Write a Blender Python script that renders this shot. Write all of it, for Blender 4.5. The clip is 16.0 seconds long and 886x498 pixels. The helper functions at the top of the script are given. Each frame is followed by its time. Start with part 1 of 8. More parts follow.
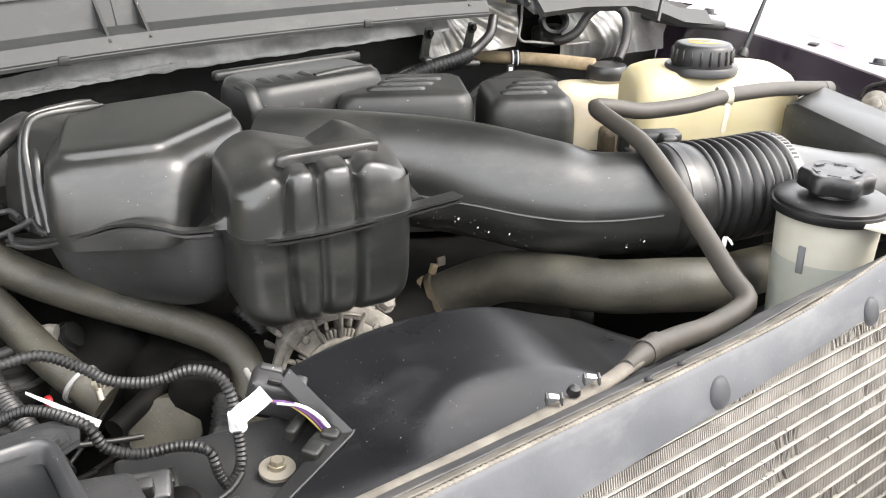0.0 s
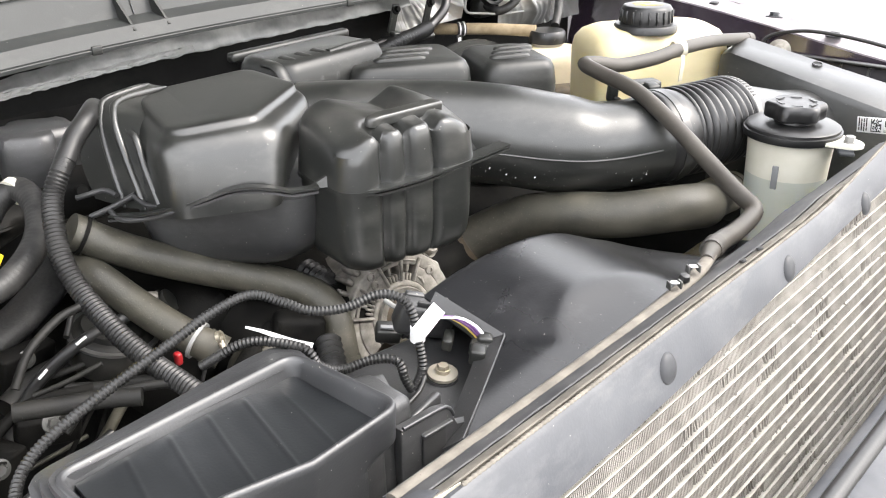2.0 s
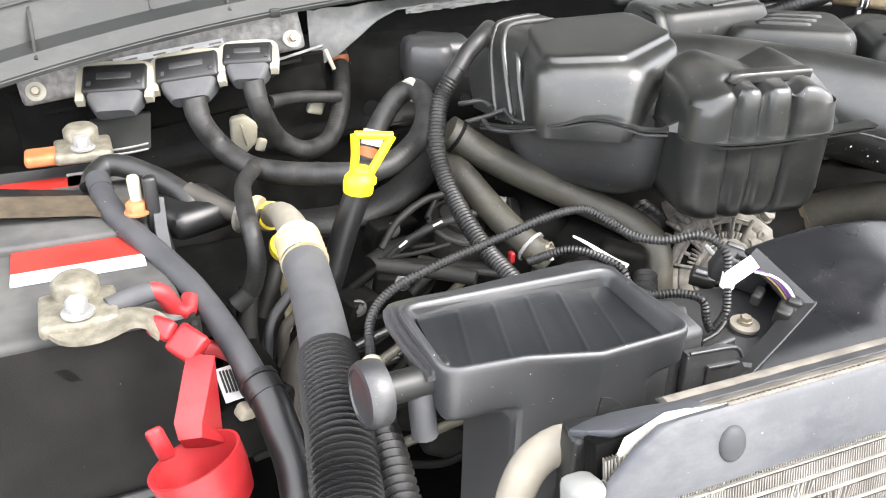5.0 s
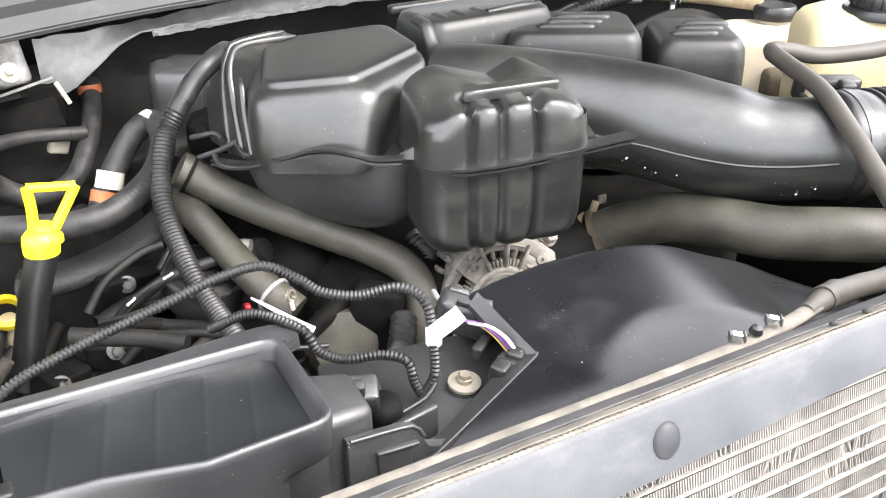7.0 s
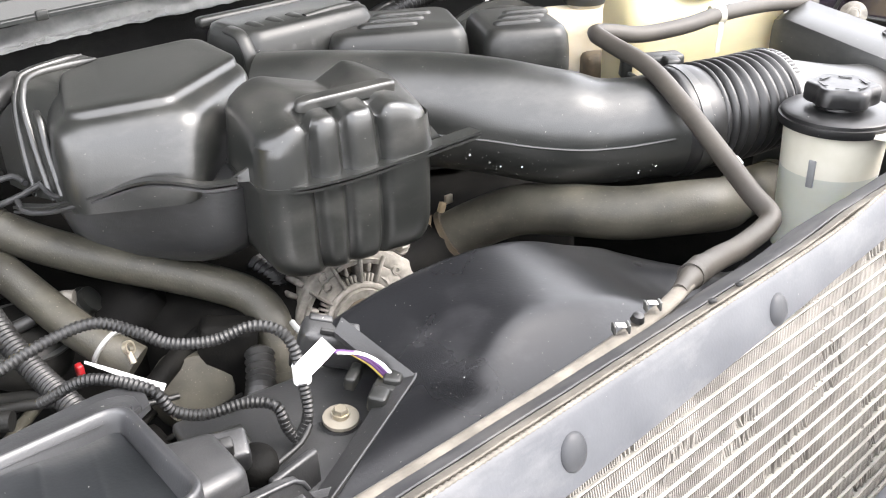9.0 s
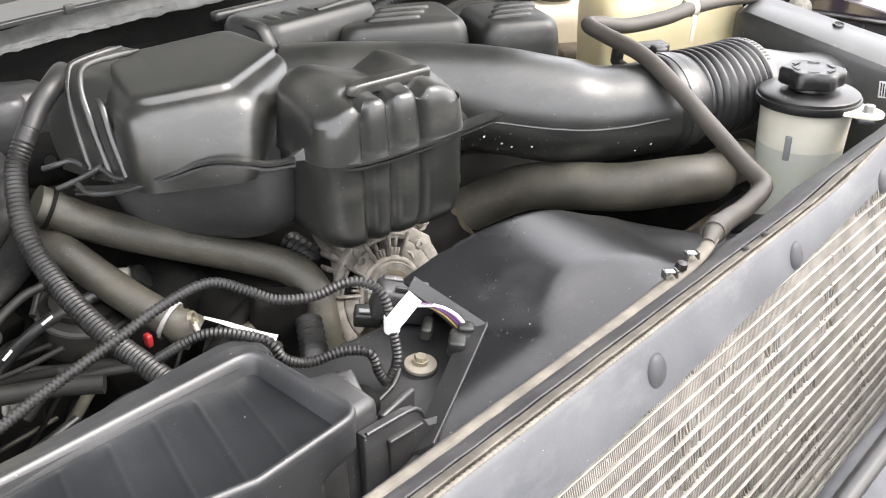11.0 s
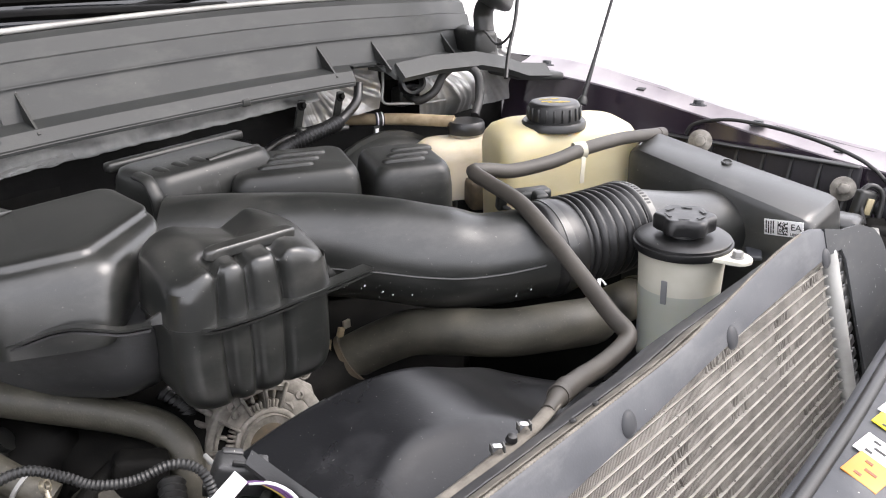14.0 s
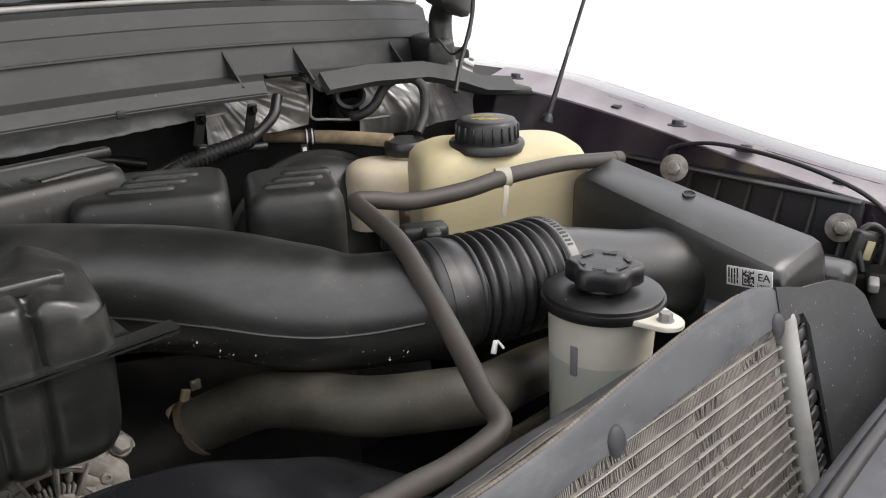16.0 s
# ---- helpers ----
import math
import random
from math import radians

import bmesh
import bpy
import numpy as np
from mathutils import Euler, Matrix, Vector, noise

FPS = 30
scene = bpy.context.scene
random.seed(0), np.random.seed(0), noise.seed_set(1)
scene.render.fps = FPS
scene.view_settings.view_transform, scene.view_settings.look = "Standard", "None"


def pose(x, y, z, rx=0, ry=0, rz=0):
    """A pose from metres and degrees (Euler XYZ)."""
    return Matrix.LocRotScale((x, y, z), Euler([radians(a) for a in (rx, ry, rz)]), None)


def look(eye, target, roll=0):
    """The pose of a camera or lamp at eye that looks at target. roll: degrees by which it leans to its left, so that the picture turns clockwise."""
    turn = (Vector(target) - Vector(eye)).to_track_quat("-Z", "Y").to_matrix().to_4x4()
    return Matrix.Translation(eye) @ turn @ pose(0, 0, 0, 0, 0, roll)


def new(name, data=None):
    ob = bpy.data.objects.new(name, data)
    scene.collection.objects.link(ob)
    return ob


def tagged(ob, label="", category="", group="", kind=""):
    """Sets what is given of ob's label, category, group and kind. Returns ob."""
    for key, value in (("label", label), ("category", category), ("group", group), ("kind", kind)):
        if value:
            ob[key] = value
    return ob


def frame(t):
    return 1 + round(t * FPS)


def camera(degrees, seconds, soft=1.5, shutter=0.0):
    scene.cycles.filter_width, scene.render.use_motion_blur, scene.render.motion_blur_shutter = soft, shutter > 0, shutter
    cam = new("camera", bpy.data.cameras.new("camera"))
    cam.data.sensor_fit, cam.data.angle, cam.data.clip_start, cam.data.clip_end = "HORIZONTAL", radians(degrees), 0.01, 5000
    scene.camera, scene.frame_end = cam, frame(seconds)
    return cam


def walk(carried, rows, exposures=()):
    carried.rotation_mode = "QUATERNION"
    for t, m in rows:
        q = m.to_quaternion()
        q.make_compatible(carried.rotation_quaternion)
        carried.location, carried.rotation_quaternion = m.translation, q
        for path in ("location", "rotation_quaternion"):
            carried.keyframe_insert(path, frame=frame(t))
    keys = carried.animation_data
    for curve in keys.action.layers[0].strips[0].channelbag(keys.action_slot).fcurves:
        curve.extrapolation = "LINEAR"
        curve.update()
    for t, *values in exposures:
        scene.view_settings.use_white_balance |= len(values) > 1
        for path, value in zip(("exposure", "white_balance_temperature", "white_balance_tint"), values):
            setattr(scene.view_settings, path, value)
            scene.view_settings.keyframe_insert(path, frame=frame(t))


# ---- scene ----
cam = camera(53.5, 16.0, soft=1.1)
PATH = [
    (0, (0.003, -0.002, 1.548), (1.103, 1.464, 0.746), 0.3),
    (0.5, (-0.148, 0.015, 1.566), (1.062, 1.385, 0.754), -0.2),
    (1, (-0.206, 0.024, 1.587), (1.095, 1.306, 0.77), -0.7),
    (1.5, (-0.206, 0.029, 1.578), (1.134, 1.258, 0.745), -0.8),
    (2, (-0.225, 0.044, 1.562), (1.115, 1.266, 0.719), -0.7),
    (2.5, (-0.271, 0.057, 1.547), (0.898, 1.435, 0.69), -1.7),
    (3, (-0.312, 0.057, 1.544), (0.694, 1.553, 0.678), -1.3),
    (5.5, (-0.215, -0.031, 1.576), (0.452, 1.597, 0.625), 0.8),
    (6, (-0.146, -0.031, 1.573), (0.507, 1.603, 0.623), 0.2),
    (6.5, (-0.102, -0.024, 1.566), (0.653, 1.572, 0.626), 1.0),
    (7, (-0.055, -0.003, 1.562), (0.785, 1.552, 0.626), -0.4),
    (7.5, (-0.007, 0.014, 1.558), (0.899, 1.532, 0.621), -0.4),
    (8, (-0.028, 0.033, 1.548), (0.983, 1.484, 0.614), 0.4),
    (8.5, (-0.036, 0.04, 1.547), (1.057, 1.433, 0.616), -0.9),
    (11, (-0.168, 0.059, 1.561), (1.111, 1.278, 0.622), -0.8),
    (11.5, (-0.208, 0.057, 1.565), (1.088, 1.261, 0.632), -0.6),
    (12, (-0.214, 0.058, 1.562), (1.094, 1.241, 0.619), -0.7),
    (12.5, (-0.212, 0.019, 1.573), (1.102, 1.193, 0.628), -1.0),
    (13, (-0.202, -0.02, 1.598), (1.118, 1.159, 0.666), -1.2),
    (13.5, (-0.154, -0.017, 1.617), (1.217, 1.212, 0.835), -1.1),
    (14, (-0.084, -0.008, 1.612), (1.295, 1.238, 0.872), -1.0),
    (14.5, (0.048, -0.003, 1.613), (1.419, 1.262, 0.893), -1.0),
    (15, (0.213, 0.002, 1.594), (1.567, 1.292, 0.884), -1.2),
    (15.5, (0.274, -0.003, 1.569), (1.605, 1.314, 0.866), -1.1),
    (16, (0.17, -0.002, 1.565), (1.487, 1.331, 0.866), -0.9),
]
walk(cam, [(t, look(eye, target, roll)) for t, eye, target, roll in PATH], [(0,1.96, 6750, 10), (1.5,1.98, 6700, 10), (3,2.28, 6600, 10), (5.5,2.24,6550,10),(6.8,2.40,6550,11),(8,2.44,6550,12), (11, 2.05, 6700, 11), (13,1.94, 6550, 13), (13.6, 1.6, 6500, 14), (14.5, 1.15, 6600, 14), (15.5, 0.62, 6600, 13), (16, 0.53, 6700, 12)])

# ---- light ----
world = bpy.data.worlds.new("overcast_sky")
scene.world = world
world.use_nodes = True
wn, wl = world.node_tree.nodes, world.node_tree.links
sky = wn.new("ShaderNodeTexSky")
sky.sky_type, sky.sun_disc = "NISHITA", False
sky.sun_elevation, sky.sun_rotation = radians(47), radians(139)
sky.air_density, sky.dust_density, sky.ozone_density = 1.0, 3.0, 1.0
soft_white = wn.new("ShaderNodeMixRGB")
soft_white.inputs[0].default_value = 0.75
soft_white.inputs[2].default_value = (9.0, 9.0, 9.2, 1)
wl.new(sky.outputs[0], soft_white.inputs[1])
wl.new(soft_white.outputs[0], wn["Background"].inputs[0])
wn["Background"].inputs[1].default_value = 0.15

sun = new("sun", bpy.data.lights.new("sun", "SUN"))
sun.data.energy, sun.data.angle, sun.data.color = 1.1, radians(32), (1.0, 0.97, 0.93)
sun.matrix_world = look((0, 0, 5), (-0.45, 0.51, 4.27))


# ---- materials ----
def make_mat(name, c1, c2=None, rough=(0.4, 0.55), metal=0.0, scale=14.0, fine=500.0, bump=0.15, specks=0.0, speck_col=(0.5, 0.48, 0.43), spec=0.5, trans=0.0, sss=0.0, speck_scale=60.0, scuff=0.0, scuff_col=(0.13, 0.125, 0.115)):
    m = bpy.data.materials.new(name)
    m.use_nodes = True
    nt = m.node_tree
    n, l = nt.nodes, nt.links
    bsdf = n["Principled BSDF"]
    tc = n.new("ShaderNodeTexCoord")
    big = n.new("ShaderNodeTexNoise")
    big.inputs["Scale"].default_value, big.inputs["Detail"].default_value = scale, 6
    small = n.new("ShaderNodeTexNoise")
    small.inputs["Scale"].default_value, small.inputs["Detail"].default_value = fine, 3
    for t in (big, small):
        l.new(tc.outputs["Object"], t.inputs["Vector"])
    mix = n.new("ShaderNodeMixRGB")
    mix.inputs[1].default_value = (*c1, 1)
    mix.inputs[2].default_value = (*(c2 or [c * 1.5 for c in c1]), 1)
    ramp = n.new("ShaderNodeMapRange")
    ramp.inputs[1].default_value, ramp.inputs[2].default_value = 0.35, 0.7
    l.new(big.outputs[0], ramp.inputs[0])
    l.new(ramp.outputs[0], mix.inputs[0])
    col = mix.outputs[0]
    if specks:
        vor = n.new("ShaderNodeTexNoise")
        vor.inputs["Scale"].default_value, vor.inputs["Detail"].default_value = speck_scale * 6, 2
        l.new(tc.outputs["Object"], vor.inputs["Vector"])
        sr = n.new("ShaderNodeMapRange")
        sr.inputs[1].default_value, sr.inputs[2].default_value = 0.80 - 0.08 * specks, 0.82 - 0.08 * specks
        l.new(vor.outputs[0], sr.inputs[0])
        mx = n.new("ShaderNodeMixRGB")
        mx.inputs[2].default_value = (*speck_col, 1)
        l.new(sr.outputs[0], mx.inputs[0])
        l.new(col, mx.inputs[1])
        col = mx.outputs[0]
    if scuff:
        mp = n.new("ShaderNodeMapping")
        mp.inputs["Scale"].default_value = (1.0, 1.2, 2.4)
        mp.inputs["Rotation"].default_value = (0.4, 0.5, 0.6)
        l.new(tc.outputs["Object"], mp.inputs["Vector"])
        wear = n.new("ShaderNodeTexNoise")
        wear.inputs["Scale"].default_value, wear.inputs["Detail"].default_value, wear.inputs["Roughness"].default_value = 11.0, 9, 0.68
        l.new(mp.outputs[0], wear.inputs["Vector"])
        wr = n.new("ShaderNodeMapRange")
        wr.inputs[1].default_value, wr.inputs[2].default_value, wr.inputs[4].default_value = 0.50, 0.76, scuff
        l.new(wear.outputs[0], wr.inputs[0])
        mw = n.new("ShaderNodeMixRGB")
        mw.inputs[2].default_value = (*scuff_col, 1)
        l.new(wr.outputs[0], mw.inputs[0])
        l.new(col, mw.inputs[1])
        col = mw.outputs[0]
    l.new(col, bsdf.inputs["Base Color"])
    rr = n.new("ShaderNodeMapRange")
    rr.inputs[3].default_value, rr.inputs[4].default_value = rough
    l.new(big.outputs[0], rr.inputs[0])
    l.new(rr.outputs[0], bsdf.inputs["Roughness"])
    bsdf.inputs["Metallic"].default_value = metal
    bsdf.inputs["Specular IOR Level"].default_value = spec
    if trans:
        bsdf.inputs["Transmission Weight"].default_value = trans
    if sss:
        bsdf.inputs["Subsurface Weight"].default_value = sss
        bsdf.inputs["Subsurface Radius"].default_value = (0.03, 0.025, 0.012)
        bsdf.inputs["Subsurface Scale"].default_value = 0.6
    if bump:
        b = n.new("ShaderNodeBump")
        b.inputs["Strength"].default_value, b.inputs["Distance"].default_value = bump, 0.0006
        l.new(small.outputs[0], b.inputs["Height"])
        l.new(b.outputs[0], bsdf.inputs["Normal"])
    return m


PLASTIC = make_mat("satin_black_plastic", (0.0100, 0.0108, 0.0100), (0.0195, 0.0205, 0.0188), (0.36, 0.48), specks=0.5, speck_scale=90, fine=900, bump=0.18, scuff=0.22, spec=0.52)
PLASTIC_DUSTY = make_mat("dusty_black_plastic", (0.020, 0.0204, 0.021), (0.038, 0.0383, 0.039), (0.33, 0.49), specks=0.6, speck_scale=90, fine=700, bump=0.26, scuff=0.45, scuff_col=(0.11, 0.11, 0.112), spec=0.70)
PLASTIC_MID = make_mat("worn_black_plastic", (0.0115, 0.0123, 0.0115), (0.0210, 0.0220, 0.0204), (0.26, 0.36), specks=0.5, speck_scale=90, fine=800, bump=0.18, scuff=0.28, spec=0.85)
BELLOWS = make_mat("black_rubber", (0.007, 0.007, 0.0075), (0.013, 0.013, 0.013), (0.34, 0.46), spec=0.7, specks=0.3)
# Near-black base: carries the deep bay's shade as well as oil.
DARK = make_mat("oily_metal_and_bay_shade", (0.0025, 0.0025, 0.0024), (0.0085, 0.0082, 0.0074), (0.55, 0.8), scale=40, bump=0.5, spec=0.10, scuff=0.18, scuff_col=(0.035, 0.032, 0.026))
RUBBER = make_mat("dusty_rubber_hose", (0.030, 0.0284, 0.0218), (0.066, 0.062, 0.047), (0.42, 0.62), scale=26, bump=0.35, specks=1.3, speck_scale=110, speck_col=(0.17, 0.155, 0.125), scuff=0.6, scuff_col=(0.105, 0.094, 0.072))
HOSE_GREY = make_mat("grey_brown_hose", (0.034, 0.030, 0.0255), (0.056, 0.050, 0.042), (0.45, 0.62), scale=22, specks=0.5, speck_col=(0.2, 0.18, 0.15), scuff=0.4, scuff_col=(0.10, 0.088, 0.07))
CONDUIT = make_mat("black_conduit", (0.011, 0.011, 0.011), (0.025, 0.025, 0.0245), (0.34, 0.5), scale=40)
TAPE = make_mat("black_cloth_tape", (0.013, 0.013, 0.013), (0.040, 0.039, 0.037), (0.4, 0.65), scale=60, bump=0.4)
SLEEVE = make_mat("grey_foam_sleeve", (0.054, 0.0555, 0.060), (0.082, 0.083, 0.087), (0.62, 0.78), scale=40, scuff=0.3, scuff_col=(0.13, 0.125, 0.12))
SHROUD = make_mat("black_shroud_plastic", (0.0055, 0.0058, 0.0068), (0.010, 0.0105, 0.012), (0.24, 0.32), scale=9, specks=0.65, speck_scale=110, scuff=0.42, scuff_col=(0.055, 0.055, 0.059), spec=0.42)
GUARD = make_mat("grey_guard_plastic", (0.038, 0.041, 0.048), (0.072, 0.075, 0.082), (0.45, 0.6), scale=16, specks=0.4, scuff=0.5, scuff_col=(0.15, 0.15, 0.15))
DUSTY_TAN = make_mat("dust_covered_plastic", (0.105, 0.095, 0.079), (0.200, 0.182, 0.154), (0.75, 0.9), scale=60, bump=0.5, specks=0.6, speck_col=(0.06, 0.055, 0.05), scuff=0.45, scuff_col=(0.065, 0.062, 0.058))
COWL = make_mat("grey_cowl_plastic", (0.0205, 0.0223, 0.0222), (0.0310, 0.0332, 0.0326), (0.48, 0.62), scale=9, specks=0.2, scuff=0.3, scuff_col=(0.10, 0.10, 0.09))
CORE = make_mat("dusty_aluminium_fins", (0.175, 0.164, 0.147), (0.30, 0.283, 0.256), (0.5, 0.65), metal=0.3, scale=45, fine=800, bump=0.3)
BAR = make_mat("bright_radiator_tube", (0.28, 0.27, 0.242), (0.40, 0.387, 0.35), (0.45, 0.6), metal=0.35, scale=60)
ALLOY = make_mat("dull_aluminium", (0.26, 0.26, 0.25), (0.38, 0.38, 0.365), (0.5, 0.65), metal=0.5, scale=20, specks=0.3, scuff=0.4, scuff_col=(0.15, 0.145, 0.13))
CAST = make_mat("dirty_cast_aluminium", (0.175, 0.163, 0.142), (0.350, 0.330, 0.297), (0.55, 0.75), metal=0.15, scale=90, fine=220, bump=1.0, specks=0.8, speck_col=(0.42, 0.41, 0.38), scuff=0.75, scuff_col=(0.055, 0.048, 0.040))
RUST = make_mat("brown_rust", (0.052, 0.041, 0.027), (0.098, 0.075, 0.047), (0.65, 0.85), scale=80)
FOIL = make_mat("crinkled_foil", (0.44, 0.44, 0.435), (0.60, 0.60, 0.59), (0.34, 0.46), metal=0.82, scale=16, fine=70, bump=0.5, scuff=0.35, scuff_col=(0.16, 0.155, 0.145))
SHIELD = make_mat("stained_heat_shield", (0.17, 0.172, 0.168), (0.25, 0.25, 0.243), (0.40, 0.58), metal=0.6, scale=60, fine=120, bump=0.8, scuff=0.3, scuff_col=(0.12, 0.12, 0.11))
MILKY = make_mat("yellowed_milky_plastic", (0.56, 0.49, 0.29), (0.66, 0.59, 0.39), (0.35, 0.45), scale=7, sss=0.5, bump=0.08, scuff=0.25, scuff_col=(0.4, 0.33, 0.18))
MILKY_OLD = make_mat("stained_milky_plastic", (0.44, 0.385, 0.28), (0.58, 0.52, 0.40), (0.45, 0.6), scale=12, sss=0.4, scuff=0.4, scuff_col=(0.25, 0.2, 0.13))
FLUID_WHITE = make_mat("cloudy_white_plastic", (0.44, 0.46, 0.40), (0.54, 0.55, 0.48), (0.38, 0.5), scale=8, sss=0.4, scuff=0.25, scuff_col=(0.35, 0.34, 0.22))
CREAM = make_mat("cream_plastic", (0.36, 0.335, 0.255), (0.48, 0.45, 0.36), (0.45, 0.6), scale=30, scuff=0.4, scuff_col=(0.2, 0.18, 0.14))
YELLOW = make_mat("bright_yellow_plastic", (0.85, 0.66, 0.01), (0.92, 0.74, 0.03), (0.3, 0.42), bump=0.03)
PALE_YELLOW = make_mat("aged_yellow_plastic", (0.30, 0.25, 0.14), (0.42, 0.37, 0.24), (0.45, 0.6), scale=40, scuff=0.4, scuff_col=(0.2, 0.17, 0.1))
RED = make_mat("faded_red_plastic", (0.27, 0.010, 0.013), (0.36, 0.022, 0.026), (0.35, 0.5), scale=30, bump=0.05, scuff=0.3, scuff_col=(0.42, 0.09, 0.085))
RED_LABEL = make_mat("red_paper_label", (0.38, 0.02, 0.014), (0.46, 0.04, 0.03), (0.4, 0.5))
ORANGE = make_mat("orange_corrosion", (0.34, 0.10, 0.035), (0.48, 0.17, 0.06), (0.5, 0.7), scale=60, scuff=0.5, scuff_col=(0.4, 0.33, 0.2))
PAPER = make_mat("white_tape", (0.78, 0.78, 0.78), (0.84, 0.84, 0.83), (0.5, 0.6), bump=0.05)
INK = make_mat("black_ink", (0.02, 0.02, 0.02), (0.03, 0.03, 0.03), (0.5, 0.6), bump=0)
YELLOW_INK = make_mat("yellow_print", (0.46, 0.34, 0.06), (0.52, 0.39, 0.09), (0.5, 0.6), bump=0)
TEAL_INK = make_mat("grey_print", (0.3, 0.3, 0.3), (0.35, 0.35, 0.35), (0.5, 0.6), bump=0)
ZINC = make_mat("zinc_bolt", (0.42, 0.38, 0.30), (0.55, 0.5, 0.4), (0.35, 0.5), metal=0.8, scale=90)
BRASS = make_mat("corroded_brass", (0.135, 0.124, 0.094), (0.245, 0.228, 0.182), (0.45, 0.65), metal=0.3, scale=120, bump=0.6, specks=0.6, speck_col=(0.5, 0.47, 0.4), scuff=0.25, scuff_col=(0.46, 0.43, 0.35))
CHROME = make_mat("dull_steel_band", (0.15, 0.15, 0.146), (0.24, 0.24, 0.23), (0.4, 0.55), metal=0.9)
PAINT = make_mat("dark_body_paint", (0.024, 0.017, 0.026), (0.034, 0.025, 0.036), (0.08, 0.16), scale=6, specks=0.3, spec=1.0)
PAINT_DUSTY = make_mat("dusty_body_paint", (0.24, 0.215, 0.235), (0.36, 0.33, 0.345), (0.35, 0.5), scale=12, specks=0.4)
CLOTH = make_mat("black_woven_wrap", (0.0075, 0.0072, 0.0068), (0.016, 0.0153, 0.014), (0.7, 0.85), scale=20, fine=1200, bump=0.6, specks=0.2, spec=0.2)
BATTERY = make_mat("dusty_battery_case", (0.045, 0.045, 0.045), (0.10, 0.098, 0.092), (0.55, 0.75), scale=25, specks=0.3)
GLASS = make_mat("dark_glass", (0.02, 0.022, 0.024), (0.025, 0.027, 0.03), (0.04, 0.06), bump=0)
TAN_HOSE = make_mat("tan_cloth_hose", (0.25, 0.19, 0.112), (0.38, 0.30, 0.195), (0.7, 0.85), scale=60, fine=600, bump=0.6, specks=0.9, speck_col=(0.10, 0.08, 0.05), scuff=0.5, scuff_col=(0.13, 0.10, 0.065))
CONCRETE = make_mat("pale_concrete", (0.62, 0.61, 0.59), (0.74, 0.73, 0.71), (0.8, 0.95), scale=0.8, fine=30)
PURPLE = make_mat("purple_wire", (0.075, 0.03, 0.11), (0.105, 0.045, 0.15), (0.4, 0.5), bump=0)
MESH_SLEEVE = make_mat("braided_sleeve", (0.010, 0.010, 0.010), (0.032, 0.032, 0.031), (0.5, 0.7), scale=300, fine=900, bump=0.8)
GREY_PLASTIC = make_mat("light_grey_plastic", (0.16, 0.165, 0.17), (0.22, 0.225, 0.23), (0.45, 0.6))


LID = make_mat("dust_streaked_lid", (0.0095, 0.0107, 0.0121), (0.0170, 0.0185, 0.0204), (0.24, 0.34), specks=0.3, scuff=0.32, scuff_col=(0.075, 0.08, 0.087), spec=0.9)
HOUSING = make_mat("dust_greyed_housing", (0.0225, 0.0231, 0.0246), (0.0405, 0.0412, 0.0434), (0.36, 0.48), specks=0.6, speck_scale=90, fine=700, bump=0.22, scuff=0.32, scuff_col=(0.10, 0.102, 0.106), spec=0.85)
CABLE_GREY = make_mat("grey_cable_sleeve", (0.034, 0.035, 0.040), (0.054, 0.055, 0.060), (0.5, 0.65), scale=30, specks=0.3, scuff=0.3, scuff_col=(0.10, 0.10, 0.10))
PALE_HOSE = make_mat("pale_dusty_hose", (0.19, 0.172, 0.138), (0.27, 0.245, 0.20), (0.55, 0.7), scale=30, scuff=0.4, scuff_col=(0.12, 0.105, 0.085))
APRON = make_mat("dark_purple_inner_fender", (0.0135, 0.0120, 0.0152), (0.026, 0.0235, 0.028), (0.42, 0.58), scale=24, bump=0.2, specks=0.3, scuff=0.3, scuff_col=(0.06, 0.056, 0.058), spec=0.4)
GRIME = make_mat("grimy_dark_hose", (0.0050, 0.0050, 0.0046), (0.0125, 0.0122, 0.0108), (0.48, 0.68), scale=30, bump=0.4, specks=0.3, scuff=0.3, scuff_col=(0.04, 0.037, 0.03), spec=0.3)
PLUG = make_mat("dark_grey_rubber", (0.020, 0.0215, 0.025), (0.032, 0.034, 0.038), (0.45, 0.6), specks=0.2)
FLAP = make_mat("gritty_grey_flap", (0.020, 0.0215, 0.024), (0.036, 0.038, 0.041), (0.5, 0.65), specks=1.0, speck_col=(0.45, 0.45, 0.44), scuff=0.4)
CREAM_WHITE = make_mat("off_white_plastic", (0.60, 0.58, 0.48), (0.68, 0.66, 0.57), (0.4, 0.55), scale=30)
RAIL_GREY = make_mat("dusty_grey_rail", (0.034, 0.035, 0.038), (0.080, 0.080, 0.081), (0.55, 0.72), scale=50, specks=0.8, speck_col=(0.24, 0.225, 0.20), scuff=0.6, scuff_col=(0.15, 0.14, 0.125))
# Dusty wall paint, lowered to near black to hold the bay's shade.
SHADED_BAY_PAINT = make_mat("dusty_shaded_bay_paint", (0.0045, 0.0045, 0.0043), (0.012, 0.012, 0.0115), (0.5, 0.75), scale=24, bump=0.4, scuff=0.35, scuff_col=(0.04, 0.039, 0.035), spec=0.18)
ORANGE_INK = make_mat("orange_print", (0.62, 0.24, 0.045), (0.66, 0.28, 0.06), (0.4, 0.5), bump=0)
BROWN_INK = make_mat("brown_print", (0.20, 0.07, 0.03), (0.24, 0.09, 0.04), (0.4, 0.5), bump=0)
SILVER = make_mat("dusty_grey_trim", (0.20, 0.20, 0.195), (0.30, 0.30, 0.29), (0.4, 0.55), scale=30)
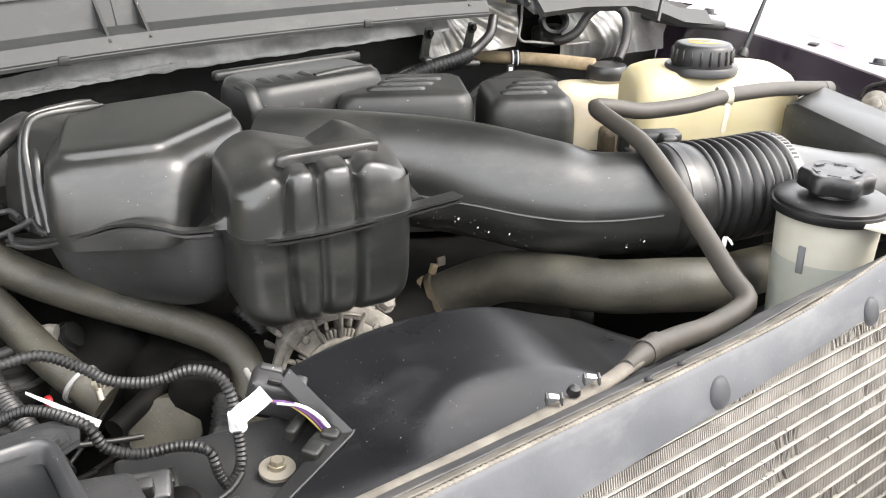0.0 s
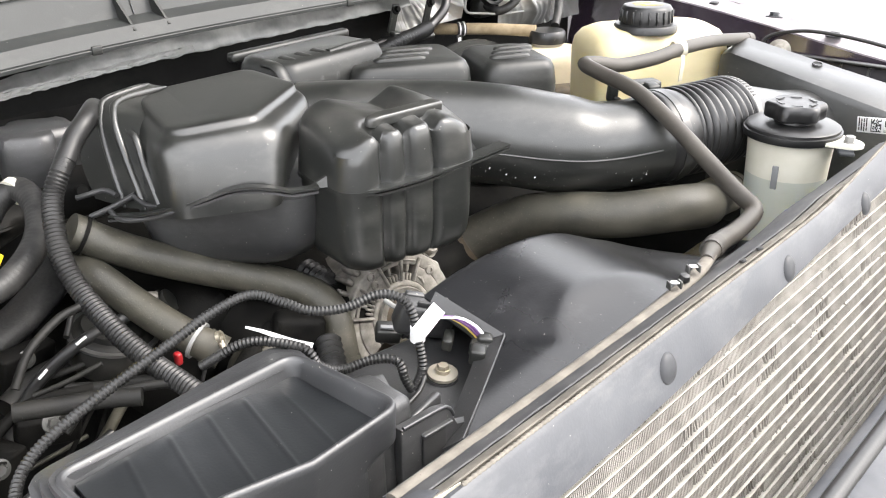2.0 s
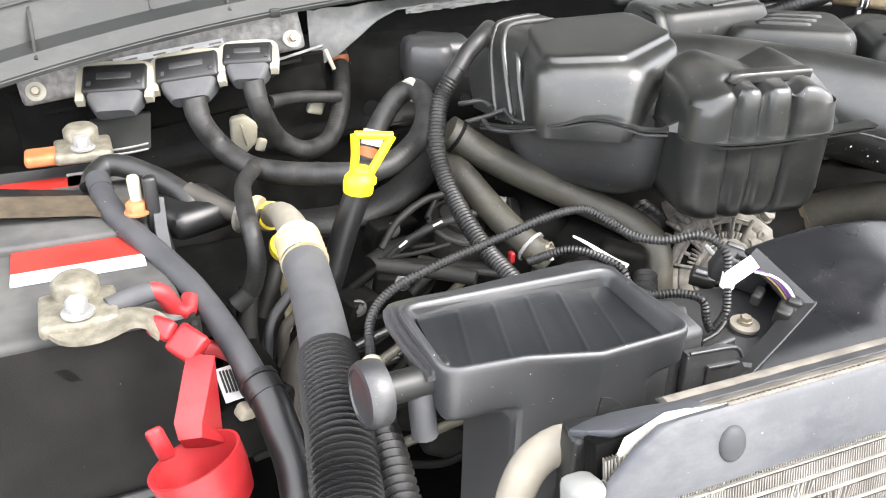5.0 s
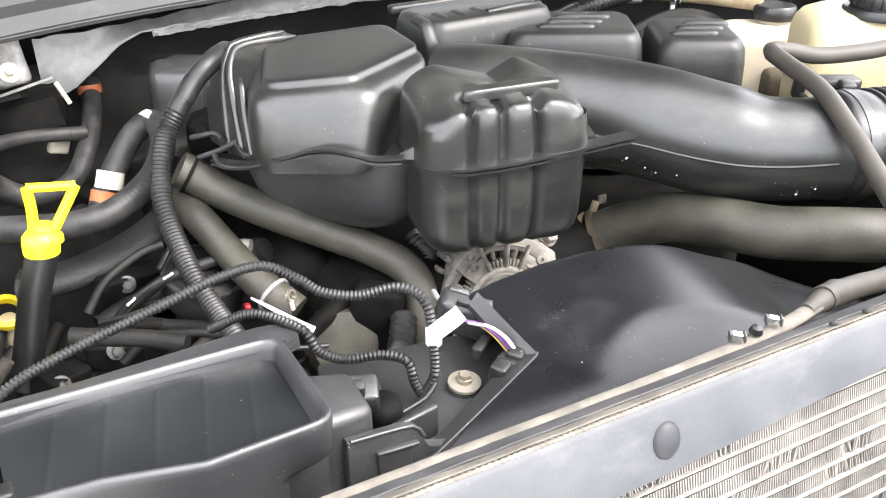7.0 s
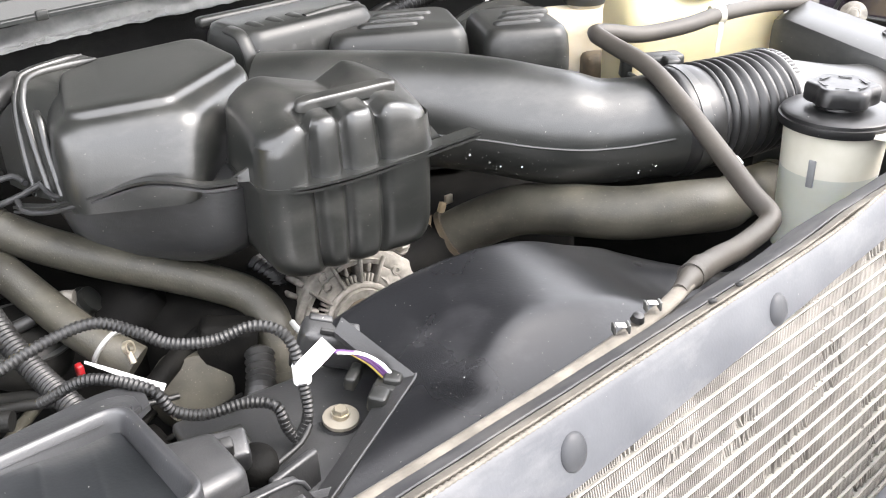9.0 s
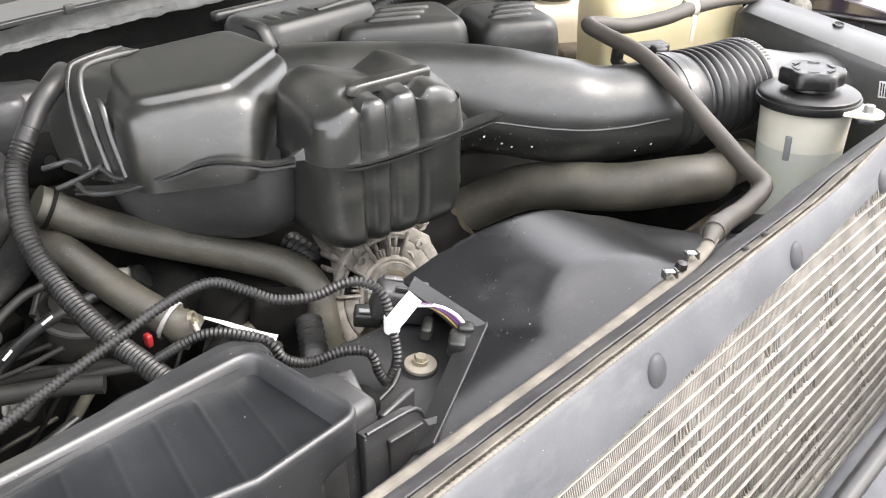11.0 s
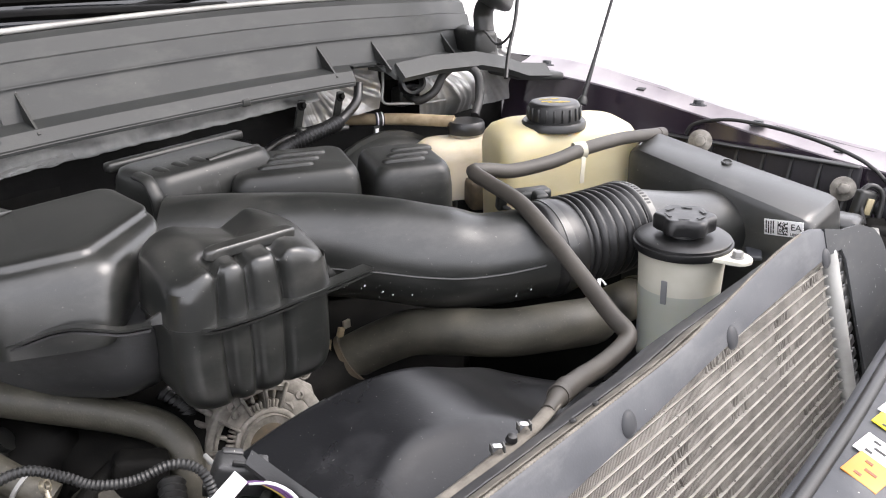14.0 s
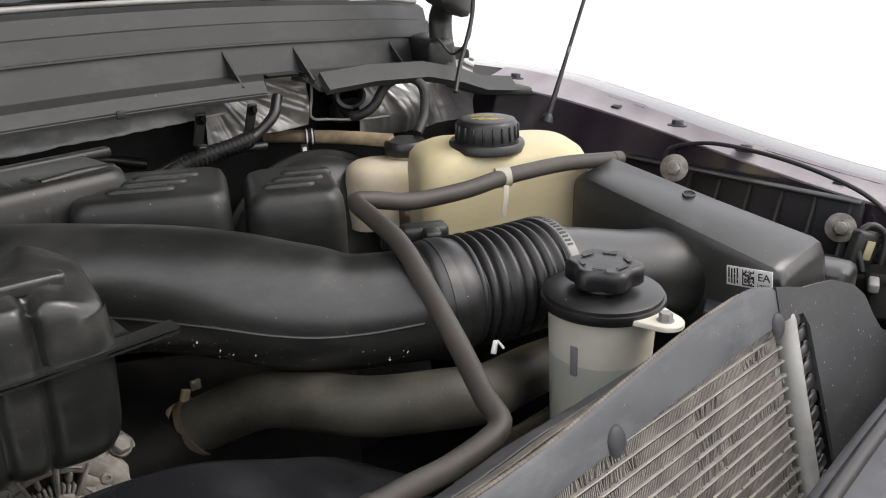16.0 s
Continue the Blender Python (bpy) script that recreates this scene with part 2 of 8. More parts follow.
MODULE = make_mat("mottled_cast_case", (0.26, 0.25, 0.24), (0.50, 0.49, 0.47), (0.5, 0.7), metal=0.35, scale=110, fine=300, bump=0.6)


# ---- building helpers ----
V = Vector
ROOTS = {}


def thing(name, base, label, category, group="", kind=""):
    e = new(name)
    e.empty_display_size = 0.02
    e.matrix_basis = Matrix.Translation(base)
    ROOTS[e.name] = Matrix.Translation(base)
    return tagged(e, label, category, group, kind)


def part(name, bm, material, parent=None, label="", smooth=46):
    me = bpy.data.meshes.new(name)
    bmesh.ops.recalc_face_normals(bm, faces=bm.faces)
    bm.to_mesh(me)
    bm.free()
    me.materials.append(material)
    me.polygons.foreach_set("use_smooth", [True] * len(me.polygons))
    me.set_sharp_from_angle(angle=radians(smooth))
    ob = new(name, me)
    if parent:
        ob.parent = parent
        if parent.name in ROOTS:
            ob.matrix_parent_inverse = ROOTS[parent.name].inverted()
    return tagged(ob, label)


def solid(name, bm, material, label, category, group="", kind="", smooth=46):
    return tagged(part(name, bm, material, None, "", smooth), label, category, group, kind)


def axes(o, z, x=None):
    """A frame at o whose z axis is z."""
    z = V(z).normalized()
    x = V(x) if x else (V((1, 0, 0)) if abs(z.x) < 0.9 else V((0, 1, 0)))
    y = z.cross(x).normalized()
    x = y.cross(z)
    return Matrix.Translation(o) @ Matrix((x, y, z)).transposed().to_4x4()


def box(c, size, bev=0.004, rot=(0, 0, 0), seg=2, bm=None, m=None):
    bm = bm or bmesh.new()
    mat4 = (m or pose(*c, *rot)) @ Matrix.Diagonal((*size, 1))
    r = bmesh.ops.create_cube(bm, size=1, matrix=mat4)
    if bev:
        es = list({e for v in r["verts"] for e in v.link_edges})
        bmesh.ops.bevel(bm, geom=es, offset=bev, segments=seg, profile=0.5, affect="EDGES", clamp_overlap=True)
    return bm


def loft(rings, cap=(True, True), closed=True, bm=None):
    bm = bm or bmesh.new()
    vs = [[bm.verts.new(p) for p in ring] for ring in rings]
    n = len(rings[0])
    for a, b in zip(vs, vs[1:]):
        for i in range(n if closed else n - 1):
            j = (i + 1) % n
            bm.faces.new((a[i], a[j], b[j], b[i]))
    if closed and cap[0]:
        bm.faces.new(vs[0])
    if closed and cap[1]:
        bm.faces.new(vs[-1])
    return bm


def lathe(profile, m=None, n=28, bm=None):
    m = m or Matrix()
    rings = [[m @ V((r * math.cos(2 * math.pi * i / n), r * math.sin(2 * math.pi * i / n), z)) for i in range(n)] for r, z in profile]
    return loft(rings, bm=bm)


def ring_lathe(profile, m, n=28):
    """A turned ring, open through its middle."""
    rings = [[m @ V((r * math.cos(2 * math.pi * i / n), r * math.sin(2 * math.pi * i / n), z)) for i in range(n)] for r, z in profile]
    return loft(rings + rings[:1], (False, False))


def spline(pts, step=0.006):
    """Points along a smooth curve through pts, evenly spaced."""
    p = [V(q) for q in pts]
    p = [p[0] * 2 - p[1]] + p + [p[-1] * 2 - p[-2]]
    out = []
    for i in range(1, len(p) - 2):
        a, b, c, d = p[i - 1:i + 3]
        for k in range(24):
            t = k / 24
            out.append(0.5 * (2 * b + (c - a) * t + (2 * a - 5 * b + 4 * c - d) * t * t + (3 * b - a - 3 * c + d) * t ** 3))
    out.append(p[-2])
    s = [0.0]
    for a, b in zip(out, out[1:]):
        s.append(s[-1] + (b - a).length)
    n = max(3, int(s[-1] / step))
    arr = np.array([list(q) for q in out])
    u = np.linspace(0, s[-1], n + 1)
    return [V([float(np.interp(v, s, arr[:, k])) for k in range(3)]) for v in u], s[-1]


def tube(pts, r, n=12, step=0.006, ripple=None, squash=1.0, radius=None, bm=None):
    """A round hose along pts. ripple: depth and pitch of its rings. radius: a function of 0..1."""
    if ripple:
        step = ripple[1] / 4
    path = spline(pts, step)[0]
    up = V((0, 0, 1))
    rings = []
    for i, p in enumerate(path):
        t = (path[min(i + 1, len(path) - 1)] - path[max(i - 1, 0)]).normalized()
        side = t.cross(up)
        if side.length < 0.05:
            side = t.cross(V((0, 1, 0)))
        side.normalize()
        up = side.cross(t).normalized()
        f = i / (len(path) - 1)
        rr = radius(f) if radius else r
        if ripple:
            rr += (0.0, ripple[0] * 0.5, ripple[0], ripple[0] * 0.5)[i % 4] - ripple[0] * 0.5
        rings.append([p + side * (rr * math.cos(2 * math.pi * k / n)) + up * (rr * squash * math.sin(2 * math.pi * k / n)) for k in range(n)])
    return loft(rings, bm=bm)


def hexbolt(c, axis, r=0.008, h=0.007, washer=1.7, bm=None):
    m = axes(c, axis)
    bm = lathe([(0.001, 0), (r * washer, 0), (r * washer, 0.0018), (r * 1.15, 0.0024), (r * 1.15, 0.003), (0.001, 0.003)], m, 20, bm)
    rings = [[m @ V((q * r * math.cos(math.pi / 3 * k), q * r * math.sin(math.pi / 3 * k), z)) for k in range(6)] for q, z in ((1, 0.003), (1, h), (0.85, h + 0.0012))]
    return loft(rings, bm=bm)


def rrect(w, d, r, n=6, m=None, wave=None):
    """A rounded rectangle of size w x d about the origin, counter-clockwise."""
    out = []
    for cx, cy, a0 in ((1, 1, 0), (-1, 1, 90), (-1, -1, 180), (1, -1, 270)):
        for k in range(n + 1):
            a = radians(a0 + 90 * k / n)
            out.append(V((cx * (w / 2 - r) + r * math.cos(a), cy * (d / 2 - r) + r * math.sin(a), 0)))
    return [m @ p for p in out] if m else out


def disc_plate(c, axis, r, h, bm=None, n=24):
    return lathe([(0.0005, 0), (r, 0), (r, h * 0.8), (r * 0.94, h), (0.0005, h)], axes(c, axis), n, bm)


def clamp_band(c, axis, r, w=0.010, th=0.0015, bm=None, n=32):
    m = axes(c, axis)
    return lathe([(r, -w / 2), (r + th, -w / 2), (r + th, w / 2), (r, w / 2)], m, n, bm)


def strip(pts, wid, th, axis=(0, 0, 1), bm=None):
    """A flat bar along pts: wid across (perpendicular to axis), th along axis."""
    bm = bm or bmesh.new()
    a = V(axis).normalized()
    path = [V(p) for p in pts]
    rings = []
    for i, p in enumerate(path):
        t = (path[min(i + 1, len(path) - 1)] - path[max(i - 1, 0)]).normalized()
        s = t.cross(a).normalized()
        rings.append([p + s * wid / 2, p + s * wid / 2 + a * th, p - s * wid / 2 + a * th, p - s * wid / 2])
    return loft(rings, bm=bm)


def lettering(name, text, size, m, material, parent, depth=0.0004):
    cu = bpy.data.curves.new(name, "FONT")
    cu.body, cu.size, cu.extrude, cu.align_x, cu.align_y = text, size, depth, "CENTER", "CENTER"
    tmp = new("tmp", cu)
    dg = bpy.context.evaluated_depsgraph_get()
    me = bpy.data.meshes.new_from_object(tmp.evaluated_get(dg))
    bpy.data.objects.remove(tmp)
    me.transform(m)
    me.materials.clear()
    me.materials.append(material)
    ob = new(name, me)
    ob.parent = parent
    if parent.name in ROOTS:
        ob.matrix_parent_inverse = ROOTS[parent.name].inverted()
    return ob


def smoothstep(a, b, x):
    t = min(1.0, max(0.0, (x - a) / (b - a)))
    return t * t * (3 - 2 * t)


def sheet(fn, nu, nv, th, bm=None):
    """A curved sheet: fn(u, v) for u, v in 0..1, th thick."""
    bm = bm or bmesh.new()
    top = [[V(fn(i / nu, j / nv)) for i in range(nu + 1)] for j in range(nv + 1)]
    low = [[p - V((0, 0, th)) for p in row] for row in top]
    vt = [[bm.verts.new(p) for p in row] for row in top]
    vl = [[bm.verts.new(p) for p in row] for row in low]
    for j in range(nv):
        for i in range(nu):
            bm.faces.new((vt[j][i], vt[j][i + 1], vt[j + 1][i + 1], vt[j + 1][i]))
            bm.faces.new((vl[j][i], vl[j + 1][i], vl[j + 1][i + 1], vl[j][i + 1]))
    edge = [(0, i) for i in range(nu + 1)] + [(j, nu) for j in range(1, nv + 1)] + [(nv, i) for i in range(nu - 1, -1, -1)] + [(j, 0) for j in range(nv - 1, 0, -1)]
    for (a, b), (c, d) in zip(edge, edge[1:] + edge[:1]):
        bm.faces.new((vt[a][b], vl[a][b], vl[c][d], vt[c][d]))
    return bm


def rounded_loop(corners, insets, r, n=6):
    """A flat polygon of rounded corners, each edge set in by its own amount."""
    k = len(corners)
    q = [V((p[0], p[1])) for p in corners]
    lines = []
    for i in range(k):
        d = (q[(i + 1) % k] - q[i]).normalized()
        lines.append((q[i] + V((-d.y, d.x)) * insets[i], d))
    pts = []
    for i in range(k):
        (p1, d1), (p2, d2) = lines[i - 1], lines[i]
        s = ((p2 - p1).x * d2.y - (p2 - p1).y * d2.x) / (d1.x * d2.y - d1.y * d2.x)
        pts.append(p1 + d1 * s)
    out = []
    for i in range(k):
        p, d1, d2 = pts[i], lines[i - 1][1], lines[i][1]
        s = min(r * math.tan(d1.angle(d2) / 2), 0.45 * (pts[i] - pts[i - 1]).length, 0.45 * (pts[(i + 1) % k] - p).length)
        for j in range(n + 1):
            t = j / n
            out.append((p - d1 * s) * (1 - t) ** 2 + p * 2 * t * (1 - t) + (p + d2 * s) * t * t)
    return out


def facet(top, low, bev=0.010, seg=3):
    """A bevelled block between two loops of as many corners."""
    bm = loft([[V(p) for p in low], [V(p) for p in top]])
    bmesh.ops.bevel(bm, geom=list(bm.edges), offset=bev, segments=seg, profile=0.5, affect="EDGES", clamp_overlap=True)
    return bm


# ---- ground, body and bay ----
def ground():
    bm = bmesh.new()
    bmesh.ops.create_grid(bm, x_segments=8, y_segments=8, size=400)
    return solid("ground", bm, CONCRETE, "pale sunlit concrete ground around the truck", "ground", kind="structure")


ground()


def inner_bay():
    # Added floor: blocks the bright ground, with bay shade in its colour.
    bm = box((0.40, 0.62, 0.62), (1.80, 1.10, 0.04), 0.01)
    solid("bay_floor_blocker", bm, DARK, "added near-black floor that keeps ground light out of the bay", "bay floor", kind="structure")
    # Firewall and side walls: shade is put into the paint colour.
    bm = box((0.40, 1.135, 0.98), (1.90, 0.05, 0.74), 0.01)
    solid("firewall", bm, SHADED_BAY_PAINT, "painted firewall behind the engine, bay shade in its colour", "firewall", kind="structure")
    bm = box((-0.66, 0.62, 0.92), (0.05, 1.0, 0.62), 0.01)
    solid("wheel_house_wall", bm, SHADED_BAY_PAINT, "inner wheel house wall beside the battery, bay shade in its colour", "inner fender", kind="structure")
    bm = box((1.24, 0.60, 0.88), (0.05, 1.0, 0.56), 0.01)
    solid("wheel_house_wall", bm, SHADED_BAY_PAINT, "inner wheel house wall beside the air box, bay shade in its colour", "inner fender", kind="structure")


inner_bay()


def hood():
    """The raised hood above the bay."""
    def skin(u, v):
        x = -0.80 + 2.18 * u
        return (x, 1.21 - 0.50 * v, 1.53 + 1.24 * v - 0.03 * (2 * u - 1) ** 2 + 0.03 * math.sin(v * 3.1))
    t = thing("truck_hood", (0.4, 1.16, 1.6), "raised dark painted hood above the engine bay", "hood")
    part("skin", sheet(skin, 16, 16, 0.03), PAINT, t)
    def liner(u, v):
        p = skin(0.03 + 0.94 * u, 0.03 + 0.94 * v)
        return (p[0], p[1] - 0.035, p[2] - 0.034)
    part("liner", sheet(liner, 16, 16, 0.012), CLOTH, t, "black felt liner")
    return t


truck_hood = hood()


def fender(x_in, outer, sgn):
    t = thing("fender", (outer(0.6), 0.6, 0.7), "dark painted front fender with a folded bolt flange", "fender")
    def crown(y):
        return 1.215 + 0.085 * smoothstep(0.25, 1.0, y)
    # outer skin, rolling over from the flange
    def skin(u, v):
        y = -0.35 + 1.75 * u
        a, g = min(1.0, v / 0.4), max(0.0, (v - 0.4) / 0.6)
        return (outer(y) + sgn * (0.105 * a + 0.03 * g), y, crown(y) + 0.008 - 0.010 * a ** 1.6 - 0.03 * g - 0.66 * g ** 1.5)
    part("skin", sheet(skin, 24, 14, 0.003), PAINT, t, "glossy dark painted skin")
    def lip(u, v):
        y = 0.10 + 0.98 * u
        step = 0.006 * smoothstep(-0.1, 0.1, math.sin(y * 17)) + 0.0016 * noise.noise(V((y * 60, x_in, 0)))
        return (x_in + (outer(y) - x_in + sgn * step) * v, y, crown(y) + 0.011 * v * v - 0.006 * (1 - v))
    part("flange", sheet(lip, 80, 3, 0.003), PAINT_DUSTY, t, "dusty folded bolt flange")
    def wall(u, v):
        y = 0.10 + 0.98 * u
        return (x_in - sgn * (0.004 + 0.03 * smoothstep(0, 0.5, v)), y, crown(y) - 0.008 - 0.30 * v)
    part("inner_wall", sheet(wall, 30, 10, 0.003), PAINT, t, "dark painted inner wall")
    for y in (0.43, 0.79):
        part("flange_slot", box((x_in + (outer(y) - x_in) * 0.55, y, crown(y) + 0.0005), (0.010, 0.016, 0.003), 0.001, (0, -12 * sgn, 0)), INK, t)
    return t


right_fender = fender(1.327, lambda y: float(np.interp(y, (0.0, 0.35, 0.64, 0.83, 1.04), (1.36, 1.372, 1.354, 1.364, 1.408))), 1)
fender(-0.70, lambda y: -0.74, -1)
for c in ((1.339, 0.996, 1.307), (1.318, 0.663, 1.276), (1.339, 0.563, 1.251), (1.431, 0.418, 1.188)):
    part("bolt", hexbolt(c, (0.1, 0, 1), 0.0085, 0.008), PLUG, right_fender, "dark flange bolt")


def fender_apron():
    """The ribbed support behind the air box with its two large bolts."""
    t = thing("fender_apron", (1.30, 0.5, 0.9), "black ribbed plastic fender apron with two large bolts", "apron")
    part("panel", box((1.302, 0.565, 1.150), (0.010, 0.37, 0.14), 0.004, (0, 6, 0)), APRON, t)
    for k in range(7):
        part("rib", loft([[(1.304, y, 1.224), (1.250, y, 1.09), (1.304, y, 1.09)] for y in (0.392 + 0.046 * k, 0.396 + 0.046 * k)]), PLASTIC_DUSTY, t, "triangular stiffening rib")
    part("ledge", box((1.296, 0.565, 1.222), (0.016, 0.37, 0.004), 0.0015), PLASTIC, t)
    for c in ((1.231, 0.612, 1.239), (1.281, 0.396, 1.189)):
        b = part("large_bolt", disc_plate(c, (-0.9, -0.35, 0.25), 0.019, 0.004), CAST, t, "dull zinc bolt with a wide washer")
        part("bolt_head", hexbolt(V(c) + V((-0.9, -0.35, 0.25)) * 0.004, (-0.9, -0.35, 0.25), 0.009, 0.012, 1.2), CAST, b)
    return t


fender_apron()
solid("fender_cable", tube([(1.300, 0.672, 1.227), (1.305, 0.661, 1.246), (1.312, 0.609, 1.260), (1.318, 0.549, 1.259), (1.320, 0.474, 1.250), (1.320, 0.406, 1.234), (1.318, 0.368, 1.218), (1.310, 0.336, 1.196)], 0.0032, 8), CONDUIT, "thin black cable clipped along the fender flange", "cable")


def antenna():
    t = thing("radio_antenna", (1.251, 0.854, 1.269), "thin black whip antenna standing on the fender", "antenna")
    a, b = V((1.251, 0.854, 1.269)), V((1.294, 0.850, 1.371))
    d = (b - a) / (b - a).length
    part("base", lathe([(0.001, -0.004), (0.010, -0.004), (0.009, 0.004), (0.005, 0.010), (0.001, 0.010)], axes(a, d), 16), PLASTIC, t)
    part("sleeve", tube([a, a + d * 0.06, b], 0.0042, 10, radius=lambda f: 0.0048 - 0.0018 * f), BELLOWS, t, "tapered black rubber sleeve")
    part("ferrule", lathe([(0.0005, -0.002), (0.0034, -0.002), (0.0034, 0.008), (0.0005, 0.008)], axes(b, d), 12), CHROME, t, "bright steel ferrule")
    part("mast", tube([b, b + d * 0.2, b + d * 0.75], 0.0028, 8, 0.05, radius=lambda f: 0.0031 - 0.001 * f), BELLOWS, t, "dark tapered mast")


antenna()

# ---- cowl ----
CX = (-0.62, 1.27)


def cowl_y(x):
    return -0.10 * (max(0.0, 0.45 - x) / 0.85) ** 3.0 + 0.11 * smoothstep(0.92, 1.32, x) ** 1.2


def cowl_drop(x):
    return -0.050 * abs((x - 0.50) / 0.80) ** 2.4


def cowl():
    t = thing("cowl", (0.4, 1.05, 1.3), "dark grey plastic cowl panel with triangular ribs", "cowl panel")
    prof = [(0.985, 1.358), (0.984, 1.362), (0.991, 1.377), (1.020, 1.382), (1.034, 1.4215), (1.0285, 1.4225), (1.036, 1.4465), (1.0405, 1.4480), (1.048, 1.468), (1.060, 1.474), (1.10, 1.472)]
    def face(u, v):
        x = CX[0] + (CX[1] - CX[0]) * u
        f = v * (len(prof) - 1)
        i = min(int(f), len(prof) - 2)
        g = f - i
        y = prof[i][0] * (1 - g) + prof[i + 1][0] * g
        z = prof[i][1] * (1 - g) + prof[i + 1][1] * g
        if 0.832 < x < 0.900 and v < 0.25:
            y, z = 1.016, 1.3815 + 0.0004 * v
        return (x, y + cowl_y(x), z + cowl_drop(x))
    part("panel", sheet(face, 110, 20, 0.003), COWL, t, smooth=18)
    for x in (0.292, 0.337, 0.79, 0.903, 1.125, -0.1, -0.3):
        y0, zz = cowl_y(x), cowl_drop(x)
        bm = bmesh.new()
        rings = [[(x + s, 1.036 + y0, 1.418 + zz), (x + s, 0.987 + y0, 1.372 + zz), (x + s, 0.992 + y0, 1.366 + zz), (x + s, 1.04 + y0, 1.366 + zz)] for s in (-0.0015, 0.0015)]
        part("rib", loft(rings, bm=bm), PLASTIC, t, "thin dark triangular stiffening rib")
    for x in (0.312, -0.18):
        y0, zz = cowl_y(x), cowl_drop(x)
        part("panel_joint", loft([[(x + s, 1.0185 + y0, 1.3835 + zz), (x + s, 1.0325 + y0, 1.4205 + zz), (x + s, 1.036 + y0, 1.4195 + zz), (x + s, 1.022 + y0, 1.3825 + zz)] for s in (-0.0013, 0.0013)]), INK, t, "dark joint between panel lengths")
    for x in (0.45, 0.60):
        part("pin_hole", disc_plate((x * 2 - 0.35, 1.0495 + cowl_y(x), 1.455 + cowl_drop(x)), (0, -0.5, 0.8), 0.003, 0.002), INK, t)
    for x in (0.24, 0.62, -0.05):
        part("clip", box((x, 0.985 + cowl_y(x), 1.359 + cowl_drop(x)), (0.012, 0.006, 0.010), 0.001), PLASTIC, t)
    return t


cowl()


def cowl_seal():
    pts = [(CX[0] + (CX[1] - CX[0]) * i / 24,) for i in range(25)]
    path = [(x, 1.068 + cowl_y(x), 1.478 + cowl_drop(x)) for (x,) in pts]
    solid("cowl_seal", tube(path, 0.004, 8, 0.02), ALLOY, "thin pale seal along the cowl's top edge", "seal")
    bm = sheet(lambda u, v: (-0.60 + 1.80 * u, 1.13 + 0.14 * v + cowl_y(-0.6 + 1.8 * u), 1.440 - 0.01 * v + cowl_drop(-0.6 + 1.8 * u)), 30, 4, 0.004)
    solid("cowl_grille", bm, PLASTIC, "black cowl top below the windscreen", "cowl top")
    bm = sheet(lambda u, v: (-0.62 + 1.86 * u, 1.24 + 0.90 * v, 1.425 + 0.52 * v + cowl_drop(-0.62 + 1.86 * u)), 20, 8, 0.006)
    solid("windscreen", bm, GLASS, "dark reflective windscreen glass", "windscreen", kind="structure")
    for a, b in ((-0.15, 0.78), (0.60, 1.02)):
        t = thing("wiper", (a, 1.27, 1.45), "black wiper arm and blade resting at the windscreen's foot", "wiper")
        part("arm", tube([(a, 1.27, 1.46), ((a + b) / 2, 1.27, 1.475), (b, 1.24, 1.455)], 0.014, 8, 0.02, squash=0.6), DARK, t)
        part("blade", tube([(a - 0.1, 1.33, 1.495), ((a + b) / 2, 1.31, 1.49), (b, 1.28, 1.475)], 0.006, 6, 0.03), DARK, t)


cowl_seal()


def corner_trim():
    """The grey end piece of the cowl where it meets the fender."""
    t = thing("cowl_end", (1.25, 1.0, 1.3), "grey plastic cowl corner piece beside the fender", "cowl panel")
    part("lip", strip([(0.913, 0.985, 1.352), (1.00, 0.985, 1.353), (1.10, 0.978, 1.347), (1.17, 0.972, 1.330), (1.22, 0.968, 1.312), (1.29, 0.964, 1.302)], 0.030, 0.012, (0, -0.7, 0.7)), COWL, t)
    part("pad", box((1.27, 0.995, 1.302), (0.12, 0.09, 0.016), 0.006, (0, 8, -10)), COWL, t)
    return t


corner_trim()


def hood_hinge():
    base = (1.205, 1.034, 1.335)
    t = part("hinge", tube([base, (1.220, 1.059, 1.410), (1.201, 1.028, 1.457), (1.202, 1.065, 1.525)], 0.020, 10, squash=0.7), PLASTIC, truck_hood, "black steel hinge with hanging wires")
    part("foot", box(V(base) + V((0.01, 0.05, 0.02)), (0.05, 0.12, 0.06), 0.01, (0, 0, -20)), PLASTIC, t)
    part("bracket", box((1.193, 1.007, 1.461), (0.09, 0.05, 0.06), 0.012, (10, 20, 15)), PLASTIC, t)
    part("wire", tube([(1.206, 0.969, 1.473), (1.188, 0.958, 1.421), (1.145, 0.940, 1.363), (1.113, 0.921, 1.324)], 0.0035, 8), CONDUIT, t)
    part("wire", tube([(1.175, 1.018, 1.389), (1.184, 0.995, 1.366), (1.192, 0.969, 1.391), (1.202, 0.968, 1.437)], 0.0025, 8), CONDUIT, t)
    return t


hood_hinge()


# ---- heat shield and foil ----
def crinkle(p, amp=0.006, f=26.0):
    n = noise.noise(V(p) * f) + 0.5 * noise.noise(V(p) * f * 2.3)
    return amp * n


def crease(p, amp=0.004, f=40.0):
    """Sharp folds, as in crumpled foil."""
    q = V((p[0] * 0.7 + p[2] * 0.9, p[1], p[2] * 0.8 - p[0] * 0.5))
    return amp * (abs(noise.noise(q * f)) + 0.6 * abs(noise.noise(q * f * 2.1)) + 0.35 * abs(noise.noise(q * f * 4.3)))


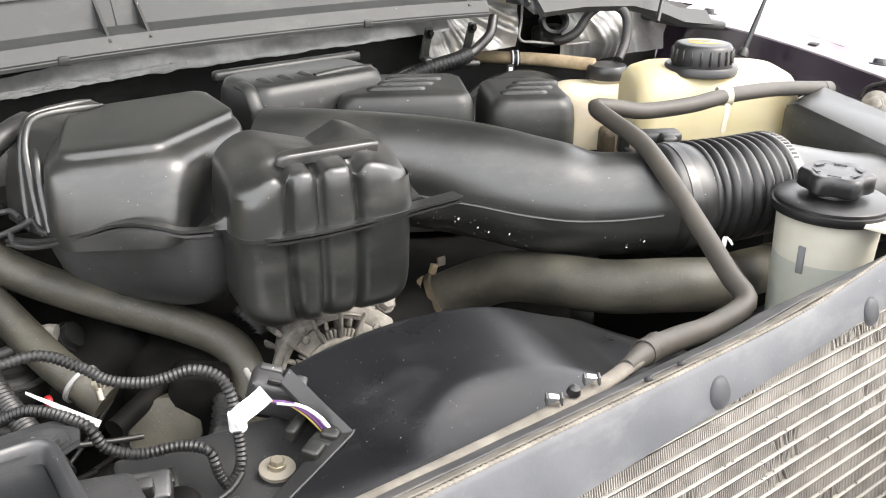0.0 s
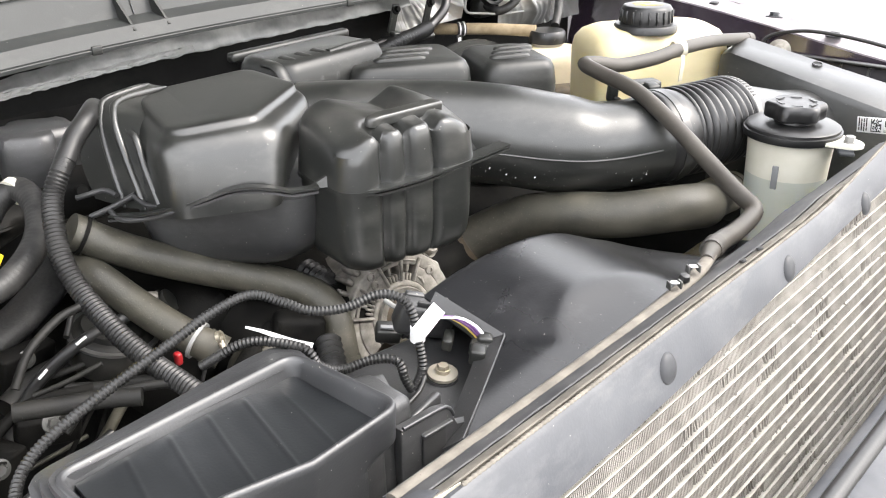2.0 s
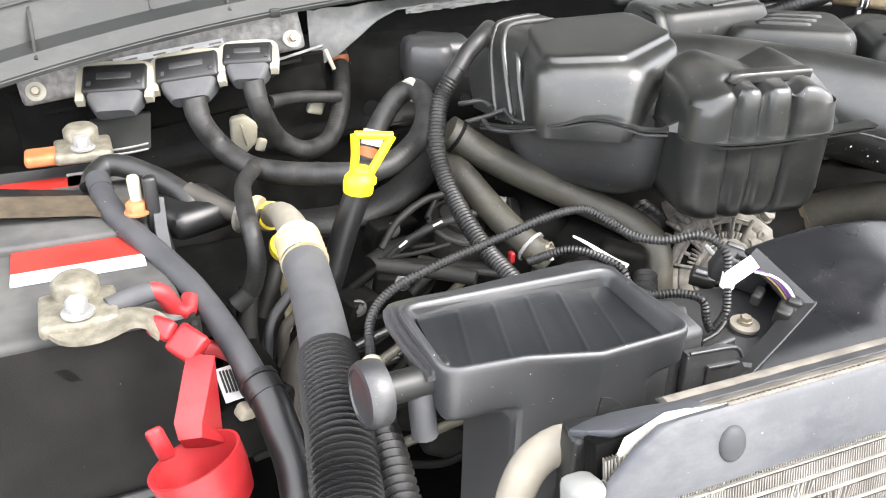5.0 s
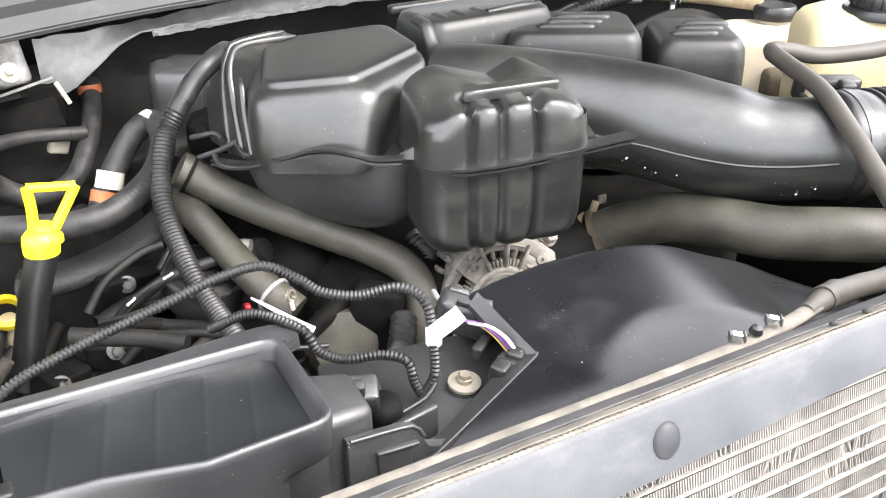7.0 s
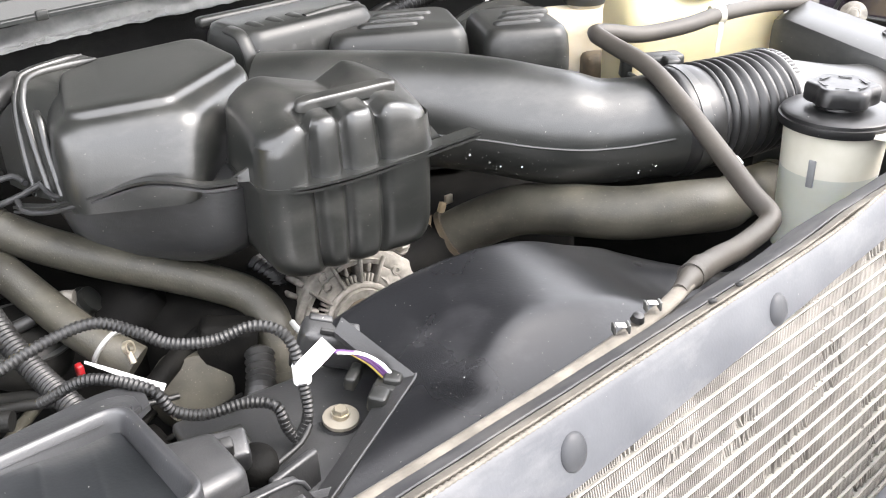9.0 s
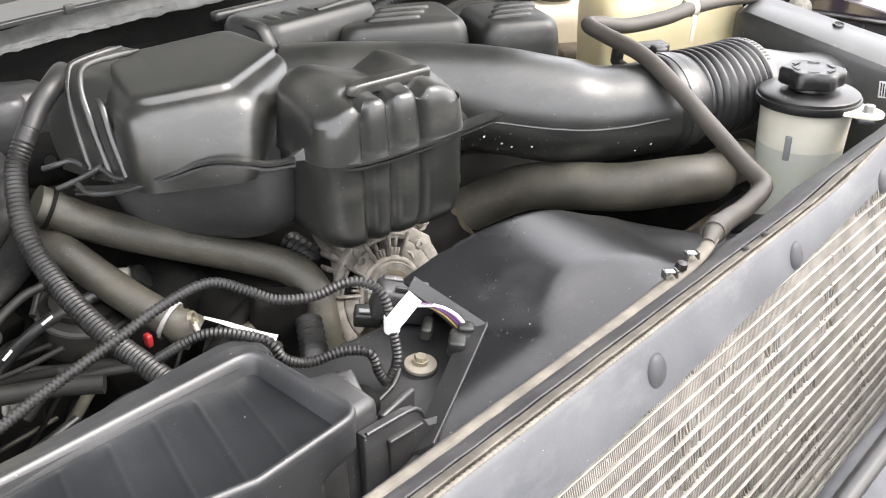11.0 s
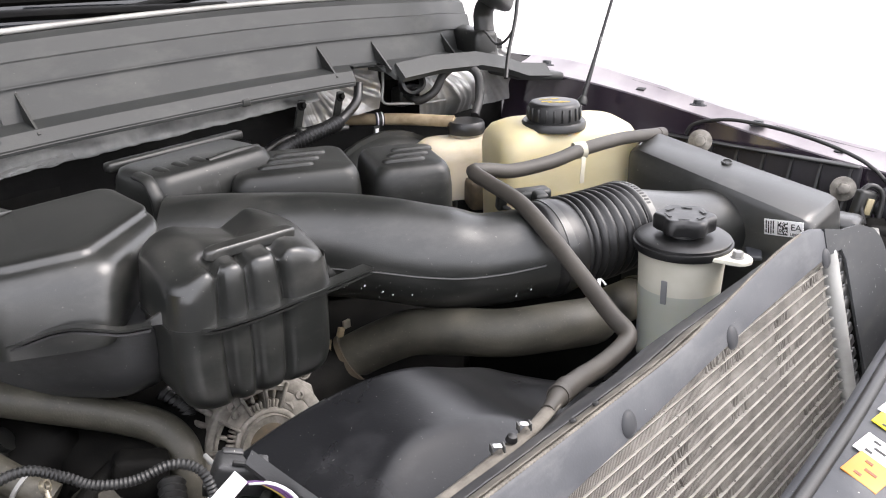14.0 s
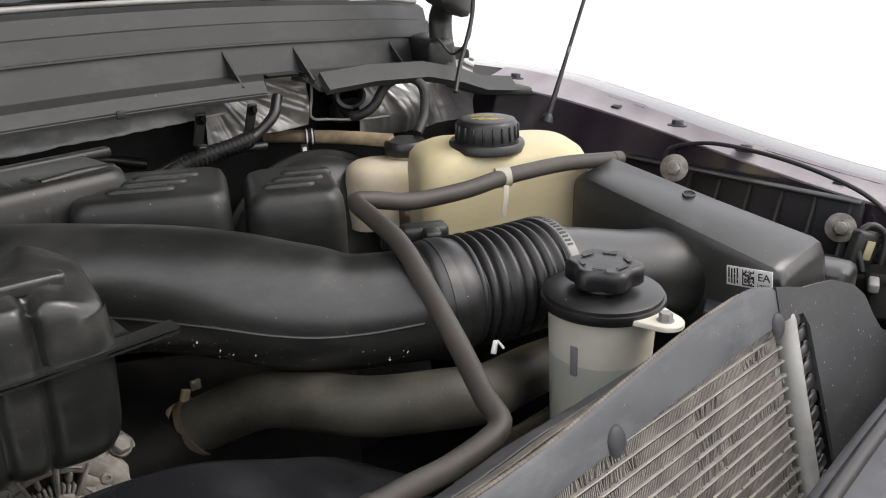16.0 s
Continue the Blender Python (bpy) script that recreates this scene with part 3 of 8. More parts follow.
def heat_shield():
    def fn(u, v):
        x = 0.005 + 0.78 * u
        zl = 1.256 + 0.061 * smoothstep(0, 0.16, u) + 0.012 * u
        zh = 1.322 + 0.028 * smoothstep(0.0, 0.5, u)
        z = zl + (zh - zl) * v
        y = 1.028 + 0.010 * v + crinkle((x, 0, z), 0.0028, 30)
        return (x, y, z + crinkle((x, 3, z), 0.003, 40))
    t = thing("heat_shield", (0.4, 1.03, 1.26), "dull silver heat shield strip with stained edge", "heat shield")
    part("sheet_metal", sheet(fn, 90, 10, 0.002), SHIELD, t, smooth=60)
    part("torn_edge", sheet(lambda u, v: (0.13 + 0.26 * u, 1.028 + crinkle((u * 9, v, 1), 0.004), 1.312 + 0.013 * u + 0.006 * v + crinkle((u * 7, v * 2, 5), 0.0022)), 40, 4, 0.002), SILVER, t, "pale torn insulation along the lower edge", smooth=60)


heat_shield()


def foil_blanket():
    t = thing("foil_blanket", (0.95, 1.05, 1.24), "crumpled shiny foil insulation below the cowl", "insulation")
    for x0, x1, bulge in ((0.765, 0.935, 0.0), (1.03, 1.19, 0.045), (1.17, 1.29, 0.0)):
        def fn(u, v):
            x = x0 + (x1 - x0) * u
            z = (1.287 if x0 < 0.9 else 1.245) + (0.085 if x0 < 0.9 else 0.100) * v
            y = 1.045 - bulge * math.sin(u * 3.1) * math.sin(v * 2.8)
            # creases run fan-like from the upper corner
            q = math.atan2(z - 1.400, x - x0 + 0.02) * 5.0
            fan = abs(noise.noise(V((q, x0 * 3, (x - x0) * 5)))) + 0.5 * abs(noise.noise(V((q * 2.3, x0 * 3 + 5, (x - x0) * 9))))
            return (x, y + 0.011 * fan + crease((x, x0 + 4, z), 0.0035, 13), z + crinkle((x, 7, z), 0.002, 20))
        part("foil", sheet(fn, 130, 70, 0.002), FOIL, t, smooth=38)
    for c in ((0.737, 1.018, 1.322), (0.816, 1.020, 1.322)):
        k = part("bracket_tab", box(V(c) + V((0, 0, -0.006)), (0.015, 0.004, 0.046), 0.002, (12, 6, 0)), PLASTIC, t, "black bracket tab with a bolt")
        part("tab_foot", box(V(c) + V((-0.002, -0.006, -0.028)), (0.015, 0.012, 0.006), 0.002, (12, 6, 0)), PLASTIC, k)
        part("bolt", hexbolt(V(c) + V((0.001, -0.004, 0.008)), (0.1, -1, 0.2), 0.0052, 0.006, 1.5), DARK, k)
    return t


foil_blanket()


# ---- behind the wiring ----
def firewall_pad():
    def fn(u, v):
        x, z = -0.40 + 0.80 * u, 1.00 + 0.27 * v
        seam = 0.010 * math.exp(-((z - 1.135 - 0.05 * x) / 0.010) ** 2)
        return (x, 1.105 - seam - 0.012 * max(0.0, noise.noise(V((x * 9, z * 9, 1)))) + crinkle((x, 2, z), 0.005, 26), z)
    t = thing("firewall_pad", (0.0, 1.11, 1.0), "dark quilted insulation pad on the firewall", "insulation")
    part("pad", sheet(fn, 90, 34, 0.004), GRIME, t, smooth=60)
    for x, z in ((-0.22, 1.16), (-0.07, 1.18), (0.10, 1.17), (0.02, 1.09)):
        part("retainer", disc_plate((x, 1.088, z), (0, -1, 0.1), 0.012, 0.004), BELLOWS, t)


firewall_pad()
br = thing("firewall_bracket", (0.005, 1.02, 1.262), "bent steel bracket hanging below the heat shield", "bracket")
part("edge", strip([(-0.062, 1.006, 1.268), (-0.02, 1.010, 1.276), (0.016, 1.014, 1.283)], 0.003, 0.002, (0, -0.8, 0.6)), SHIELD, br)
part("tab", box((0.022, 1.004, 1.268), (0.005, 0.003, 0.028), 0.001, (0, -22, 0)), CREAM, br, "pale hanging tab")
part("plate", box((-0.020, 1.030, 1.248), (0.085, 0.006, 0.045), 0.003, (8, -6, 0)), DARK, br)


def blower_cavity():
    c = V((1.053, 1.093, 1.288))
    t = thing("wiring_bulkhead", c, "black wiring bulkhead with a connector and bolt", "bulkhead connector")
    part("plate", box(c + V((0.02, 0.02, -0.01)), (0.16, 0.01, 0.075), 0.004), DARK, t)
    part("connector", box(c + V((-0.02, -0.01, 0.0)), (0.055, 0.03, 0.035), 0.008), PLASTIC, t)
    part("connector_core", disc_plate(c + V((-0.015, -0.026, 0.0)), (0, -1, 0.2), 0.014, 0.008), BELLOWS, t)
    part("oval_grommet", ring_lathe([(0.019, -0.004), (0.027, -0.006), (0.029, 0.0), (0.027, 0.006), (0.021, 0.007), (0.019, 0.003)], axes((1.007, 1.043, 1.318), (-0.1, -0.95, 0.3)) @ Matrix.Diagonal((1.0, 0.72, 1, 1)), 30), BELLOWS, t, "thick oval rubber grommet")
    part("opening_edge", tube([(0.944, 1.049, 1.353), (0.936, 1.042, 1.324), (0.932, 1.039, 1.298), (0.960, 1.031, 1.292), (1.014, 1.026, 1.284), (1.065, 1.019, 1.282)], 0.0022, 8), ALLOY, t, "pale metal edge of the opening")
    part("bolt", hexbolt((1.050, 1.044, 1.310), (-0.2, -1, 0.3), 0.007), ZINC, t)
    part("loom", tube([(1.005, 1.055, 1.297), (1.001, 1.024, 1.291), (1.024, 1.007, 1.305), (1.045, 1.001, 1.334), (1.067, 0.984, 1.347), (1.082, 0.960, 1.333), (1.074, 0.948, 1.295), (1.045, 0.934, 1.270)], 0.0075, 10), TAPE, t)


blower_cavity()

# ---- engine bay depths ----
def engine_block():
    # Block and castings hold the bay's shade in their near-black colour.
    t = thing("engine_block", (0.42, 0.75, 0.64), "dirty engine block deep in the bay, shade in its near-black colour", "engine")
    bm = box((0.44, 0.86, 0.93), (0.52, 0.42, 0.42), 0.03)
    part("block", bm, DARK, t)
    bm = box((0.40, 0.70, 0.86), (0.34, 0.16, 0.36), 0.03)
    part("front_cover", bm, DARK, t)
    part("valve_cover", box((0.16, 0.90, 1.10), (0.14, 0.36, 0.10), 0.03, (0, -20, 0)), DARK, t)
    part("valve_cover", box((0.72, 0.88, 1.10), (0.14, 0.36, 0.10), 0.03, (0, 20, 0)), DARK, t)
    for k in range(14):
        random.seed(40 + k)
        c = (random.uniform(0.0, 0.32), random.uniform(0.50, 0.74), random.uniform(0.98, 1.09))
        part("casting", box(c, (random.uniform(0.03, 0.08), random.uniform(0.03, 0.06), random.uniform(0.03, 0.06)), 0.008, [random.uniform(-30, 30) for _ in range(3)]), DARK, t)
    return t


engine_block()


def pipe(name, pts, r, material, label, category="hose", n=14, ripple=None, step=0.006, group="", squash=1.0):
    return solid(name, tube(pts, r, n, step, ripple, squash), material, label, category, group)


for k in range(16):
    random.seed(90 + k)
    x0, y0, z0 = random.uniform(-0.20, 0.02), random.uniform(0.52, 0.70), random.uniform(1.02, 1.10)
    pipe("fuel_line", [(x0, y0, z0), (x0 + 0.09, y0 + random.uniform(-0.03, 0.05), z0 + random.uniform(-0.02, 0.04)), (x0 + 0.20, y0 + random.uniform(0.0, 0.12), z0 + random.uniform(-0.02, 0.05))], random.uniform(0.002, 0.006), random.choice((CONDUIT, DARK, RUBBER)), "thin dirty line deep beside the engine", "line", 8, group="lines beside the engine")

# ---- radiator ----
RY, RZ, RS, RC = 0.2625, 1.255, 0.26996, 0.96287


def rp(u, v, n=0.0):
    return V((u, RY + RS * v - RC * n, RZ + RC * v + RS * n))


RDOWN = V((0, -RS, -RC))
RN = V((0, -RC, RS))
RM = Matrix(((1, 0, 0, 0), (0, RS, -RC, RY), (0, RC, RS, RZ), (0, 0, 0, 1)))


def radiator():
    t = thing("radiator", (0.39, 0.15, 0.75), "dusty aluminium radiator with bent fins and bright tubes", "radiator")
    pitch, n_rows, u0, u1 = 0.0117, 40, -0.045, 0.806
    # folded fins between the tubes: flat outer edges, deep folds between, leaning in patches
    rng = np.random.RandomState(3)
    verts, faces = [], []
    period = 0.0019
    cols = int((u1 - u0) / period)
    for k in range(n_rows):
        v1 = 0.004 - k * pitch if k else 0.0075
        v0 = -0.004 - k * pitch - 0.0117 + 0.009 if k == 0 else v1 - 0.0085
        start = len(verts)
        lean = 0.0
        for i in range(cols):
            patch = noise.noise(V((i * 0.035, k * 0.5, 3)))
            lean = 0.6 * lean + 0.0004 * (rng.rand() - 0.5) + (0.0026 * (rng.rand() - 0.5) if patch > 0.18 else 0)
            dip = 0.0022 * rng.rand() * (patch > 0.22)
            for f, d in ((0.0, -0.0020), (0.44, -0.0020), (0.72, -0.0068)):
                u = u0 + period * (i + f)
                verts.append(tuple(rp(u + lean, v0 - 0.0006, d - dip)))
                verts.append(tuple(rp(u - lean + 0.0006, v1 + 0.0006, d - dip)))
        for i in range(3 * cols - 1):
            a = start + 2 * i
            faces.append((a, a + 2, a + 3, a + 1))
    # bent and crushed fin edges, in drifting bands
    for k in range(1300):
        row = rng.randint(0, n_rows)
        u = u0 + (u1 - u0) * ((0.19 * rng.randint(0, 6) + 0.012 * row + 0.05 * rng.randn()) % 1.0)
        v = -row * pitch - 0.0005 - 0.007 * rng.rand()
        w, h, lean = 0.0004 + 0.0008 * rng.rand(), 0.0014 + 0.0040 * rng.rand(), 0.002 * (rng.rand() - 0.5)
        lift = -0.0010 + 0.0016 * rng.rand()
        i = len(verts)
        verts += [tuple(rp(u, v, -0.0012)), tuple(rp(u + w, v, lift)), tuple(rp(u + w + lean, v - h, lift)), tuple(rp(u + lean, v - h, -0.0012))]
        faces.append((i, i + 1, i + 2, i + 3))
    me = bpy.data.meshes.new("fin_core")
    me.from_pydata(verts, [], faces)
    me.materials.append(CORE)
    fins = new("fin_core", me)
    fins.parent = t
    fins.matrix_parent_inverse = ROOTS[t.name].inverted()
    tagged(fins, "thin folded fins, bent in patches", kind="stuff")
    # Near-black sheet behind the fins, in place of the core's shade.
    part("core_shade_back", box((0, 0, 0), (u1 - u0, 0.50, 0.012), 0.0, m=RM @ pose((u0 + u1) / 2, -0.236, -0.016)), DARK, t)
    first = part("cooling_tube", box((0, 0, 0), (u1 - u0, 0.00115, 0.006), 0.0003, m=RM @ pose((u0 + u1) / 2, -0.0045, -0.0030), seg=1), BAR, t)
    for k in range(1, n_rows):
        c = first.copy()
        scene.collection.objects.link(c)
        c.location = RDOWN * (pitch * k)
    rings = []
    for v, s in ((0.0125, 0.3), (0.0115, 0.65), (0.0085, 0.9), (0.003, 1.0), (-0.10, 1), (-0.46, 1), (-0.47, 0.7)):
        rings.append([RM @ V((0.8195 + p.x * s, v, -0.004 + p.y * s)) for p in rrect(0.018, 0.026, 0.0085, 5)])
    part("side_tank", loft(rings), ALLOY, t, "round-edged dull aluminium side tank")
    # Near-black plate added behind the seal for its shaded gap.
    part("seal_shade_back", box((0, 0, 0), (0.05, 0.34, 0.006), 0.001, m=RM @ pose(0.845, -0.16, -0.014)), DARK, t)
    # dark slotted seal beside the tank
    for k in range(22):
        part("seal_tooth", box((0, 0, 0), (0.016, 0.010, 0.004), 0.001, m=RM @ pose(0.8405, 0.0 - 0.0145 * k, 0.002, 0, 0, 12), seg=1), BELLOWS, t)
    lug = part("tube_end", box((0, 0, 0), (0.0055, 0.0028, 0.007), 0.0006, m=RM @ pose(0.8075, -0.0045, -0.003), seg=1), ALLOY, t)
    for k in range(1, n_rows):
        c = lug.copy()
        scene.collection.objects.link(c)
        c.location = RDOWN * (pitch * k)
    part("side_tank", box((0, 0, 0), (0.02, 0.48, 0.024), 0.006, m=RM @ pose(-0.056, -0.24, -0.006)), ALLOY, t)
    return t


radiator()


def guard_top(u):
    v = 0.023 + 0.022 * smoothstep(0.45, 0.74, u) - 0.027 * smoothstep(0.76, 0.87, u)
    return v - 0.055 * (1 - smoothstep(-0.088, -0.008, u))


def radiator_guard():
    t = thing("radiator_guard", (0.4, 0.26, 1.2), "grey plastic air guard across the radiator's top", "air guard")
    rings = []
    for i in range(61):
        u = -0.072 + 0.877 * i / 60
        lo, hi = min(guard_top(u) - 0.006, -0.021 + 0.026 * smoothstep(0.10, 0.80, u)), guard_top(u)
        rings.append([rp(u, lo, 0.004), rp(u, lo + 0.002, 0.0065), rp(u, hi - 0.003, 0.0065), rp(u, hi, 0.004), rp(u, hi, 0.001), rp(u, lo, 0.001)])
    part("band", loft(rings), GUARD, t, smooth=50)
    for u in (0.030, 0.217, 0.405, 0.575, 0.795):
        m = RM @ pose(u, 0.002 + 0.005 * smoothstep(0.4, 0.8, u), 0.0060) @ Matrix.Diagonal((0.82, 0.98, 1, 1))
        part("plug", lathe([(0.0112, 0), (0.0108, 0.0012), (0.0090, 0.0028), (0.0055, 0.0038), (0.0005, 0.0042)], m, 20), PLUG, t, "dark grey rubber plug")
    edge = [(0.800, guard_top(0.800)), (0.825, 0.030), (0.845, 0.0235), (0.870, 0.0195), (0.90, 0.014), (0.940, -0.002), (0.960, -0.018), (0.972, -0.040), (0.985, -0.058), (1.02, -0.078), (1.046, -0.100), (1.05, -0.15), (1.06, -0.30), (0.866, -0.30), (0.853, -0.10), (0.846, -0.010), (0.838, 0.004), (0.800, 0.008)]
    bm = loft([[rp(u, v, 0.0045) for u, v in edge], [rp(u, v, 0.0075) for u, v in edge]])
    part("side_flap", bm, FLAP, t, "dark flexible side flap with grit on it")
    return t


radiator_guard()


def top_rail():
    t = thing("radiator_support", (0.38, 0.29, 1.23), "dusty radiator top rail with a thin rubber edge", "rail")
    def run(y0, z0, y1, z1, drop=0.006):
        rings = []
        for k in range(64):
            x = 0.014 + 0.786 * k / 63
            g = min(0.027, guard_top(max(x, 0.03)))
            yb, zt = RY + RS * g + 0.0015, RZ + RC * g
            worn = 0.0007 * noise.noise(V((x * 60, y0 * 90, 2)))
            a, b = zt + z0 + worn, zt + z1 + worn
            rings.append([(x, yb + y0, a - drop), (x, yb + y0, a - 0.0008), (x, yb + y0 + 0.0008, a - 0.0004), (x, yb + y1 - 0.0008, b + 0.0004), (x, yb + y1, b - 0.0008), (x, yb + y1, b - drop)])
        return loft(rings)
    part("rail", run(0.0015, -0.0012, 0.0105, -0.0062), DUSTY_TAN, t, "pale dust-covered front edge")
    part("gap_strip", run(0.0107, -0.0105, 0.0133, -0.0105), BELLOWS, t, "dark gap strip")
    part("ledge", run(0.0135, -0.0085, 0.0290, -0.0180), RAIL_GREY, t, "grey dusty ledge")
    part("back_flange", run(0.0292, -0.0230, 0.0450, -0.0330), RAIL_GREY, t)
    part("serrated_edge", tube([rp(u, guard_top(u) + 0.0005, 0.003) for u in (0.03, 0.1, 0.2, 0.3, 0.4, 0.5, 0.55, 0.6, 0.65, 0.7, 0.75)], 0.0013, 8, 0.05, ripple=(0.0006, 0.0036)), DUSTY_TAN, t, "pale serrated edge strip")
    for x in (0.361, 0.390, 0.565):
        part("hole", disc_plate((x, RY + RS * 0.024 + 0.0065, RZ + RC * 0.024 - 0.0036), (0, 0.48, 0.87), 0.0026, 0.0022), INK, t)
    bracket = [(-0.078, -0.075), (-0.072, -0.045), (-0.052, -0.040), (-0.046, -0.010), (-0.030, 0.016), (-0.004, 0.024), (0.035, 0.021), (0.03, -0.075)]
    part("end_bracket", loft([[rp(u, v, -0.006) for u, v in bracket], [rp(u, v, -0.003) for u, v in bracket]]), CREAM_WHITE, t, "white painted end bracket")
    part("bracket_hole", disc_plate(rp(-0.018, 0.002, -0.0032), RN, 0.0045, 0.0010), INK, t)
    plate = [(-0.049, 0.2985, 1.2605), (-0.043, 0.2885, 1.2650), (-0.034, 0.2780, 1.2705), (0.012, 0.2725, 1.2768), (0.024, 0.2735, 1.2768), (0.024, 0.290, 1.2672), (0.0, 0.297, 1.2632), (-0.018, 0.3055, 1.2580), (-0.034, 0.3040, 1.2582)]
    part("end_plate", facet([V(p) for p in plate], [V(p) - V((0, 0, 0.006)) for p in plate], 0.0022, 2), GUARD, t, "grey end cap")
    part("end_post", box((-0.030, 0.297, 1.205), (0.036, 0.020, 0.106), 0.003, (0, 0, -8)), PLASTIC, t)
    part("right_tab", box((0.975, 0.403, 1.178), (0.05, 0.020, 0.006), 0.002, (0, 0, 25)), GUARD, t)
    return t


top_rail()


def guard_edge_light():
    bm = bmesh.new()
    # White strip: light on the guard's end edge, put in as shape and colour.
    pts = [(-0.066, 0.243, 1.214), (-0.058, 0.250, 1.232), (-0.046, 0.257, 1.250), (-0.030, 0.262, 1.265), (-0.010, 0.266, 1.272)]
    tube(pts, 0.005, 10, 0.003, squash=0.8, bm=bm, radius=lambda f: 0.0030 * (1 - 0.8 * f) + 0.0005 * math.sin(f * 31))
    tube([(-0.074, 0.243, 1.196), (-0.070, 0.243, 1.206), (-0.066, 0.244, 1.214)], 0.004, 10, 0.003, bm=bm, radius=lambda f: 0.002 + 0.0016 * math.sin(f * 11) ** 2)
    solid("guard_edge_light", bm, CREAM_WHITE, "white strip and lumps for the lit end of the guard's edge", "seal")
    solid("oil_cooler_hose", tube([(-0.030, 0.312, 1.235), (-0.044, 0.314, 1.235), (-0.060, 0.314, 1.226), (-0.071, 0.311, 1.206), (-0.074, 0.306, 1.176)], 0.0112, 16), PALE_HOSE, "pale cream hose bending down beside the radiator", "hose")


guard_edge_light()


def front_beam():
    t = thing("grille_support", (0.5, 0.05, 1.1), "grey grained plastic grille support with a latch opening", "grille support")
    def edge_y(x):
        return 0.148 + 0.030 * smoothstep(0.4, 1.0, x)
    def slab(x0, x1, v0, v1, bm):
        def fn(u, v):
            x, w = x0 + (x1 - x0) * u, v0 + (v1 - v0) * v
            return (x, edge_y(x) - 0.20 * w, 1.203 - 0.02 * w - 0.16 * w * w + crinkle((x, w * 0.2, 0), 0.0012, 12) + 0.0030 * max(0.0, 0.25 + noise.noise(V((x * 7, w * 2, 4)))) * abs(noise.noise(V((x * 90 + w * 12, w * 26, 1)))))
        return sheet(fn, 150, 50, 0.004, bm)
    bm = bmesh.new()
    slab(0.02, 0.355, 0, 1, bm)
    slab(0.355, 0.56, 0, 0.22, bm)
    slab(0.56, 1.25, 0, 1, bm)
    slab(0.355, 0.56, 0.75, 1, bm)
    part("shell", bm, GUARD, t, smooth=50)
    part("edge_flange", tube([(x, edge_y(x) + 0.012, 1.1965) for x in (0.02, 0.2, 0.4, 0.6, 0.8, 1.0, 1.25)], 0.006, 8, 0.04, squash=0.5), GUARD, t)
    part("rubber_edge", tube([(x, edge_y(x) + 0.003, 1.2035) for x in (0.02, 0.2, 0.4, 0.6, 0.8, 1.0, 1.25)], 0.0062, 8, 0.04), BELLOWS, t, "black rubber edge strip")
    part("latch_pocket", box((0.455, 0.075, 1.10), (0.24, 0.14, 0.08), 0.006), DARK, t)
    part("latch_plate", box((0.43, 0.085, 1.155), (0.05, 0.06, 0.02), 0.004, (10, 15, 20)), SHIELD, t)
    part("latch_lever", box((0.50, 0.07, 1.16), (0.09, 0.018, 0.012), 0.003, (0, 10, 30)), DARK, t)
    for c in ((0.335, 0.045, 1.172), (0.352, 0.035, 1.168)):
        part("bolt", hexbolt(c, (0, -0.3, 1), 0.006), ZINC, t)
    for x, y, w, ink, bar, lab in ((0.579, 0.131, 0.028, PAPER, INK, "white warning label"), (0.5475, 0.128, 0.034, ORANGE_INK, BROWN_INK, "orange warning label"), (0.648, 0.133, 0.030, PAPER, INK, "white warning label"), (0.622, 0.132, 0.020, YELLOW, INK, "yellow warning label")):
        m = pose(x, y, 1.1995 + (y - 0.128) * 0.3, 16, 0, -8)
        s = part("warning_label", box((0, 0, 0), (w, 0.030, 0.0012), 0.0004, m=m), ink, t, lab)
        for k in range(3):
            part("print_bar", box((0, 0, 0), (0.003, 0.006 + 0.004 * (k % 2), 0.0004), 0, m=m @ pose(-w * 0.3 + w * 0.28 * k, 0.004 - 0.006 * (k % 2), 0.0008)), bar, s)
    return t


front_beam()


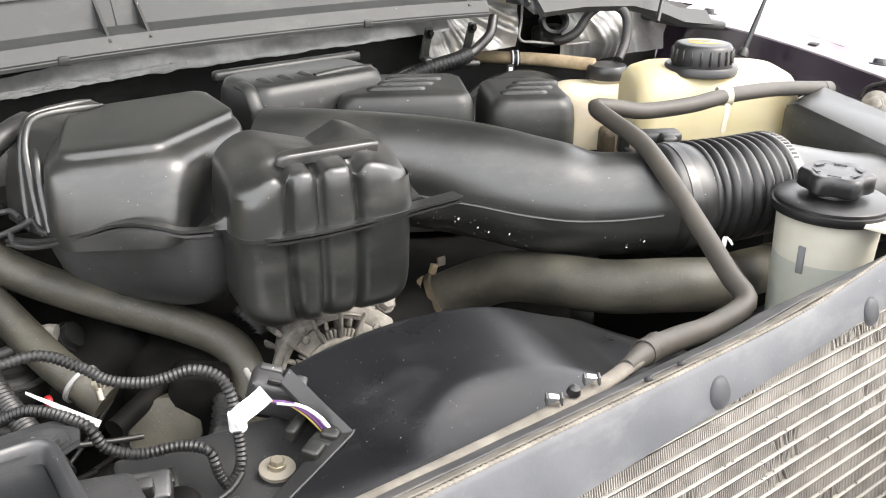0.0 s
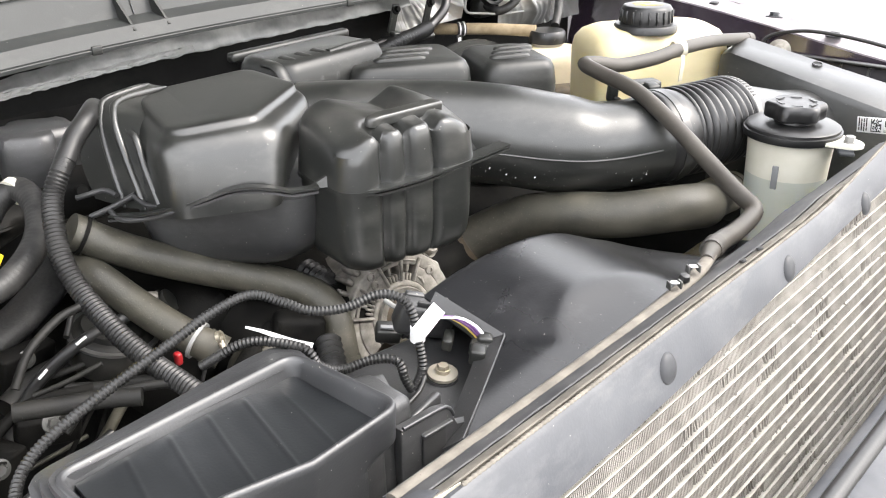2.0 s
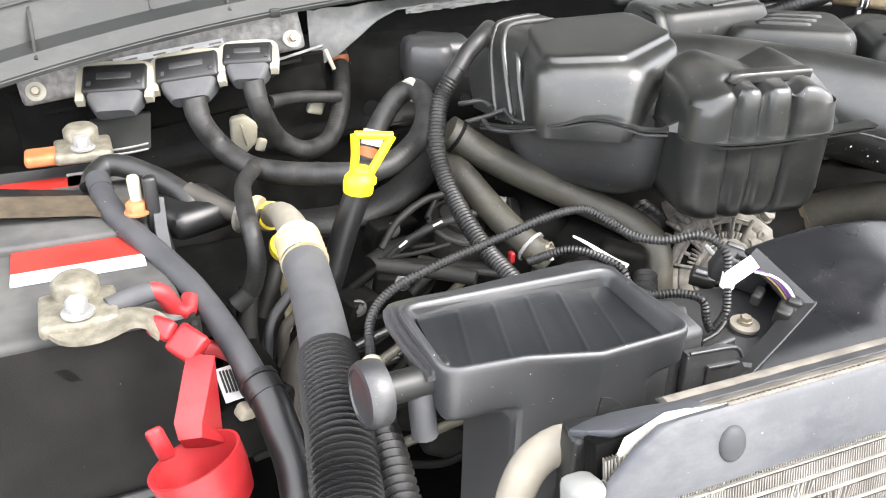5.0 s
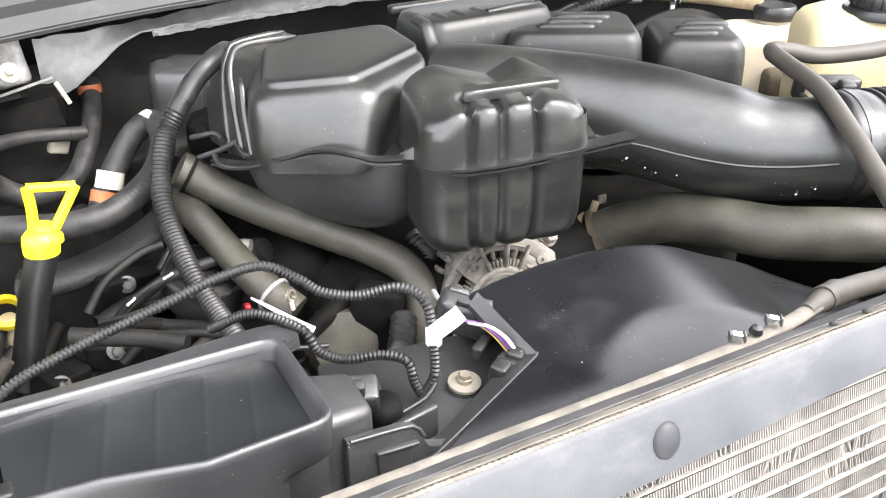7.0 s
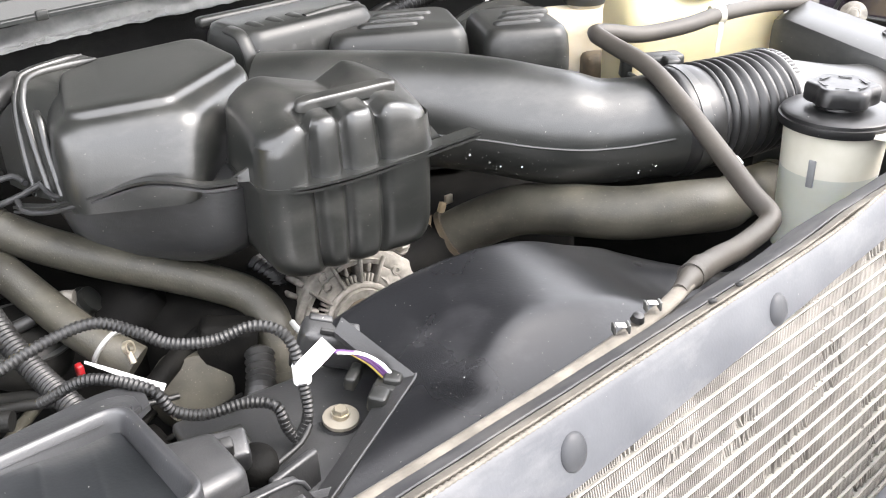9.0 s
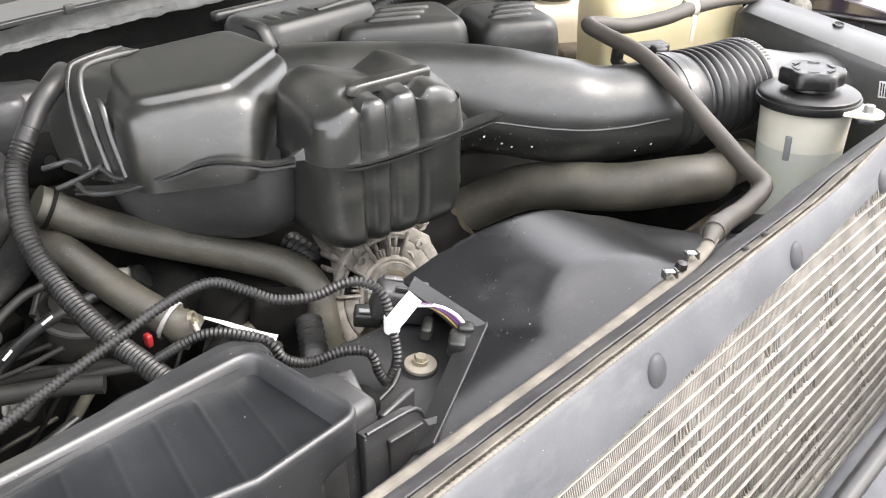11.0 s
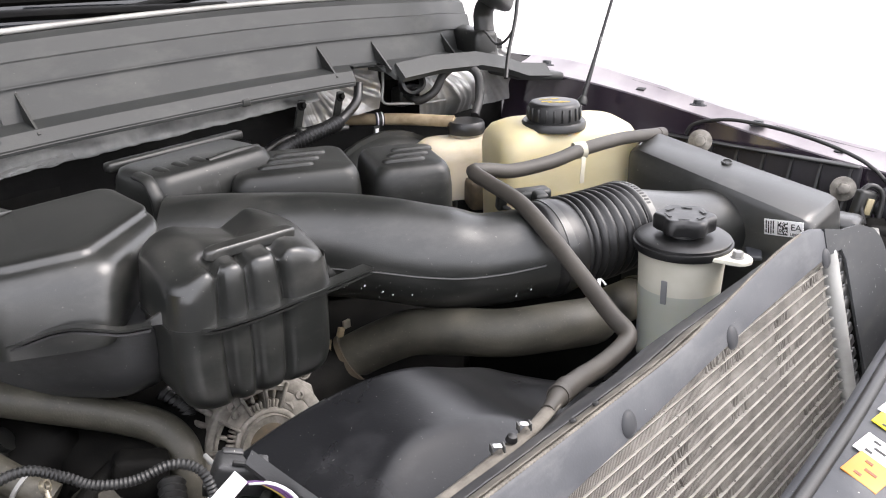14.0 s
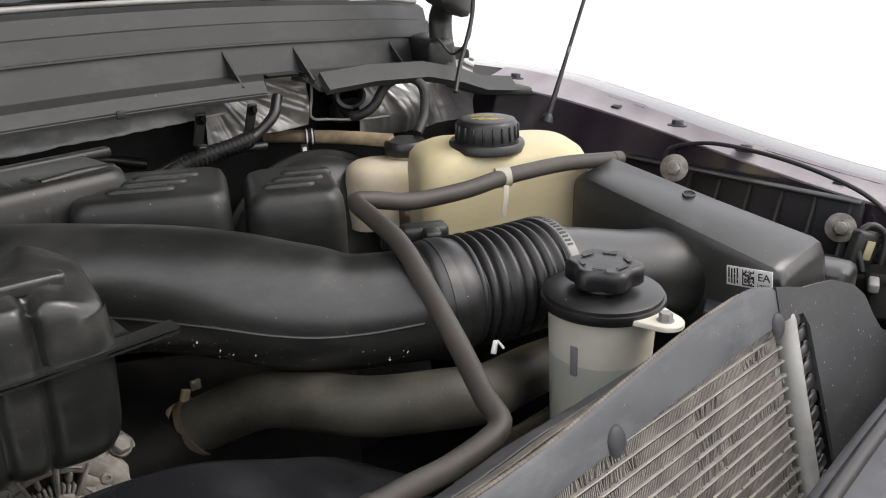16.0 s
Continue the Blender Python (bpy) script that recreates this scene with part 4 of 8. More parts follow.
def fan_shroud():
    t = thing("fan_shroud", (0.45, 0.40, 1.1), "smooth black plastic fan shroud behind the radiator", "fan shroud")
    def arc(x):
        return max(1.105, 0.8467 + math.sqrt(max(0.0, 0.3926 ** 2 - (x - 0.307) ** 2)) - 0.006 * math.exp(-((x - 0.465) / 0.045) ** 2))
    def front(x):
        return 1.216 - 0.020 * smoothstep(0.36, 0.50, x) - 0.045 * smoothstep(0.50, 0.80, x)
    def left(y):
        return float(np.interp(y, (0.31, 0.342, 0.360, 0.381, 0.402, 0.432, 0.483), (0.055, 0.118, 0.154, 0.195, 0.2365, 0.2295, 0.222)))
    def dome(x, g):
        y, f, a = 0.330 + 0.142 * g, front(x), arc(x)
        top = a - (0.20 - 0.10 * smoothstep(0.24, 0.33, x)) * (0.472 - y)
        if x < 0.30:
            top = max(top, 1.2165)
        plane = f - 0.007 + 0.034 * (max(0.0, y - 0.330) / 0.080) ** 1.7
        h = min(1.0, max(0.0, 0.5 + 0.5 * (plane - top) / 0.0030))
        ridge = plane * (1 - h) + top * h - 0.0030 * h * (1 - h)
        w = smoothstep(0.46, 0.53, x)
        return ridge * (1 - w) + (f + (a - f) * g) * w
    def fn(u, v):
        if v < 0.12:
            y = 0.316 + 0.014 * v / 0.12
            x = left(y) + (0.86 - left(y)) * u
            return (x, y, dome(x, 0.0) + 0.010 * (1 - v / 0.12))
        w = (v - 0.12) / 0.88
        if w < 0.8:
            g = w / 0.8
            y = 0.330 + 0.142 * g
            x = left(y) + (0.86 - left(y)) * u
            return (x, y, dome(x, g))
        g = (w - 0.8) / 0.2
        x = left(0.472) + (0.86 - left(0.472)) * u
        return (x, 0.472 + 0.012 * math.sin(g * 1.57), dome(x, 1.0) - 0.012 * (1 - math.cos(g * 1.57)) - 0.10 * max(0, g - 0.4))
    part("shell", sheet(fn, 110, 64, 0.004), SHROUD, t, smooth=60)
    # the sensor pocket's floor and its rim
    part("pocket_floor", box((0.178, 0.432, 1.184), (0.15, 0.12, 0.010), 0.004, (3, 0, -8)), PLASTIC_DUSTY, t)
    outer = [V(p) for p in ((0.224, 0.462, 1.239), (0.2295, 0.432, 1.229), (0.2365, 0.402, 1.2175), (0.195, 0.381, 1.2165), (0.154, 0.360, 1.2165), (0.118, 0.342, 1.2165))]
    inner = [V(p) for p in ((0.217, 0.462, 1.232), (0.2215, 0.436, 1.223), (0.2245, 0.416, 1.2130), (0.186, 0.396, 1.2080), (0.146, 0.376, 1.2050), (0.110, 0.358, 1.2040))]
    part("pocket_rim", loft([[a + V((0, 0, 0.0012)), b, b - V((0, 0, 0.004)), a - V((0, 0, 0.004))] for a, b in zip(outer, inner)]), PLASTIC_DUSTY, t, "sloping rim round the sensor pocket", smooth=20)
    # Thin bead along the rim's outer border, paler than the shell.
    part("rim_edge", tube([outer[2] + V((0.001, 0.0015, 0.0010))] + [outer[2].lerp(outer[3], k) + V((0, 0, 0.0010)) for k in (0.08, 0.4, 0.7, 1.0)] + [outer[4] + V((0, 0, 0.0010)), outer[5] + V((0, 0, 0.0010))], 0.0010, 8, 0.004), PLASTIC_DUSTY, t, "thin paler edge of the rim")
    for c, s, r in (((0.228, 0.415, 1.213), (0.018, 0.012, 0.012), 40), ((0.209, 0.406, 1.212), (0.014, 0.012, 0.012), 35), ((0.221, 0.410, 1.209), (0.010, 0.022, 0.012), 30), ((0.215, 0.441, 1.208), (0.020, 0.008, 0.010), 35)):
        part("clip_tab", box(c, s, 0.002, (8, 0, r)), PLASTIC, t)
    k = part("sensor_socket", box((0.223, 0.474, 1.214), (0.048, 0.022, 0.030), 0.005, (14, 18, -32)), PLASTIC_DUSTY, t, "dusty black sensor socket")
    part("latch", box((0.219, 0.481, 1.231), (0.016, 0.006, 0.008), 0.0015, (14, 18, -32)), PLASTIC_DUSTY, k)
    part("latch", box((0.229, 0.459, 1.226), (0.008, 0.010, 0.012), 0.0015, (14, 18, -32)), PLASTIC_DUSTY, k)
    part("key_slot", box((0.218, 0.464, 1.230), (0.018, 0.003, 0.004), 0.0005, (14, 18, -32)), INK, k)
    part("pin", tube([(0.212, 0.507, 1.221), (0.210, 0.493, 1.220), (0.212, 0.484, 1.218)], 0.0022, 8), ALLOY, k, "bright metal pin")
    bolt = V((0.194, 0.428, 1.196))
    part("boss", lathe([(0.016, -0.02), (0.0125, -0.005), (0.0005, -0.005)], axes(bolt, (0, -0.1, 1)), 20), PLASTIC_DUSTY, t)
    w = part("washer", disc_plate(bolt - V((0, 0, 0.004)), (0, -0.1, 1), 0.0118, 0.003), PALE_HOSE, t, "corroded pale washer")
    part("bolt", hexbolt(bolt - V((0, 0, 0.001)), (0, -0.1, 1), 0.0048, 0.005, 1.2), ZINC, w)
    return t


fan_shroud()
for c in ((0.316, 0.3065, 1.2625), (0.349, 0.3085, 1.2630)):
    t = thing("edge_staple", c, "small white spring clip on the rail's edge", "clip", "white clips on the rail")
    part("bridge", box(V(c) + V((0, 0, 0.002)), (0.0062, 0.0044, 0.0012), 0.0005, (0, 8, -35)), PAPER, t)
    part("foot", box(V(c) + V((-0.0037, 0.0025, 0)), (0.0014, 0.0060, 0.006), 0.0004, (0, 0, -35)), CHROME, t)
    part("foot", box(V(c) + V((0.0037, -0.0025, 0)), (0.0014, 0.0060, 0.006), 0.0004, (0, 0, -35)), CHROME, t)
solid("rail_plug", lathe([(0.0005, 0), (0.0045, 0), (0.0035, 0.004), (0.0005, 0.005)], axes((0.333, 0.3075, 1.2600), (0, -0.2, 1)), 12), BELLOWS, "small black plug between the rail's clips", "plug")
solid("hose_tie", clamp_band((0.513, 0.355, 1.215), (0.55, 0.75, 0.1), 0.0102, 0.004, 0.0014), BELLOWS, "black cable tie round the vent hose", "cable tie")

# ---- intake ----
def plenum():
    t = thing("intake_plenum", (0.26, 0.75, 1.19), "satin black moulded intake plenum box", "intake box")
    top = [V(p) for p in ((0.140, 0.702, 1.337), (0.242, 0.667, 1.336), (0.326, 0.712, 1.344), (0.336, 0.826, 1.340), (0.190, 0.848, 1.341))]
    low = [V(p) for p in ((0.140, 0.694, 1.262), (0.224, 0.645, 1.262), (0.302, 0.726, 1.262), (0.335, 0.84, 1.262), (0.146, 0.80, 1.262))]
    # outer wall, rounded shoulder, step up to the raised pad
    rings = []
    for f, s, r in ((0.0, 0.0030, 0.022), (0.12, 0.0014, 0.023), (0.26, 0.0004, 0.024), (0.42, 0.0, 0.026), (0.60, 0.0, 0.028), (0.72, 0.0006, 0.028), (0.79, 0.0020, 0.027), (0.84, 0.0042, 0.025), (0.875, 0.0068, 0.023), (0.900, 0.0095, 0.021), (0.915, 0.0120, 0.019), (0.93, 0.0136, 0.018), (0.955, 0.0146, 0.017), (0.98, 0.0154, 0.017), (0.996, 0.0168, 0.016), (1.004, 0.0195, 0.015), (1.007, 0.026, 0.013), (1.004, 0.036, 0.010), (1.000, 0.046, 0.008)):
        loop = rounded_loop([l.lerp(h, f) for l, h in zip(low, top)], [s * w for w in (1.0, 1.5, 0.6, 0.25, 0.85)], r)
        zs = [l.lerp(h, f).z for l, h in zip(low, top)]
        rings.append([V((p.x, p.y, zs[0] + (zs[2] - zs[0]) * smoothstep(0.15, 0.34, p.x))) for p in loop])
    part("upper_shell", loft(rings), PLASTIC_MID, t, smooth=60)
    fr = pose(0.262, 0.735, 0, 0, 0, -50)
    rings = []
    for z, w, d, r in ((1.264, 0.178, 0.134, 0.03), (1.235, 0.176, 0.130, 0.034), (1.212, 0.168, 0.122, 0.038), (1.198, 0.154, 0.108, 0.04), (1.189, 0.130, 0.088, 0.038), (1.185, 0.09, 0.06, 0.028)):
        rings.append(rrect(w, d, r, 6, fr @ pose(-0.019, -0.006, z)))
    part("lower_shell", loft(rings), PLASTIC_DUSTY, t, smooth=50)
    # wavy joint flange
    ends = [V(p) for p in ((0.121, 0.771, 1.252), (0.134, 0.727, 1.262), (0.150, 0.699, 1.272), (0.165, 0.683, 1.278), (0.180, 0.671, 1.284), (0.194, 0.658, 1.287), (0.211, 0.642, 1.285), (0.224, 0.634, 1.281), (0.244, 0.621, 1.282))]
    path = spline(ends, 0.005)[0]
    part("flange", strip(path, 0.008, 0.0022), PLASTIC_MID, t)
    part("lower_lip", strip([p + V((0, 0.001, -0.0042)) for p in path], 0.008, 0.0022), PLASTIC_DUSTY, t)
    # neck with two raised collars, at its far end
    secs = ([V(p) for p in ((0.131, 0.818, 1.255), (0.142, 0.857, 1.284), (0.161, 0.873, 1.320), (0.182, 0.872, 1.329), (0.231, 0.870, 1.335))],
            [V(p) for p in ((0.138, 0.775, 1.255), (0.151, 0.820, 1.311), (0.163, 0.839, 1.331), (0.176, 0.848, 1.338), (0.229, 0.861, 1.340))],
            [V(p) for p in ((0.143, 0.746, 1.259), (0.148, 0.780, 1.308), (0.155, 0.801, 1.333), (0.172, 0.817, 1.343), (0.232, 0.834, 1.341))],
            [V(p) for p in ((0.151, 0.710, 1.268), (0.166, 0.738, 1.307), (0.178, 0.771, 1.327), (0.197, 0.810, 1.332), (0.245, 0.835, 1.333))])
    curves = [spline(s, 0.006)[0] for s in secs]
    n = min(len(k) for k in curves)
    curves = [[k[round(q * (len(k) - 1) / (n - 1))] for q in range(n)] for k in curves]
    part("neck", loft(curves, closed=False), PLASTIC, t, smooth=60)
    for s in secs[1:3]:
        part("collar", tube(s, 0.0034, 10, 0.004, radius=lambda f: 0.0034 * min(1.0, 0.3 + 9 * (1 - f), 0.4 + 9 * f)), PLASTIC_MID, t, "raised moulded collar")
    rings = []
    for z, s in ((-0.032, 0.9), (-0.026, 1.0), (0.014, 1.0), (0.024, 0.95), (0.028, 0.85)):
        rings.append([pose(0, 0, 0, 0, 0, -35) @ p * s + V((0.150, 0.987, 1.261)) + V((0, 0, z * 0.95)) for p in rrect(0.060, 0.080, 0.016, 5)])
    part("rear_lobe", loft(rings), PLASTIC_DUSTY, t, smooth=50)
    part("side_rib", tube([(0.153, 0.770, 1.325), (0.152, 0.760, 1.320), (0.148, 0.745, 1.298), (0.145, 0.724, 1.269)], 0.0034, 10), PLASTIC_MID, t, "rounded upright rib")
    for pts, r in ((((0.112, 0.815, 1.262), (0.120, 0.805, 1.266), (0.130, 0.794, 1.270), (0.133, 0.777, 1.268)), 0.0026), (((0.112, 0.793, 1.249), (0.127, 0.776, 1.259), (0.142, 0.759, 1.271)), 0.0028), (((0.123, 0.776, 1.256), (0.122, 0.752, 1.254), (0.133, 0.726, 1.259), (0.149, 0.696, 1.270)), 0.0026), (((0.140, 0.760, 1.270), (0.142, 0.741, 1.265), (0.149, 0.720, 1.268)), 0.0024)):
        part("bracket_rod", tube(pts, r, 8), PLASTIC_DUSTY, t)
    # Near-black ring, put in for the shaded inside of an open hole.
    part("dark_hole", lathe([(0.0035, 0.004), (0.0065, 0.0), (0.0075, 0.006), (0.0055, 0.010), (0.0035, 0.010)], axes((0.127, 0.836, 1.257), (-0.2, -0.8, 0.5)), 16), DARK, t)
    return t


plenum()


def intake_tube():
    t = thing("intake_tube", (0.55, 0.64, 1.2), "wide smooth black plastic intake tube", "intake tube")
    pts = [(0.388, 0.825, 1.261), (0.426, 0.785, 1.261), (0.467, 0.742, 1.259), (0.512, 0.695, 1.256), (0.548, 0.650, 1.251), (0.580, 0.610, 1.243), (0.614, 0.574, 1.237), (0.654, 0.545, 1.238), (0.683, 0.525, 1.242)]
    def girth(f):
        return 0.054 + 0.004 * math.sin(f * 3.14) - 0.004 * smoothstep(0.72, 0.82, f) + 0.003 * smoothstep(0.9, 1.0, f)
    part("duct", tube(pts, 0.05, 28, 0.008, radius=girth), PLASTIC_MID, t, smooth=60)
    path, _ = spline(pts, 0.004)
    def skin(f, ang, lift=0.0):
        """A place on the duct's side that faces forward, ang radians above the middle."""
        k = min(len(path) - 2, max(1, int(f * (len(path) - 1))))
        along = (path[k + 1] - path[k - 1]).normalized()
        side = along.cross(V((0, 0, 1))).normalized()
        up = side.cross(along).normalized()
        return path[k] + (side * math.cos(ang) + up * math.sin(ang)) * (girth(f) + lift)
    part("seam", tube([skin(0.12 + 0.84 * k / 24, 0.02 - 0.10 * math.sin(k * 0.16), 0.0004) for k in range(25)], 0.0013, 6), PLASTIC_MID, t, "thin moulding seam")
    rng = random.Random(8)
    for k in range(90):
        f = rng.uniform(0.30, 0.92)
        big = k < 9
        c = skin(f, rng.gauss(-0.46, 0.10) if big else rng.uniform(-0.95, -0.25), -0.0002)
        w = rng.uniform(0.0012, 0.0019) if big else rng.choice((0.0005, 0.0006, 0.0008))
        part("paint_fleck", box(c, (w, w * 0.8, w * rng.uniform(1, 2.0)), 0, (30, rng.uniform(-40, 40), 30)), PAPER if k < 16 else SILVER, t)
    return t


intake_tube()


def bellows():
    t = thing("air_bellows", (0.75, 0.51, 1.18), "ribbed black rubber bellows with a steel hose clamp", "bellows")
    a, b = V((0.684, 0.518, 1.250)), V((0.806, 0.503, 1.240))
    m = axes(a, b - a)
    L = (b - a).length
    bend = [(0.702, 0.5225, 1.2425), a.lerp(b, 0.55) + V((0, 0, -0.003)), b]
    part("ribbed_body", tube(bend, 0.05, 40, 0.0015, radius=lambda f: 0.0475 + 0.0072 * abs(math.sin(math.pi * (9 * f + 0.25))) ** 0.75), BELLOWS, t, smooth=60)
    part("front_cuff", tube([(0.672, 0.5325, 1.2405), (0.682, 0.5280, 1.2412), (0.694, 0.5245, 1.2420), (0.708, 0.5218, 1.2425)], 0.054, 40, 0.002, radius=lambda f: 0.0535 + 0.0022 * smoothstep(0.0, 0.12, f) - 0.0040 * smoothstep(0.55, 1.0, f)), BELLOWS, t, "smooth rubber cuff", smooth=60)
    part("cuff_band", tube([(0.680, 0.5288, 1.2411), (0.684, 0.5273, 1.2413), (0.688, 0.5260, 1.2416)], 0.0565, 40, 0.002), PLASTIC_MID, t, "raised black band on the cuff", smooth=60)
    part("end_cuff", lathe([(0.046, L - 0.016), (0.052, L - 0.014), (0.052, L + 0.004), (0.045, L + 0.004)], m, 36), BELLOWS, t)
    c = part("hose_clamp", clamp_band(a + (b - a) * ((L - 0.004) / L), b - a, 0.0522, 0.012, 0.0016), CHROME, t, "perforated bright steel band clamp")
    s = V((0.826, 0.497, 1.243))
    part("clamp_screw", box(s, (0.012, 0.012, 0.026), 0.003, (20, 20, 10)), CHROME, c)
    for k in range(16):
        ang = radians(60 + k * 5)
        part("slot", box((0, 0, 0), (0.0008, 0.0022, 0.007), 0, m=m @ pose(0.0538 * math.cos(ang), 0.0538 * math.sin(ang), L - 0.004, 0, 0, math.degrees(ang))), INK, c)
    return t


bellows()


def air_box():
    t = thing("air_box", (1.02, 0.45, 1.05), "matt black air cleaner box with a sloping lid", "air cleaner")
    # inner face runs along the fender; rings are taken from back to front
    stations = ((0.600, 0.984, 1.055, 1.280, 0.012), (0.585, 0.980, 1.056, 1.286, 0.014), (0.45, 0.980, 1.068, 1.258, 0.014), (0.350, 0.980, 1.082, 1.237, 0.014), (0.341, 0.981, 1.083, 1.232, 0.014), (0.336, 0.983, 1.084, 1.218, 0.012), (0.326, 0.988, 1.084, 1.15, 0.012), (0.320, 0.990, 1.084, 1.06, 0.012))
    rings = []
    for y, x0, x1, z1, r in stations:
        z0 = 1.03
        pts = [(x0, z0), (x0, z1 - r), (x0 + r * 0.3, z1 - r * 0.3), (x0 + r, z1), (x1 - r, z1 + 0.008), (x1 - r * 0.3, z1 + 0.008 - r * 0.3), (x1, z1 + 0.008 - r), (x1, z0)]
        rings.append([(x, y - 0.10 * (x - x0) * 0, z) for x, z in pts])
    part("housing", loft(rings), PLASTIC_MID, t, smooth=40)
    part("side_shelf", box((1.103, 0.40, 1.13), (0.055, 0.17, 0.15), 0.010, (0, 4, 6)), PLASTIC_MID, t)
    part("lower_tray", box((1.07, 0.46, 1.10), (0.09, 0.28, 0.14), 0.012), PLASTIC_MID, t)
    a, b = V((0.803, 0.503, 1.240)), V((1.000, 0.468, 1.190))
    part("inlet_pipe", tube([a, (a + b) / 2, b], 0.046, 28, 0.005, radius=lambda f: 0.0455 + 0.007 * smoothstep(0.45, 1.0, f) ** 1.6), PLASTIC_MID, t, smooth=60)
    c = V((1.040, 0.480, 1.2715))
    part("moulded_mark", lathe([(0.0055, -0.001), (0.0058, 0.0006), (0.0068, 0.0006), (0.0072, -0.001)], axes(c, (-0.05, -0.2, 1)) @ Matrix.Diagonal((1.3, 1, 1, 1)), 20), PLASTIC_MID, t)
    # part label: code block and lettering
    m = pose(0.9788, 0.3700, 1.2170, 90, -6, -90)
    w, h = 0.050, 0.021
    lab = part("part_label", box((0, 0, 0), (w, h, 0.0012), 0.0004, m=m), PAPER, t, "white part label with black print")
    lettering("letters", "EA", h * 0.55, m @ pose(w * 0.32, h * 0.12, 0.0008), INK, lab)
    lettering("letters", "LINE01", h * 0.24, m @ pose(w * 0.33, -h * 0.32, 0.0008), INK, lab)
    for k in range(4):
        for q in range(3):
            part("print_bar", box((0, 0, 0), (w * 0.030, h * (0.20 + 0.05 * ((k + q) % 3)), 0.0004), 0, m=m @ pose(-w * 0.44 + k * w * 0.062, h * (-0.26 + 0.27 * q), 0.0008)), INK, lab)
    cells = bmesh.new()
    rng = random.Random(5)
    for ix in range(11):
        for iy in range(11):
            if ix == 0 or iy == 0 or rng.random() < 0.5:
                box((0, 0, 0), (w * 0.023, h * 0.070, 0.0004), 0, bm=cells, m=m @ pose(-w * 0.135 + ix * w * 0.0235, h * (-0.37 + 0.074 * iy), 0.0008))
    part("print_block", cells, INK, lab, "square of small dark cells")
    return t


air_box()


def resonator():
    t = thing("intake_resonator", (0.34, 0.62, 1.2), "black moulded resonator box with three fluted lobes", "resonator")
    fr = pose(0.336, 0.628, 0, 0, 0, -9)
    W, D = 0.158, 0.102
    flutes = (-0.037, -0.009, 0.024)
    def flute(x):
        return min(1.0, sum(math.exp(-((x - gx) / 0.0048) ** 2) for gx in flutes))
    def swell(x):
        """Each lobe stands a little proud between its flutes."""
        ends = (-0.080, *flutes, 0.079)
        for a, b in zip(ends, ends[1:]):
            if a <= x <= b:
                return math.sin(math.pi * (x - a) / (b - a)) ** 0.7
        return 0.0
    def outline(scale, z, groove, r=0.024):
        pts = rrect(W * scale, D * scale, r * scale, 7)
        out = []
        n = len(pts)
        for i, p in enumerate(pts):
            q = pts[(i + 1) % n]
            out.append(p)
            if i % 8 == 7:
                out += [p.lerp(q, k / 44) for k in range(1, 44)]
        res = []
        for p in out:
            front = smoothstep(-0.015, -0.040 * scale, p.y)
            x = p.x / scale
            res.append(V((p.x, p.y + (groove * flute(x) - 0.15 * groove * swell(x)) * front, z)))
        return res
    def top_z(x, y):
        # two peaks at the back with a valley between them, a slope down to the lobes in front
        back = smoothstep(-0.045, 0.020, y)
        z = 1.327 + 0.014 * back
        z -= 0.013 * max(0.0, 1 - abs(x - 0.010) / (0.046 if x < 0.010 else 0.026)) * smoothstep(-0.020, 0.012, y)
        z -= 0.013 * smoothstep(0.036, 0.076, x) + 0.010 * smoothstep(-0.040, -0.078, x)
        return z - 0.0095 * flute(x) * smoothstep(-0.014, -0.026, y)
    rings = [[fr @ p for p in outline(k, z, g)] for z, k, g in ((1.279, 1.0, 0.0078), (1.29, 0.988, 0.0080), (1.302, 0.972, 0.0082), (1.310, 0.962, 0.0082))]
    for k, dz, g in ((0.950, -0.0095, 0.0082), (0.935, -0.0060, 0.0075), (0.915, -0.0032, 0.0068), (0.885, -0.0014, 0.0052), (0.85, -0.0004, 0.005), (0.81, 0, 0.003), (0.76, 0, 0.001), (0.70, 0, 0), (0.64, 0, 0), (0.58, 0, 0), (0.5, 0, 0), (0.42, 0, 0), (0.34, 0, 0), (0.25, 0, 0), (0.15, 0, 0), (0.05, 0, 0)):
        rings.append([fr @ V((p.x, p.y, top_z(p.x, p.y) + dz)) for p in outline(k, 0, g)])
    part("upper_shell", loft(rings), PLASTIC_MID, t, smooth=60)
    rings = [[fr @ p for p in outline(k, z, g)] for z, k, g in ((1.276, 0.975, 0.0075), (1.235, 0.962, 0.0075), (1.220, 0.955, 0.0075), (1.211, 0.94, 0.0075), (1.204, 0.915, 0.0075), (1.198, 0.87, 0.0068), (1.1945, 0.80, 0.0052), (1.193, 0.6, 0))]
    part("lower_shell", loft(rings), PLASTIC_MID, t, smooth=60)
    ring0 = [fr @ p for p in outline(1.012, 1.2755, 0.004)]
    part("flange", loft([ring0, [p + V((0, 0, 0.0035)) for p in ring0]]), PLASTIC_MID, t)
    # straight double lip across the front, running out into a tab
    run = [(-0.060, -0.040), (-0.048, -0.0495), (-0.030, -0.0515), (0.0, -0.0510), (0.05, -0.0460), (0.090, -0.0405), (0.122, -0.036)]
    lip, _ = spline([fr @ V((x, y, 1.2780 + 0.020 * max(0.0, x))) for x, y in run], 0.005)
    part("front_lip", strip(lip, 0.0155, 0.0022), PLASTIC_MID, t, "straight moulded lip")
    part("front_lip", strip([p - V((0, 0, 0.0042)) for p in lip], 0.0130, 0.0022), PLASTIC_MID, t, "straight moulded lip")
